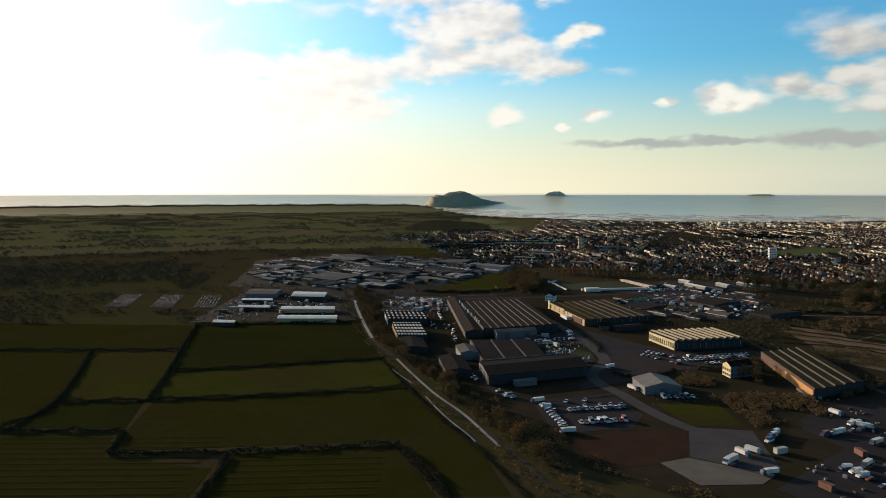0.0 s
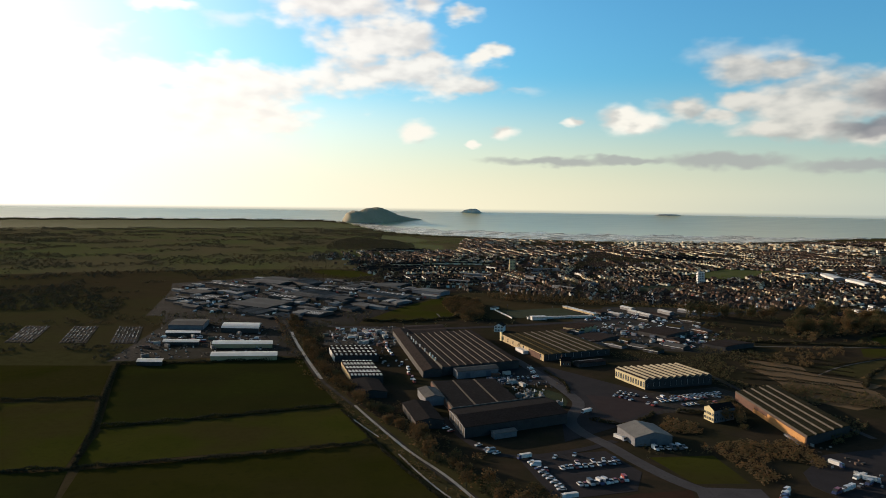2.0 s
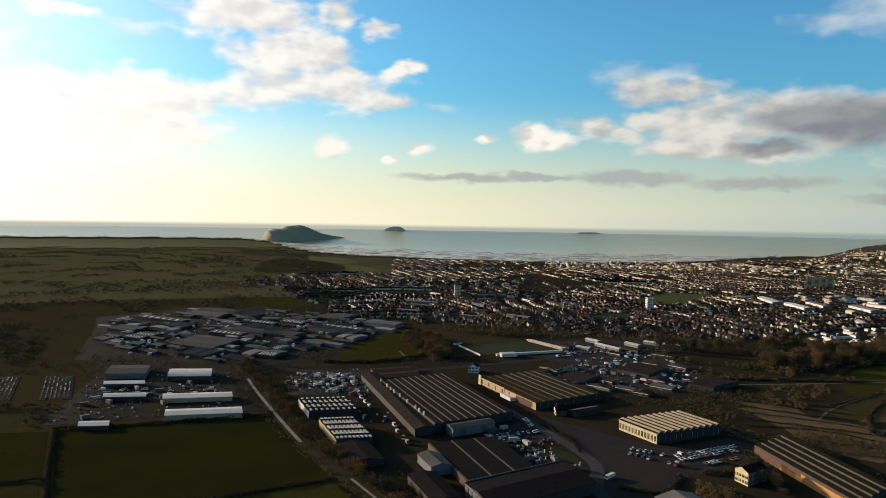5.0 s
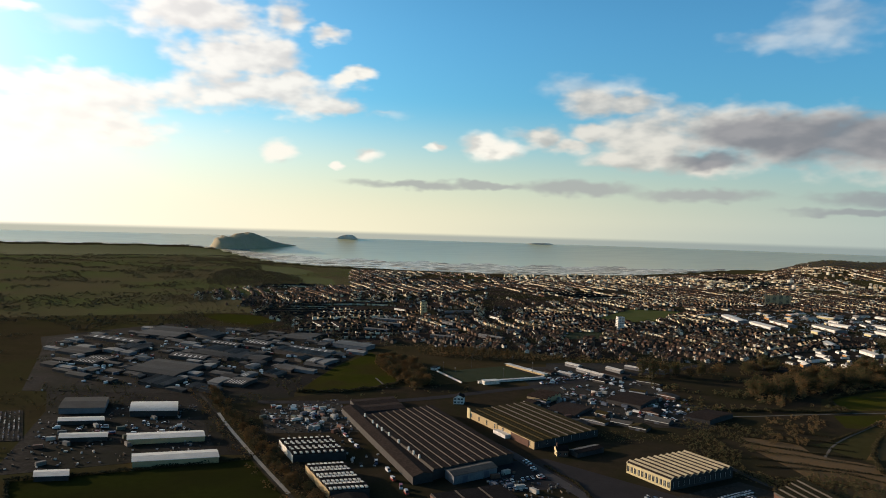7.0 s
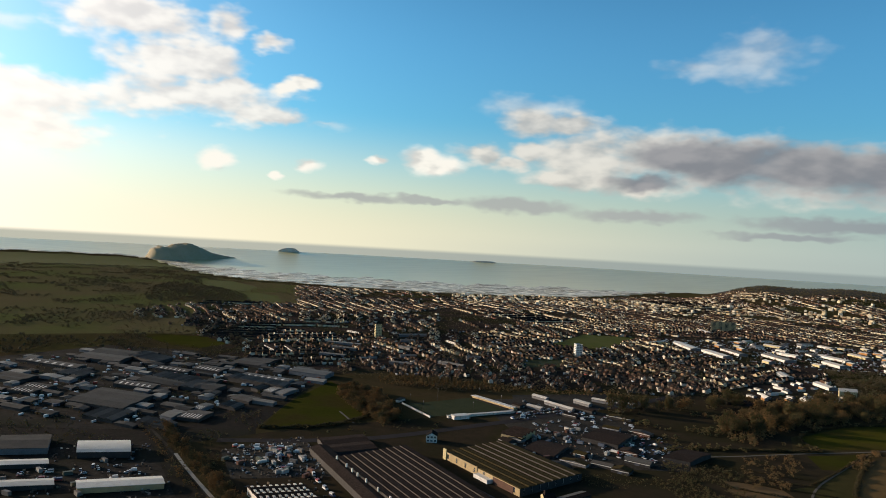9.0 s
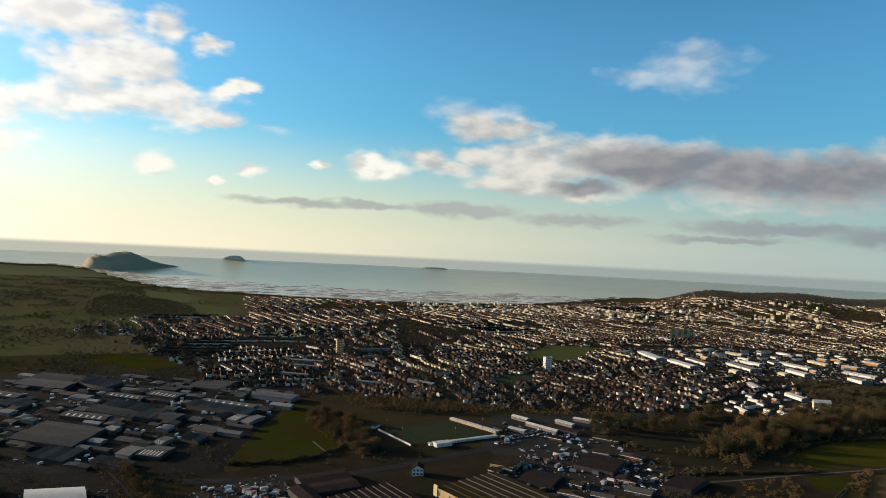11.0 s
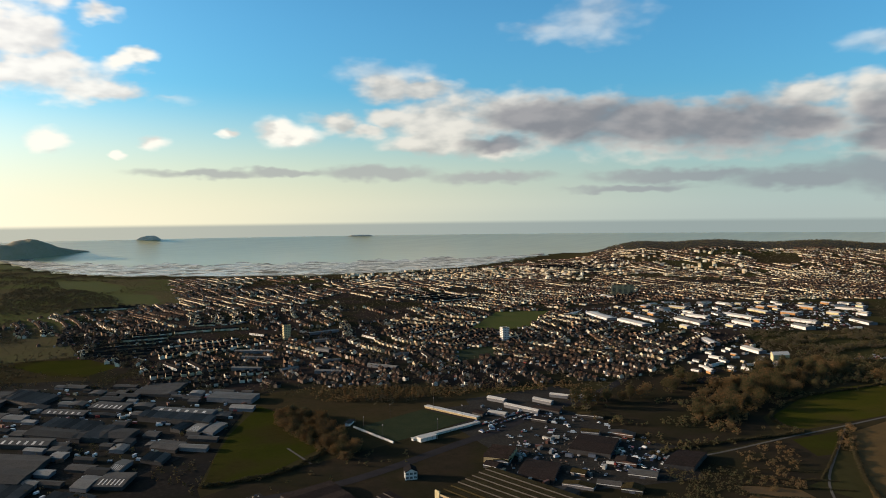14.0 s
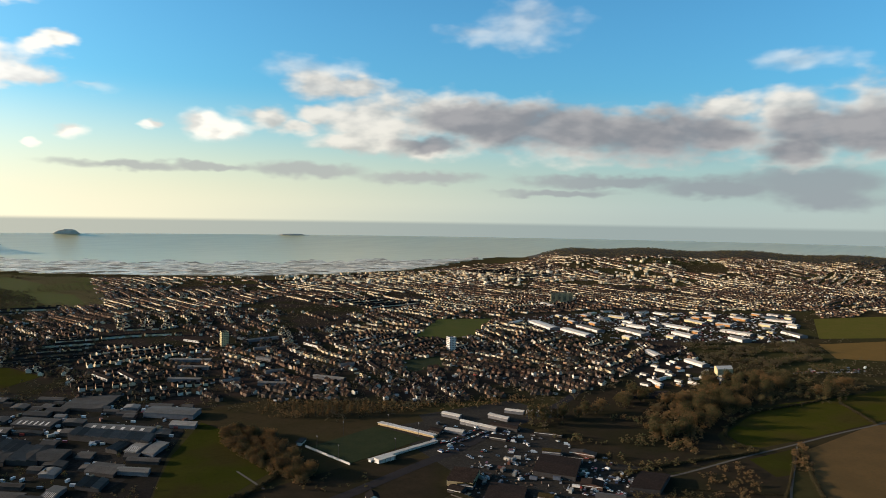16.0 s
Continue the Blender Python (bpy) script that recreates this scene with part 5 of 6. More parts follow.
# ---------------------------------------------------------------- vehicles
def car_proto(name, label, length, width, height, van=False):
    base = thing(name, label, "van" if van else "car", (0, 0, 0), "parked vans" if van else "parked cars")
    l, w = length / 2, width / 2
    low = height * (0.62 if not van else 0.55)
    v, f = [], []
    prof = [(-l, 0.35), (-l + 0.05, low * 0.9), (-l * 0.55, low), (l * 0.95, low * 0.97), (l, 0.4)] if not van else [(-l, 0.35), (-l + 0.1, low * 0.85), (-l * 0.62, low), (l * 0.97, low), (l, 0.4)]
    n = len(prof)
    for sy in (-w, w):
        v += [(x, sy, z) for x, z in prof]
    f = [tuple(range(n)), tuple(range(2 * n - 1, n - 1, -1))] + [(i, n + i, n + (i + 1) % n, (i + 1) % n) for i in range(n)]
    part("body", v, f, CARPAINT, base)
    if van:
        c = [(-l * 0.62, low), (-l * 0.36, height), (l * 0.96, height), (l * 0.97, low)]
    else:
        c = [(-l * 0.5, low), (-l * 0.18, height), (l * 0.55, height), (l * 0.85, low)]
    v = [(x, sy * (0.9 if z > low else 0.97), z) for sy in (-w, w) for x, z in c]
    part("roof" if van else "cabin", v, [(0, 1, 2, 3), (7, 6, 5, 4), (1, 5, 6, 2), (0, 4, 5, 1), (3, 2, 6, 7)], [CARPAINT, GLASS], base, slots=[0 if van else 1, 0 if van else 1, 0, 1, 0 if van else 1])
    for x in (-l * 0.62, l * 0.62):
        for y in (-w, w):
            ring_ = [(x + 0.33 * math.cos(a), y + s, 0.33 + 0.33 * math.sin(a)) for s in (-0.1, 0.1) for a in np.linspace(0, 2 * math.pi, 9)[:-1]]
            part("wheel", ring_, [tuple(range(7, -1, -1)), tuple(range(8, 16))] + [(i, (i + 1) % 8, 8 + (i + 1) % 8, 8 + i) for i in range(8)], TYRE, base)
    return base


CAR = car_proto("car", "small family car parked on tarmac", 4.2, 1.75, 1.45)
VAN = car_proto("van", "plain panel van parked in a yard", 5.4, 2.0, 2.4, True)
first = {"car": True, "van": True}


def park(x, y, deg, van=False):
    ob = VAN if van else CAR
    m = pose(x, y, float(ground_z(x, y)) + 0.16, 0, 0, deg)
    key = "van" if van else "car"
    if first[key]:
        first[key] = False
        ob.matrix_world = m
        return ob
    return copy_thing(ob, m)


def car_row(a, b, n, deg, vans=0.06, gaps=0.15):
    for k in range(n):
        if rng.random() > gaps:
            t = (k + 0.5) / n
            park(a[0] + (b[0] - a[0]) * t + rng.normal(0, 0.3), a[1] + (b[1] - a[1]) * t + rng.normal(0, 0.3), deg + rng.normal(0, 4), rng.random() < vans)


car_row((58, 379), (98, 386), 16, 92, 0.0, 0.1)
car_row((72, 387), (98, 391), 9, 90, 0.0, 0.35)
car_row((68, 359), (96, 364), 11, 95, 0.15, 0.1)
car_row((54, 392), (60, 352), 9, 5, 0.1, 0.2)
car_row((66, 396), (84, 399), 5, 60, 0.0, 0.5)
car_row((122, 404), (142, 405), 6, 95, 0.5, 0)
car_row((140, 512), (158, 484), 8, 40)
car_row((146, 520), (164, 500), 7, 30)
car_row((166, 500), (216, 512), 16, 100)
car_row((165, 494), (218, 505), 16, 100)
car_row((172, 484), (205, 490), 10, 95)
car_row((100, 560), (104, 600), 8, 5)
car_row((70, 560), (100, 566), 8, 90)
car_row((64, 548), (84, 550), 6, 90)
car_row((10, 470), (22, 440), 6, 20, 0.3)
car_row((40, 402), (30, 422), 6, 30, 0.3)
car_row((168, 300), (176, 270), 8, 12, 0.4)
car_row((186, 296), (214, 286), 8, 70, 0.3)
car_row((208, 330), (240, 322), 10, 70, 0.6)
car_row((214, 312), (240, 304), 8, 60, 0.6)
car_row((180, 340), (205, 350), 8, 30, 0.5)
car_row((150, 330), (160, 345), 4, 30, 0.5)
car_row((240, 838), (300, 850), 16, 20)
car_row((246, 846), (296, 860), 15, 20)
for _ in range(90):
    x, y = rng.uniform(180, 330), rng.uniform(650, 900)
    if inside(x, y, [(225, 910), (330, 905), (330, 760), (290, 650), (205, 690)]):
        park(x, y, rng.uniform(0, 360), rng.random() < 0.3)
for _ in range(34):
    x, y = rng.uniform(190, 268), rng.uniform(755, 826)
    if inside(x, y, [(247, 824), (268, 809), (223, 758), (190, 755)]):
        park(x, y, rng.choice([35, 125]) + rng.normal(0, 6), rng.random() < 0.3)
for _ in range(60):
    x, y = rng.uniform(241, 318), rng.uniform(664, 709)
    if inside(x, y, [(279, 709), (318, 689), (270, 664), (241, 685)]):
        park(x, y, rng.choice([25, 115]) + rng.normal(0, 6), rng.random() < 0.2)
car_row((817, 812), (908, 761), 26, 60, 0.2, 0.2)
for x, y in ((-3.9, 695.0), (-4.0, 679.7), (-2.6, 664.8), (-1.2, 650.7), (4.6, 614.1), (8.6, 597.2), (7.8, 580.3), (9.1, 566.0), (10.0, 556.3)):
    park(x, y, 96 + rng.normal(0, 6), True)
for _ in range(70):
    x, y = rng.uniform(225, 345), rng.uniform(690, 860)
    if inside(x, y, [(232, 790), (300, 850), (345, 830), (330, 720), (290, 690), (240, 720)]):
        park(x, y, float(rng.choice([35, 125]) + rng.normal(0, 10)), rng.random() < 0.35)
for _ in range(24):
    park(rng.uniform(-55, 5), rng.uniform(705, 780), rng.uniform(0, 360), rng.random() < 0.5)
for _ in range(26):
    park(rng.uniform(-215, -110), rng.uniform(715, 745), rng.choice([0, 90]) + rng.normal(0, 5), rng.random() < 0.3)


def box_lorry():
    base = thing("lorry", "white box lorry parked in a yard", "lorry", (0, 0, 0), "parked lorries")
    part("box_body", *joined(box(-2.6, -1.2, 1.0, 4.6, 1.2, 3.1)), WHITEWALL, base, "white box body")
    part("chassis", *joined(box(-4.4, -1.0, 0.55, 4.6, 1.0, 0.98)), TYRE, base)
    cab = [(-4.6, s, z) for s in (-1.2, 1.2) for z in (0.6, 1.6)] + [(-4.2, s, 2.8) for s in (-1.2, 1.2)] + [(-2.75, s, z) for s in (-1.2, 1.2) for z in (0.6, 2.9)]
    part("cab", cab, [(0, 1, 3, 2), (1, 4, 5, 3), (4, 7, 9, 5), (6, 8, 9, 7), (0, 6, 7, 4, 1), (2, 3, 5, 9, 8)], [CARPAINT, GLASS], base, slots=[0, 1, 0, 0, 0, 0])
    for x in (-3.6, 2.2, 3.4):
        for y in (-1.1, 1.1):
            ring_ = [(x + 0.5 * math.cos(a), y + s, 0.5 + 0.5 * math.sin(a)) for s in (-0.15, 0.15) for a in np.linspace(0, 2 * math.pi, 9)[:-1]]
            part("wheel", ring_, [tuple(range(7, -1, -1)), tuple(range(8, 16))] + [(i, (i + 1) % 8, 8 + (i + 1) % 8, 8 + i) for i in range(8)], TYRE, base)
    return base


lorry = box_lorry()
lorry.matrix_world = pose(123, 306, 0.15, 0, 0, 40)
for x, y, a in ((132, 315, 112), (138, 318, 125), (134, 293, 15), (111, 421, 115), (109, 473, 30), (204, 373, 110), (204, 356, 20), (199, 329, 30), (179, 302, 40), (207, 352, 140), (226, 318, 130), (234, 344, 150), (60, 345, 10), (52, 396, 20), (-20, 745, 60), (-35, 730, 20), (290, 690, 30), (255, 700, 120), (272, 735, 50)):
    copy_thing(lorry, pose(x, y, 0.15, 0, 0, a) @ Matrix.Diagonal((0.85, 0.85, 0.85, 1)))


def container():
    base = thing("shipping_container", "steel shipping container standing in a works yard", "container", (0, 0, 0), "yard containers")
    part("body", *joined(box(-3.0, -1.2, 0, 3.0, 1.2, 2.5)), CONTAINER, base)
    for y in (-0.6, 0.6):
        part("door", *joined(box(3.0, y - 0.58, 0.1, 3.06, y + 0.58, 2.4)), CONTAINER, base)
    return base


CONTAINER = many("container_paint", [(0.30, 0.29, 0.27), (0.09, 0.11, 0.15), (0.16, 0.07, 0.045), (0.45, 0.43, 0.39), (0.08, 0.10, 0.08), (0.16, 0.15, 0.14)], 0.6, "object")
tin = container()
tin.matrix_world = pose(150, 318, 0.1, 0, 0, 20)
YARDS = [[(150, 250), (150, 300), (215, 330), (260, 325), (250, 260)], [(180, 660), (225, 690), (290, 700), (300, 770), (230, 790), (170, 740)], [(-60, 700), (10, 690), (10, 800), (-60, 770)], [(-225, 640), (-95, 655), (-110, 800), (-225, 800)], [(60, 480), (112, 545), (70, 600), (60, 560)], [(-260, 880), (-110, 840), (20, 940), (110, 1090), (0, 1220), (-160, 1290)]]
for poly, count in zip(YARDS, (9, 34, 22, 16, 8, 34)):
    xs, ys = [p[0] for p in poly], [p[1] for p in poly]
    made = 0
    while made < count:
        x, y = rng.uniform(min(xs), max(xs)), rng.uniform(min(ys), max(ys))
        if inside(x, y, poly):
            made += 1
            copy_thing(tin, pose(x, y, 0.1, 0, 0, float(rng.choice([8, 98, 30, 120]) + rng.normal(0, 6))))


def yard_clutter():
    """Pallets, skips, drums and scrap lying about the works yards."""
    v, f = [], []
    zones = YARDS + [[(10, 600), (10, 780), (-50, 700), (-60, 640)], [(215, 470), (225, 380), (260, 330), (215, 320), (195, 380)]]
    for poly in zones:
        p = np.array(poly, float)
        q = rng.uniform(p.min(0), p.max(0), (90 if poly is YARDS[0] else 300 if poly in YARDS else 130, 2))
        for x, y in q[inside(q[:, 0], q[:, 1], poly)]:
            a, w, d, h = rng.uniform(0, 3.1), rng.uniform(0.5, 2.4), rng.uniform(0.4, 1.2), rng.uniform(0.3, 1.5)
            b = quad_box([(x + i * w * math.cos(a) - j * d * math.sin(a), y + i * w * math.sin(a) + j * d * math.cos(a), 0.05) for i, j in ((-0.5, -0.5), (0.5, -0.5), (0.5, 0.5), (-0.5, 0.5))], h)
            n = len(v)
            v.extend(b[0])
            f.extend(tuple(k + n for k in face) for face in b[1])
    tagged(new("yard_clutter", mesh_of("yard_clutter", v, f, CLUTTER)), "pallets, skips and scrap scattered over works yards", "clutter", kind="stuff")


yard_clutter()

# ---------------------------------------------------------------- trees and hedges
LUMP = np.array([(1, 0, 0), (-1, 0, 0), (0, 1, 0), (0, -1, 0), (0, 0, 1), (0, 0, -1)], float)
LUMP_FACES = np.array([(0, 2, 4), (2, 1, 4), (1, 3, 4), (3, 0, 4), (2, 0, 5), (1, 2, 5), (3, 1, 5), (0, 3, 5)])


def lumps(centres, sizes, squash=0.8, faces=8):
    """Many small uneven leaf clumps as one mesh: vertices and faces."""
    c, s = np.asarray(centres, float), np.asarray(sizes, float)
    n = len(c)
    turn = rng.uniform(0, 2 * math.pi, n)
    v = LUMP[None] * rng.uniform(0.55, 1.3, (n, 6, 1)) * s[:, None, None] * np.array([1, 1, squash])
    x = v[..., 0] * np.cos(turn)[:, None] - v[..., 1] * np.sin(turn)[:, None]
    y = v[..., 0] * np.sin(turn)[:, None] + v[..., 1] * np.cos(turn)[:, None]
    v = np.stack([x, y, v[..., 2]], -1) + c[:, None]
    f = LUMP_FACES[None, :faces] + 6 * np.arange(n)[:, None, None]
    return v.reshape(-1, 3).tolist(), f.reshape(-1, 3).tolist()


def hedge(pts, h=2.2, w=2.6, label="dark clipped field hedge"):
    p = smooth_line(pts, 0.9)
    k = np.repeat(np.arange(len(p)), 9)
    c = np.stack([p[k, 0] + rng.normal(0, w / 3.5, len(k)), p[k, 1] + rng.normal(0, w / 3.5, len(k)), rng.uniform(0.2, h * 0.8, len(k))], -1)
    tall = 1 + 0.35 * np.sin(np.arange(len(p)) * 0.21) + 0.2 * np.sin(np.arange(len(p)) * 0.57)
    c[:, 2] *= tall[k]
    v, f = lumps(c, rng.uniform(0.32, 0.66, len(c)) * h / 2.2)
    tagged(new("hedge", mesh_of("hedge", v, f, HEDGE)), label, "hedge", "field hedges", "stuff")


for line in ([(-213, 629), (-192, 530), (-175, 462), (-164, 401)], [(-154, 345), (-148, 316)], [(-173, 466), (-142, 472), (-107, 482), (-71, 493), (-41, 501)], [(-214, 397), (-164, 399), (-91, 410), (-60, 417), (-20, 429)],
             [(-320, 347), (-214, 347), (-187, 347), (-155, 347)], [(-146, 316), (-96, 318), (-67, 321), (-42, 326), (-22, 331), (-6, 300), (3, 270), (6, 200)], [(-420, 530), (-323, 528), (-256, 525), (-191, 528)],
             [(-253, 519), (-223, 435), (-209, 378), (-217, 351)], [(-95, 314), (-92, 288), (-97, 180)], [(-213, 629), (-178, 629), (-111, 637), (-72, 643)]):
    hedge(line, 2.1, 2.3)
hedge([(44, 240), (31, 271), (14, 330), (-4, 372), (-22, 428), (-40, 490)], 1.6, 2.0, "low scrub along the ditch")
hedge([(-22, 832), (20, 826), (60, 836), (99, 870)], 3.0, 4.0, "tall hedge round the playing field")
hedge([(356, 591), (411, 613), (485, 646)], 1.6, 2, "hedge beside the track")
for line in ([(452, 663), (470, 714), (567, 740), (640, 725), (760, 712)], [(300, 700), (360, 690), (452, 663)], [(486, 641), (420, 600), (362, 560), (330, 520)], [(640, 640), (700, 700)]):
    hedge(line, 2.6, 3.2, "overgrown hedge between rough fields")
for k in range(9):
    a, b = (236 + 10 * k, 520 + 17 * k), (300 + 9 * k, 470 + 16 * k)
    hedge([a, ((a[0] + b[0]) / 2 + rng.normal(0, 6), (a[1] + b[1]) / 2 + rng.normal(0, 6)), b], rng.uniform(0.8, 1.6), 2.2, "low line of bramble on waste ground")
hedge([(107, 458), (117, 449), (128, 446), (140, 456), (150, 468)], 2.2, 3.0, "dark ragged hedge round the forecourt")
hedge([(112, 520), (118, 545), (112, 585)], 1.6, 2.2, "low scrub beside the estate road")
hedge([(166, 470), (180, 466), (205, 474), (214, 500)], 2.4, 3.5, "dark ragged hedge behind the office")
hedge([(0, 272), (-22, 330)], 2.0, 3, "dark clipped field hedge")


def furrows():
    """Low ridges of the two nearest fields."""
    v, f = [], []
    for x0, x1, y0, y1, lean in ((-90, -26, 205, 312, 0.06), (-290, -104, 205, 340, 0.02)):
        for y in np.arange(y0, y1, 6.5):
            for k in range(12):
                a, b = x0 + (x1 - x0) * k / 12, x0 + (x1 - x0) * (k + 1) / 12
                n = len(v)
                ya, yb = y + lean * (a - x0), y + lean * (b - x0)
                v += [(a, ya - 1.1, 0.09), (b, yb - 1.1, 0.09), (b, yb, 0.24), (a, ya, 0.24), (a, ya + 1.1, 0.09), (b, yb + 1.1, 0.09)]
                f += [(n, n + 1, n + 2, n + 3), (n + 3, n + 2, n + 5, n + 4)]
    tagged(new("furrows", mesh_of("furrows", v, f, PASTURE)), "low grassy ridges across old ploughland", "furrows", kind="stuff")


furrows()


def tree_proto(name, label, h, spread, leaves, clumps=260):
    base = thing(name, label, "tree", (0, 0, 0), "trees")
    rings = [(0.0, 0.035 * h), (0.2 * h, 0.024 * h), (0.5 * h, 0.014 * h), (0.8 * h, 0.005 * h)]
    v, f = [], []
    for z, r in rings:
        v += [(r * math.cos(a), r * math.sin(a), z) for a in np.linspace(0, 2 * math.pi, 7)[:-1]]
    f = [(6 * k + i, 6 * k + (i + 1) % 6, 6 * k + 6 + (i + 1) % 6, 6 * k + 6 + i) for k in range(3) for i in range(6)]
    for k in range(6 if spread > 0.2 * h else 0):
        a, z = k * 1.05 + rng.uniform(0, 0.5), h * rng.uniform(0.25, 0.5)
        o, r, n = np.array([math.cos(a), math.sin(a)]), spread * rng.uniform(0.5, 0.8), len(v)
        e = 0.012 * h
        v += [(-o[1] * e, o[0] * e, z), (o[1] * e, -o[0] * e, z), (0, 0, z + 2 * e), (o[0] * r, o[1] * r, z + h * 0.3)]
        f += [(n, n + 1, n + 3), (n + 1, n + 2, n + 3), (n + 2, n, n + 3)]
    part("trunk", v, f, BARK, base)
    d = rng.normal(0, 1, (clumps, 3))
    d /= np.linalg.norm(d, axis=1)[:, None]
    r = rng.uniform(0.35, 1.0, clumps) ** 0.5
    c = d * r[:, None] * np.array([spread, spread, h * 0.36]) * (1 + 0.25 * rng.normal(0, 1, (clumps, 1))) + (0, 0, h * 0.6)
    part("crown", *lumps(c, rng.uniform(0.05, 0.11, clumps) * (spread + h * 0.2)), leaves, base)
    return base


TREES = [tree_proto("tree", "bare brown-green broadleaf tree", 9, 3.6, LEAVES), tree_proto("tree", "tall dull-green tree with bare limbs", 13, 4.2, LEAVES, 300), tree_proto("tree", "russet autumn tree beside rough grass", 10, 4.2, RUSSET), tree_proto("bush", "low dark thorn bush beside a lane", 4.5, 3.2, LEAVES, 180), tree_proto("poplar", "slim upright poplar in a row", 15, 1.8, RUSSET, 220)]
used = set()


def plant(k, x, y, size=1.0):
    m = pose(x, y, float(ground_z(x, y)), 0, 0, rng.uniform(0, 360)) @ Matrix.Diagonal((size, size, size * rng.uniform(0.85, 1.15), 1))
    if k not in used:
        used.add(k)
        TREES[k].matrix_world = m
        return
    ob = copy_thing(TREES[k], m)
    ob.matrix_world = m


COPSE = [(79, 958), (80, 905), (81, 860), (90, 826), (106, 834), (112, 870), (119, 900), (121, 940), (112, 985), (92, 985)]
lane = smooth_line(RAIL, 4.5)
for x, y in lane:
    if y > 300:
        plant(int(rng.choice([0, 3, 2, 2])), x + rng.uniform(4, 14), y + rng.normal(0, 2), rng.uniform(0.5, 0.95))
for _ in range(170):
    x, y = rng.uniform(75, 125), rng.uniform(820, 990)
    if inside(x, y, COPSE):
        plant(int(rng.choice([2, 2, 2, 0])), x, y, rng.uniform(0.75, 1.15))
for k in range(14):
    plant(4, 172 + k * 6.5, 1002 - k * 3.2, rng.uniform(0.85, 1.1))
for _ in range(90):
    x, y = rng.uniform(20, 160), rng.uniform(300, 450)
    if inside(x, y, [(52, 300), (36, 330), (14, 390), (24, 400), (45, 385), (52, 340)]):
        plant(int(rng.choice([3, 3, 0])), x, y, rng.uniform(0.4, 0.8))
for _ in range(16):
    plant(int(rng.choice([3, 0, 2])), rng.uniform(186, 203), rng.uniform(432, 490), rng.uniform(0.6, 0.9))
for a, b, n, wide in (((345, 842), (430, 838), 14, 5), ((430, 838), (560, 845), 22, 6), ((520, 806), (610, 788), 18, 9), ((400, 735), (455, 745), 20, 7), ((455, 745), (550, 760), 34, 9), ((550, 760), (625, 775), 34, 11), ((625, 775), (760, 790), 40, 12), ((600, 820), (740, 850), 26, 10), ((700, 720), (820, 745), 18, 8)):
    for _ in range(n * 2 // 3):
        q = rng.random()
        plant(int(rng.choice([0, 1, 2, 2])), a[0] + (b[0] - a[0]) * q + rng.normal(0, wide), a[1] + (b[1] - a[1]) * q + rng.normal(0, wide), rng.uniform(0.9, 1.6))


def scatter(name, label, count, where, leaves, size=(2.0, 5.0), per=9, tall=1.7, grain=(0.2, 0.5)):
    """Distant trees that nobody could count: one mesh of clumps."""
    pts = where(count)
    z = ground_z(pts[:, 0], pts[:, 1])
    s = rng.uniform(*size, len(pts))
    k = np.repeat(np.arange(len(pts)), per)
    c = np.stack([pts[k, 0] + rng.normal(0, 0.45, len(k)) * s[k], pts[k, 1] + rng.normal(0, 0.45, len(k)) * s[k], z[k] + s[k] * rng.uniform(0.2, tall, len(k))], -1)
    v, f = lumps(c, rng.uniform(*grain, len(c)) * s[k], faces=4)
    tagged(new(name, mesh_of(name, v, f, leaves)), label, "trees", kind="stuff")


def polygon(*polys):
    """Points spread evenly over plan polygons."""
    def pick(n):
        got = []
        for poly in polys:
            p = np.array(poly, float)
            q = rng.uniform(p.min(0), p.max(0), (int(n * 3 / len(polys)), 2))
            got.append(q[inside(q[:, 0], q[:, 1], poly)])
        return np.concatenate(got)
    return pick


def clumped(*polys):
    def pick(n):
        q = polygon(*polys)(n)
        for clear_ground in (BAND, LAWN):
            q = q[~inside(q[:, 0], q[:, 1], clear_ground)]
        return q[np.array([noise.noise(Vector((a / 38, b / 38, 2.7))) for a, b in q]) > -0.02]
    return pick


def open_land(x, y):
    free = np.ones(len(x), bool)
    for poly in BLOCKED:
        free &= ~inside(x, y, poly)
    return free


def sector(az0, az1, d0, d1, keep=lambda x, y, az, d: np.ones(len(x), bool)):
    def pick(n):
        az = rng.uniform(az0, az1, n)
        d = np.sqrt(rng.uniform(d0 ** 2, d1 ** 2, n))
        x, y = HUB[0] + d * np.sin(np.radians(az)), HUB[1] + d * np.cos(np.radians(az))
        ok = keep(x, y, az, d) & (d < coast(az) - 25)
        return np.stack([x[ok], y[ok]], -1)
    return pick


CLUMPY = lambda x, y: np.array([noise.noise(Vector((a / 110, b / 110, 0.3))) + 0.4 * noise.noise(Vector((a / 40, b / 40, 4.1))) for a, b in zip(x, y)])
scatter("scrub", "scrub and thickets of bare thorn on waste land", 700, clumped([(300, 690), (452, 665), (470, 712), (567, 736), (760, 690), (900, 800), (740, 880), (420, 860), (335, 850), (330, 760)]), LEAVES, (0.8, 3.4), 16)
scatter("scrub", "tangled low scrub on old workings", 1100, clumped([(232, 500), (330, 500), (345, 560), (320, 640), (300, 680), (240, 640), (225, 560)], [(224, 400), (330, 480), (300, 520), (236, 540)]), LEAVES, (0.5, 1.8), 9)
scatter("woodland", "brown-green trees on rough ground under the town", 60, polygon([(400, 735), (455, 738), (550, 747), (621, 745), (729, 773), (799, 770), (760, 850), (700, 850), (600, 830), (545, 800), (494, 806), (440, 775)]), RUSSET, (2.4, 4.8), 80, 1.6, (0.09, 0.22))
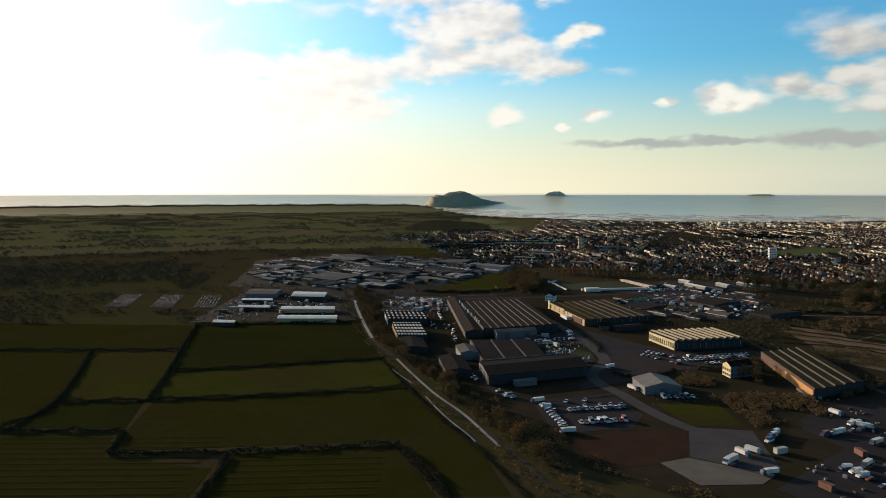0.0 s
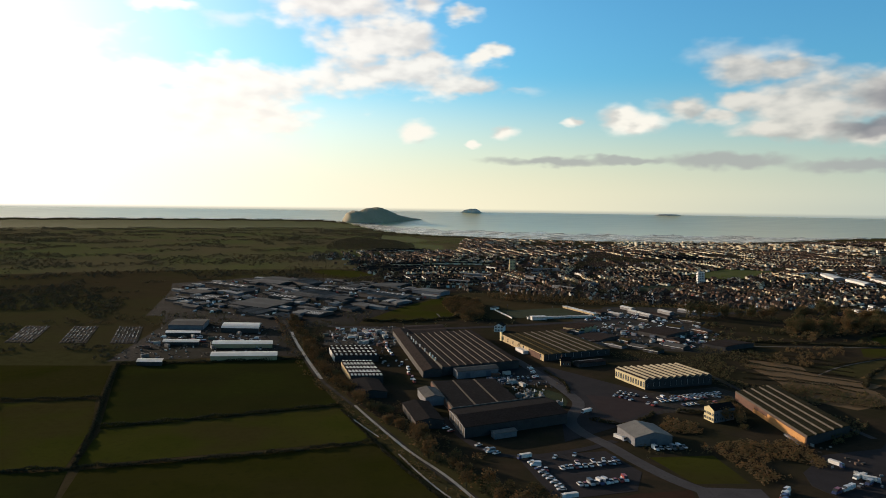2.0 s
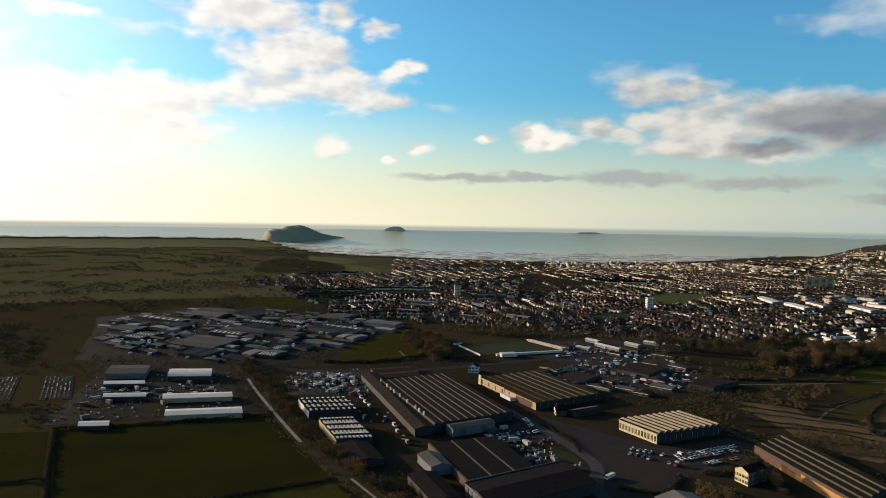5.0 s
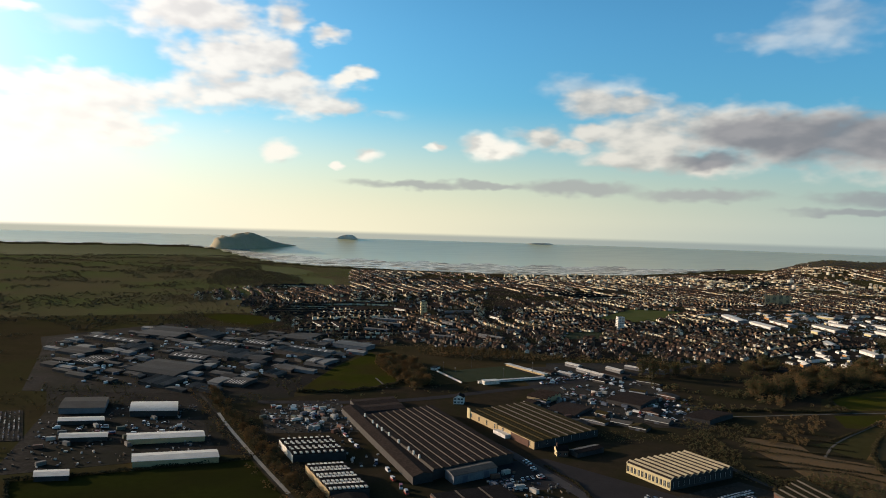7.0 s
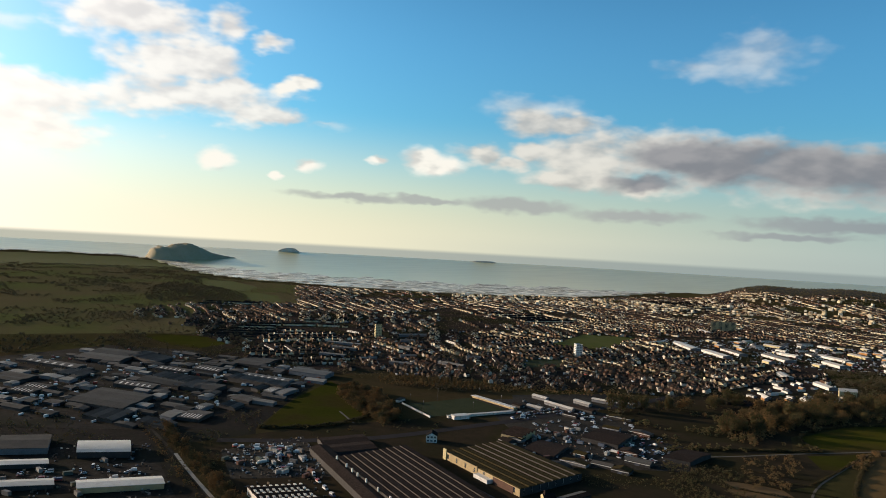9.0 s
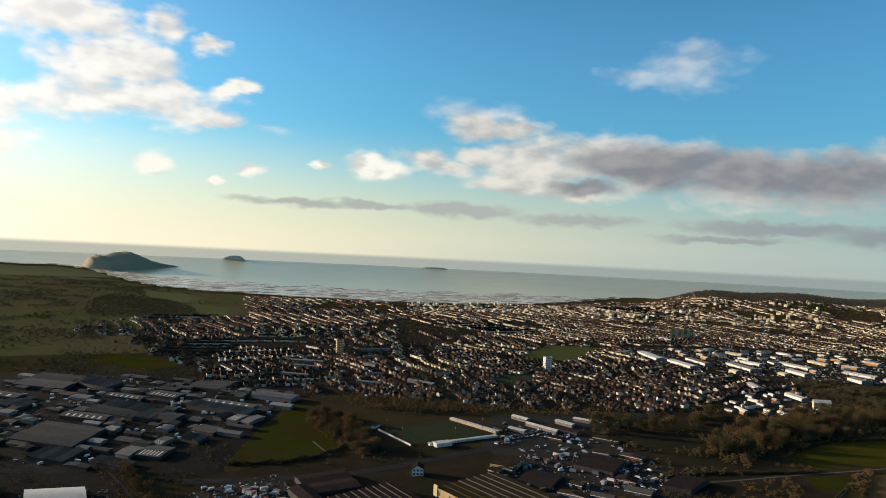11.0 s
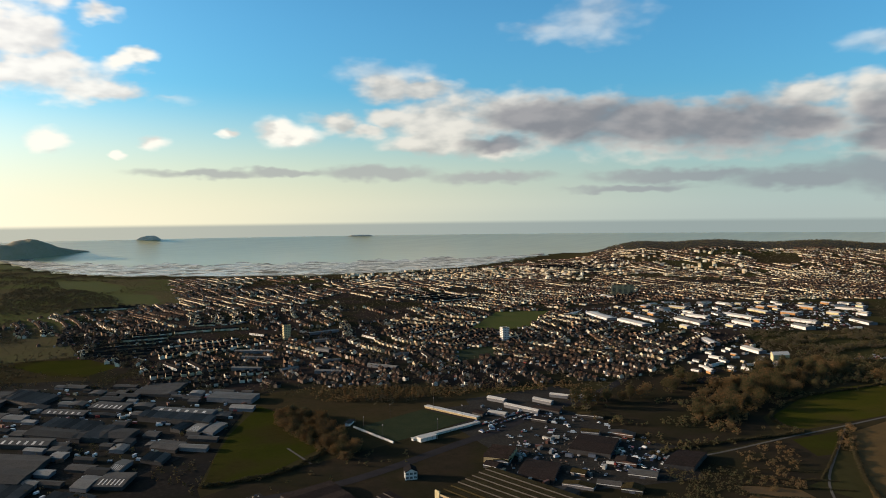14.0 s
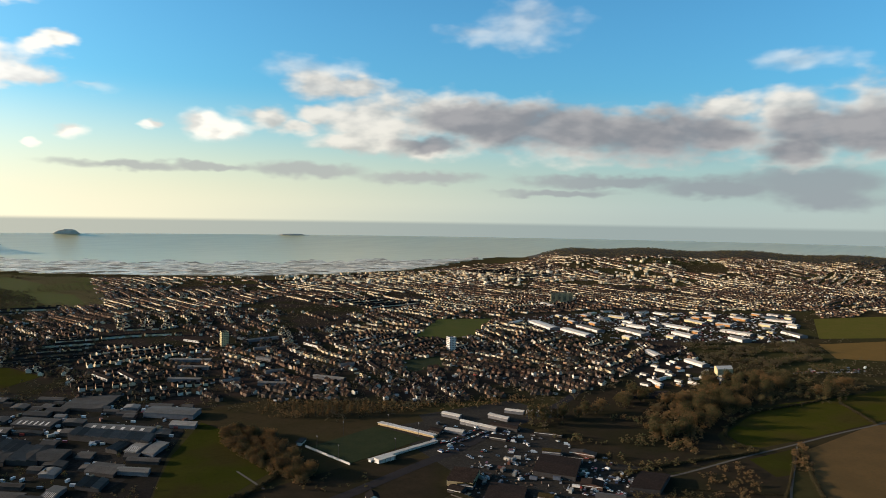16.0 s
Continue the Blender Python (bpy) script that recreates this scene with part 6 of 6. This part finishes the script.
scatter("copse", "russet trees packed in a copse beside the pitch", 90, polygon(COPSE), RUSSET, (2.2, 3.8), 70, 1.6, (0.10, 0.26))
scatter("scrub", "brown bushes along the works lane", 260, lambda n: (lambda p: np.stack([p[:, 0] + np.where(rng.random(len(p)) < 0.35, -rng.uniform(3, 9, len(p)), rng.uniform(3, 16, len(p))), p[:, 1]], -1))(np.repeat(lane[lane[:, 1] > 270], 4, axis=0)), RUSSET, (0.7, 1.8), 8)
scatter("woodland", "brown winter trees beyond the rough fields", 460, clumped([(520, 800), (600, 850), (760, 850), (900, 1000), (1060, 930), (1000, 830), (900, 770), (780, 700), (640, 760)]), LEAVES, (2.8, 5.2), 26, 1.4, (0.14, 0.32))
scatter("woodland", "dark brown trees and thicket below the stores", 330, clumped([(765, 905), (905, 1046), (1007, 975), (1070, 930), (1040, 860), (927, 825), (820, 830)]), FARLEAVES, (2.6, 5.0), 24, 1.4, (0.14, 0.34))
scatter("woodland", "belt of trees along the railway below the houses", 60, polygon([(389, 824), (473, 812), (559, 786), (665, 768), (794, 718), (790, 706), (660, 752), (555, 770), (470, 798), (389, 812)]), RUSSET, (2.0, 3.8), 60, 1.5, (0.10, 0.26))
scatter("scrub", "rounded bushes along the field track", 150, polygon([(300, 600), (357, 665), (420, 660), (395, 630), (330, 585)], [(430, 622), (500, 656), (512, 650), (440, 608)]), RUSSET, (1.0, 2.6), 34, 1.4, (0.12, 0.3))
scatter("thicket", "russet thicket of birch and thorn", 110, polygon([(395, 690), (460, 715), (520, 745), (500, 775), (400, 740)], [(520, 780), (640, 800), (600, 830), (500, 820)]), RUSSET, (1.4, 3.6), 18)
scatter("scrub", "low bramble and dead grass between the works", 2600, clumped([(20, 395), (60, 300), (110, 260), (92, 300), (52, 345)], [(104, 345), (120, 355), (150, 350), (152, 395), (200, 380), (200, 440), (178, 440), (160, 465), (120, 420)], [(224, 400), (330, 500), (240, 540), (225, 480)], [(224, 520), (320, 640), (180, 650), (190, 560)], [(-28, 500), (10, 400), (20, 420), (0, 500), (-20, 620), (-55, 640)]), LEAVES, (0.4, 1.3), 5)
scatter("scrub", "russet bramble and willow scrub on the works verges", 1500, clumped([(153, 352), (200, 372), (206, 400), (206, 432), (185, 440), (154, 402)], [(150, 400), (182, 442), (178, 470), (160, 466), (142, 440), (140, 410)], [(22, 400), (60, 345), (62, 300), (100, 262), (112, 262), (92, 300), (58, 318), (50, 350), (45, 390), (30, 404)]), RUSSET, (0.5, 1.6), 8)
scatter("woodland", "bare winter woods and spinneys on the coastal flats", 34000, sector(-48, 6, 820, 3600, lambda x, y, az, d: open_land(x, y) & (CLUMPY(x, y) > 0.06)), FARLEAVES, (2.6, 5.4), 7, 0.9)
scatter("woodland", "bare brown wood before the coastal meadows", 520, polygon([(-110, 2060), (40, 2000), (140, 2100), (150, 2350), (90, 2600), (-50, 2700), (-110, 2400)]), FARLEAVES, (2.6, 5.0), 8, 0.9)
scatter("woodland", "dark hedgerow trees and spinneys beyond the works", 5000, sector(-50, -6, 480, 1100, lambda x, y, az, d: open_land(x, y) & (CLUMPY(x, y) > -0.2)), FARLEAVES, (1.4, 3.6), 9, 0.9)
scatter("woodland", "dark wood along the crest of the hill", 7600, sector(43, 85, 2960, 3700), LEAVES, (3.0, 5.5), 6, 0.9)
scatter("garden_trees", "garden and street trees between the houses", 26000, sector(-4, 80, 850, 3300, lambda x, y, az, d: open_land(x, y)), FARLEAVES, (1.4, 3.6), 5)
scatter("scrub", "dark thorn and bramble round the estate", 900, clumped([(-95, 655), (-60, 640), (-60, 800), (20, 830), (-20, 840), (-60, 860), (-110, 840), (-225, 800), (-110, 800)], [(-110, 840), (-60, 800), (-22, 832), (30, 950), (110, 1060), (100, 1080), (20, 940)], [(-330, 800), (-225, 800), (-110, 820), (-250, 900), (-320, 1000)], [(110, 1090), (60, 1200), (20, 1250), (-160, 1330), (-160, 1290), (0, 1220)]), LEAVES, (0.8, 2.2), 9)
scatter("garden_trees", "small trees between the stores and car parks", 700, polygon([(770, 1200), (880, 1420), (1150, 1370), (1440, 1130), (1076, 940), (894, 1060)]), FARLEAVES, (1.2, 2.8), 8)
scatter("estate_trees", "bare trees and scrub between the estate units", 420, clumped([(-260, 880), (-110, 840), (20, 940), (110, 1090), (0, 1220), (-160, 1290), (-300, 1200)]), LEAVES, (1.0, 2.4), 8)
scatter("woodland", "brown birch belt under the town", 420, polygon([(150, 1000), (330, 930), (420, 900), (420, 935), (300, 985), (200, 1060), (150, 1080)]), RUSSET, (1.2, 3.0), 9)
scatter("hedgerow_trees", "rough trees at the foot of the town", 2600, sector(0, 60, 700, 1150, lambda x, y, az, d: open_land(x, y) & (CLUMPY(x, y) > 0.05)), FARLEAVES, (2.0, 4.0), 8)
scatter("scrub", "thin scrub round the playing field and works", 700, sector(-8, 25, 560, 960, lambda x, y, az, d: inside(x, y, [(-30, 790), (140, 790), (150, 830), (100, 865), (60, 830), (-25, 828)])), LEAVES, (1.0, 2.5))

# ---------------------------------------------------------------- the town
def house_proto(name, label, w, d, h, peak, wall, roof):
    base = thing(name, label, "house", (0, 0, 0), "houses of the town")
    x, y = w / 2, d / 2
    part("wall", [(-x, -y, -0.3), (x, -y, -0.3), (x, y, -0.3), (-x, y, -0.3), (-x, -y, h), (x, -y, h), (x, y, h), (-x, y, h), (-x, 0, h + peak), (x, 0, h + peak)], [(0, 1, 5, 4), (2, 3, 7, 6), (1, 2, 6, 9, 5), (3, 0, 4, 8, 7)], wall, base)
    e = 0.35
    v = [(-x - e, -y - e, h - 0.15), (x + e, -y - e, h - 0.15), (x + e, 0, h + peak + 0.12), (-x - e, 0, h + peak + 0.12), (x + e, y + e, h - 0.15), (-x - e, y + e, h - 0.15)]
    v += [(a, b, c + 0.2) for a, b, c in v]
    part("roof", v, [(6, 7, 8, 9), (9, 8, 10, 11), (0, 3, 2, 1), (3, 5, 4, 2), (0, 6, 9, 3), (3, 9, 11, 5), (1, 2, 8, 7), (2, 4, 10, 8), (0, 1, 7, 6), (4, 5, 11, 10)], roof, base)
    part("chimney", *joined(box(x - 1.3, -0.4, h + peak - 0.8, x - 0.5, 0.4, h + peak + 1.1)), REDBRICK, base)
    part("porch", *joined(box(-0.9, -y - 0.9, -0.3, 0.9, -y, 2.5)), wall, base)
    return base


HWALLS = many("house_walls", [(0.13, 0.085, 0.06), (0.70, 0.66, 0.58), (0.10, 0.07, 0.053), (0.16, 0.10, 0.068), (0.22, 0.15, 0.10), (0.10, 0.082, 0.066), (0.12, 0.08, 0.06), (0.62, 0.56, 0.46)], source="object")
HROOFS = many("house_roofs", [(0.024, 0.022, 0.022), (0.032, 0.025, 0.021), (0.048, 0.028, 0.021), (0.022, 0.021, 0.021), (0.038, 0.026, 0.021)], 0.95, "object", 0.03)
HOUSES = [house_proto("house", "semi-detached house with pale walls and tiled roof", 6.8, 5.4, 3.7, 1.8, HWALLS, HROOFS), house_proto("house", "small gabled house with tiled roof", 5.0, 5.2, 3.6, 1.8, HWALLS, HROOFS)]
house_first = [True, True]
DISTRICTS = []
for x in np.arange(-100, 3400, 150):
    for y in np.arange(850, 3500, 150):
        turn = rng.normal(88, 7) if y > 1450 or x < 250 else rng.choice([70, 82, 96, 108, 14])
        DISTRICTS.append((x + rng.uniform(-80, 80), y + rng.uniform(-80, 80), turn + rng.normal(0, 4) + (90 if rng.random() < 0.10 else 0) - 0.004 * (x - 300), rng.choice([16, 18, 20]), rng.choice([0.12, 0.6, 0.75, 0.85, 0.92, 0.95]) if y > 1550 else rng.uniform(0.82, 0.95)))
DX = np.array(DISTRICTS)
TOWN = [(150, 1085), (75, 1150), (12, 1190), (5, 1330), (-30, 1440), (-30, 1700), (60, 2000), (170, 1880), (250, 2050), (330, 2500), (390, 2780), (930, 2520), (1473, 2540), (1900, 2750), (2200, 3080), (2700, 3230), (3100, 2600), (3100, 1500), (2500, 1020), (1720, 980), (1500, 1010), (1450, 1060), (1560, 1130), (1160, 1390), (890, 1430), (780, 1210), (900, 1040), (760, 900), (620, 930), (480, 900), (330, 960), (250, 1030), (200, 1060)]
VILLAGE = [(-160, 1650), (-120, 1860), (40, 2080), (240, 2040), (130, 1640), (-10, 1540)]


def town():
    rows = []
    for i, (cx, cy, ang, gap, fill) in enumerate(DISTRICTS):
        if not (inside(cx, cy, TOWN) or inside(cx, cy, VILLAGE)) and min((cx - a) ** 2 + (cy - b) ** 2 for a, b in TOWN) > 240 ** 2:
            continue
        d, n = unit(ang), unit(ang + 90)
        terrace, bend = rng.random() < np.interp(cy, [1350, 1700, 2300], [0.04, 0.5, 0.75]), rng.normal(0, 9)
        for k in range(-14, 15):
            off = k * gap + (0.2 * gap if k % 2 else -0.2 * gap)
            run = rng.random() < fill
            pos, end = -230.0, 230.0
            while pos < end:
                w = rng.uniform(4.6, 5.4) if terrace else rng.uniform(5.2, 6.8)
                if rng.random() < (0.07 if terrace else 0.2):
                    run = rng.random() < fill
                if run:
                    p = np.array([cx, cy]) + d * (pos + w / 2) + n * (off + bend * (pos / 100) ** 2 + (0 if terrace else rng.normal(0, 1.6)))
                    if rng.random() < 0.88:
                        rows.append((p[0], p[1], ang + (0 if terrace else rng.normal(0, 9) + (90 if rng.random() < 0.2 else 0)), w, i, k + 20, terrace))
                pos += w + (0.0 if terrace else rng.uniform(1.5, 5))
    r = np.array(rows, float)
    owner = np.argmin((r[:, 0:1] - DX[None, :, 0]) ** 2 + (r[:, 1:2] - DX[None, :, 1]) ** 2, axis=1)
    az, dist = polar(r[:, 0], r[:, 1])
    keep = (owner == r[:, 4].astype(int)) & (inside(r[:, 0], r[:, 1], TOWN) | inside(r[:, 0], r[:, 1], VILLAGE)) & open_land(r[:, 0], r[:, 1]) & (dist < coast(az) - 40) & (dist < np.where(az > 44, 3130, 3330))
    r = r[keep]
    dist = dist[keep]
    order = np.argsort(dist)
    return r[order]


homes = town()
near, far = homes[:280], homes[280:]

for x, y, ang, w, _, side, terrace in near:
    k = 0 if w > 6.4 else 1
    m = pose(x, y, float(ground_z(x, y)), 0, 0, ang + 180 * (side % 2))
    if house_first[k]:
        house_first[k] = False
        HOUSES[k].matrix_world = m
    else:
        copy_thing(HOUSES[k], m)


def far_houses(rows, name, label, wall):
    n = len(rows)
    x, y, a, w = rows[:, 0], rows[:, 1], np.radians(rows[:, 2]), rows[:, 3]
    z = ground_z(x, y)
    row = np.random.default_rng(11).random((997, 3))[(rows[:, 4] * 41 + rows[:, 5]).astype(int) % 997]
    h = 2.7 + 1.2 * row[:, 0] + rng.uniform(-0.15, 0.15, n) + np.where(rows[:, 6] > 0, 0, rng.uniform(-0.2, 0.5, n))
    p = 1.3 + 0.6 * row[:, 1] + rng.uniform(0, 0.3, n)
    dep = 2.5 + 0.6 * row[:, 2] + rng.uniform(0, 0.2, n)
    c, s = np.cos(a), np.sin(a)

    def at(i, j, k):
        lx, ly = i * w / 2, j * dep
        return np.stack([x + lx * c - ly * s, y + lx * s + ly * c, z + k], -1)

    walls = np.stack([at(-1, -1, -1.5), at(1, -1, -1.5), at(1, 1, -1.5), at(-1, 1, -1.5), at(-1, -1, h), at(1, -1, h), at(1, 1, h), at(-1, 1, h), at(-1, 0, h + p), at(1, 0, h + p)], 1)
    roof = np.stack([at(-1.02, -1.1, h - 0.1), at(1.02, -1.1, h - 0.1), at(1.02, 0, h + p + 0.15), at(-1.02, 0, h + p + 0.15), at(1.02, 1.1, h - 0.1), at(-1.02, 1.1, h - 0.1)], 1)
    wf, rf = [(0, 1, 5, 4), (2, 3, 7, 6), (1, 2, 6, 9, 5), (3, 0, 4, 8, 7)], [(0, 1, 2, 3), (3, 2, 4, 5)]
    base = 10 * n
    faces = [tuple(10 * i + k for k in f) for i in range(n) for f in wf] + [tuple(base + 6 * i + k for k in f) for i in range(n) for f in rf]
    slots = [0] * (4 * n) + [1] * (2 * n)
    verts = np.concatenate([walls.reshape(-1, 3), roof.reshape(-1, 3)]).tolist()
    tagged(new(name, mesh_of(name, verts, faces, [wall, TERRACE_ROOF], slots)), label, "houses", kind="stuff")


row_key = (far[:, 4] * 311 + far[:, 5] * 7 + np.floor(far[:, 1] * 0.009) * 53).astype(int)
luck = np.random.default_rng(3).random(100003)[row_key % 100003]
share = np.random.default_rng(5).choice([0.12, 0.28, 0.42, 0.58, 0.72], len(DISTRICTS))[far[:, 4].astype(int)]
pale = luck < share * np.interp(far[:, 0] * 0.6 + far[:, 1] * 0.8, [900, 1300, 1700, 2600], [0.5, 0.7, 1.0, 1.25])
far_houses(far[~pale], "brick_houses", "rows of brick terraced and semi-detached houses of a seaside town", TERRACE_WALL)
far_houses(far[pale], "pale_houses", "rows of white and cream stuccoed houses of a seaside town", PALE_WALL)


def sea_front():
    """Larger hotels and public buildings of the front and the hillside, too many to count."""
    v, f = [], []
    for _ in range(520):
        az = rng.uniform(22, 52)
        d = rng.uniform(2450, 3150) if az > 40 else rng.uniform(2300, 2750)
        x, y = HUB[0] + d * math.sin(radians(az)), HUB[1] + d * math.cos(radians(az))
        if d > coast(az) - 50 or (az > 44 and d > 3050):
            continue
        w, dd, h, a = rng.uniform(6, 14), rng.uniform(6, 9), rng.uniform(5, 9), radians(rng.normal(100, 25))
        z = float(ground_z(x, y))
        q = [(x + i * w / 2 * math.cos(a) - j * dd / 2 * math.sin(a), y + i * w / 2 * math.sin(a) + j * dd / 2 * math.cos(a), z - 2) for i, j in ((-1, -1), (1, -1), (1, 1), (-1, 1))]
        v, f = joined((v, f), quad_box(q, h + 2))
    tagged(new("hotels", mesh_of("hotels", v, f, PALE_WALL)), "pale hotels and large villas along the hillside", "buildings", kind="stuff")


sea_front()


def outbuildings():
    """Garages, sheds and back extensions among the houses."""
    pick = homes[rng.integers(0, len(homes), 5200)]
    v, f = [], []
    for x, y, ang, w, _, side, _t in pick:
        x, y = np.array([x, y]) + unit(ang + 90) * (rng.uniform(-9, -4.5) if side % 2 else rng.uniform(4.5, 9)) + unit(ang) * rng.uniform(-3, 3)
        a, z, s, d = radians(ang), float(ground_z(x, y)), rng.uniform(1.2, 2.6), rng.uniform(1.2, 2.2)
        q = [(x + i * s * math.cos(a) - j * d * math.sin(a), y + i * s * math.sin(a) + j * d * math.cos(a), z - 0.5) for i, j in ((-1, -1), (1, -1), (1, 1), (-1, 1))]
        b = quad_box(q, rng.uniform(2.2, 2.9))
        n = len(v)
        v.extend(b[0])
        f.extend(tuple(k + n for k in face) for face in b[1])
    tagged(new("outbuildings", mesh_of("outbuildings", v, f, CLUTTER)), "garages, sheds and back extensions among the houses", "outbuildings", kind="stuff")


outbuildings()


def far_vehicles():
    v, f = [], []
    pick = homes[rng.integers(0, len(homes), 3600)]
    for x, y, ang, w, _, side, _t in pick:
        x, y = np.array([x, y]) + unit(ang + 90) * (6.2 if side % 2 else -6.2) + unit(ang) * rng.uniform(-4, 4)
        a, z = radians(ang), float(ground_z(x, y))
        q = [(x + i * 2.1 * math.cos(a) - j * 0.9 * math.sin(a), y + i * 2.1 * math.sin(a) + j * 0.9 * math.cos(a), z + 0.3) for i, j in ((-1, -1), (1, -1), (1, 1), (-1, 1))]
        b = quad_box(q, 1.25)
        n = len(v)
        v.extend(b[0])
        f.extend(tuple(k + n for k in face) for face in b[1])
    for _ in range(320):
        x, y = rng.uniform(-290, 105), rng.uniform(850, 1290)
        if inside(x, y, [(-250, 930), (-120, 850), (10, 930), (105, 1085), (10, 1200), (-150, 1290), (-290, 1190)]):
            a = radians(rng.choice([-42, 48]))
            q = [(x + i * 2.1 * math.cos(a) - j * 0.9 * math.sin(a), y + i * 2.1 * math.sin(a) + j * 0.9 * math.cos(a), 0.2) for i, j in ((-1, -1), (1, -1), (1, 1), (-1, 1))]
            b = quad_box(q, rng.uniform(1.2, 2.4))
            n = len(v)
            v.extend(b[0])
            f.extend(tuple(k + n for k in face) for face in b[1])
    for _ in range(2300):
        x, y = rng.uniform(760, 1480), rng.uniform(750, 1440)
        if inside(x, y, COMMERCE) or inside(x, y, YARD_UNITS) or inside(x, y, CAR_STORE):
            a = radians(rng.choice([-42, 48]))
            q = [(x + i * 2.1 * math.cos(a) - j * 0.9 * math.sin(a), y + i * 2.1 * math.sin(a) + j * 0.9 * math.cos(a), 0.3) for i, j in ((-1, -1), (1, -1), (1, 1), (-1, 1))]
            b = quad_box(q, 1.2)
            n = len(v)
            v.extend(b[0])
            f.extend(tuple(k + n for k in face) for face in b[1])
    tagged(new("distant_cars", mesh_of("distant_cars", v, f, LOOSECARS)), "distant parked cars in streets and store car parks", "cars", kind="stuff")


far_vehicles()
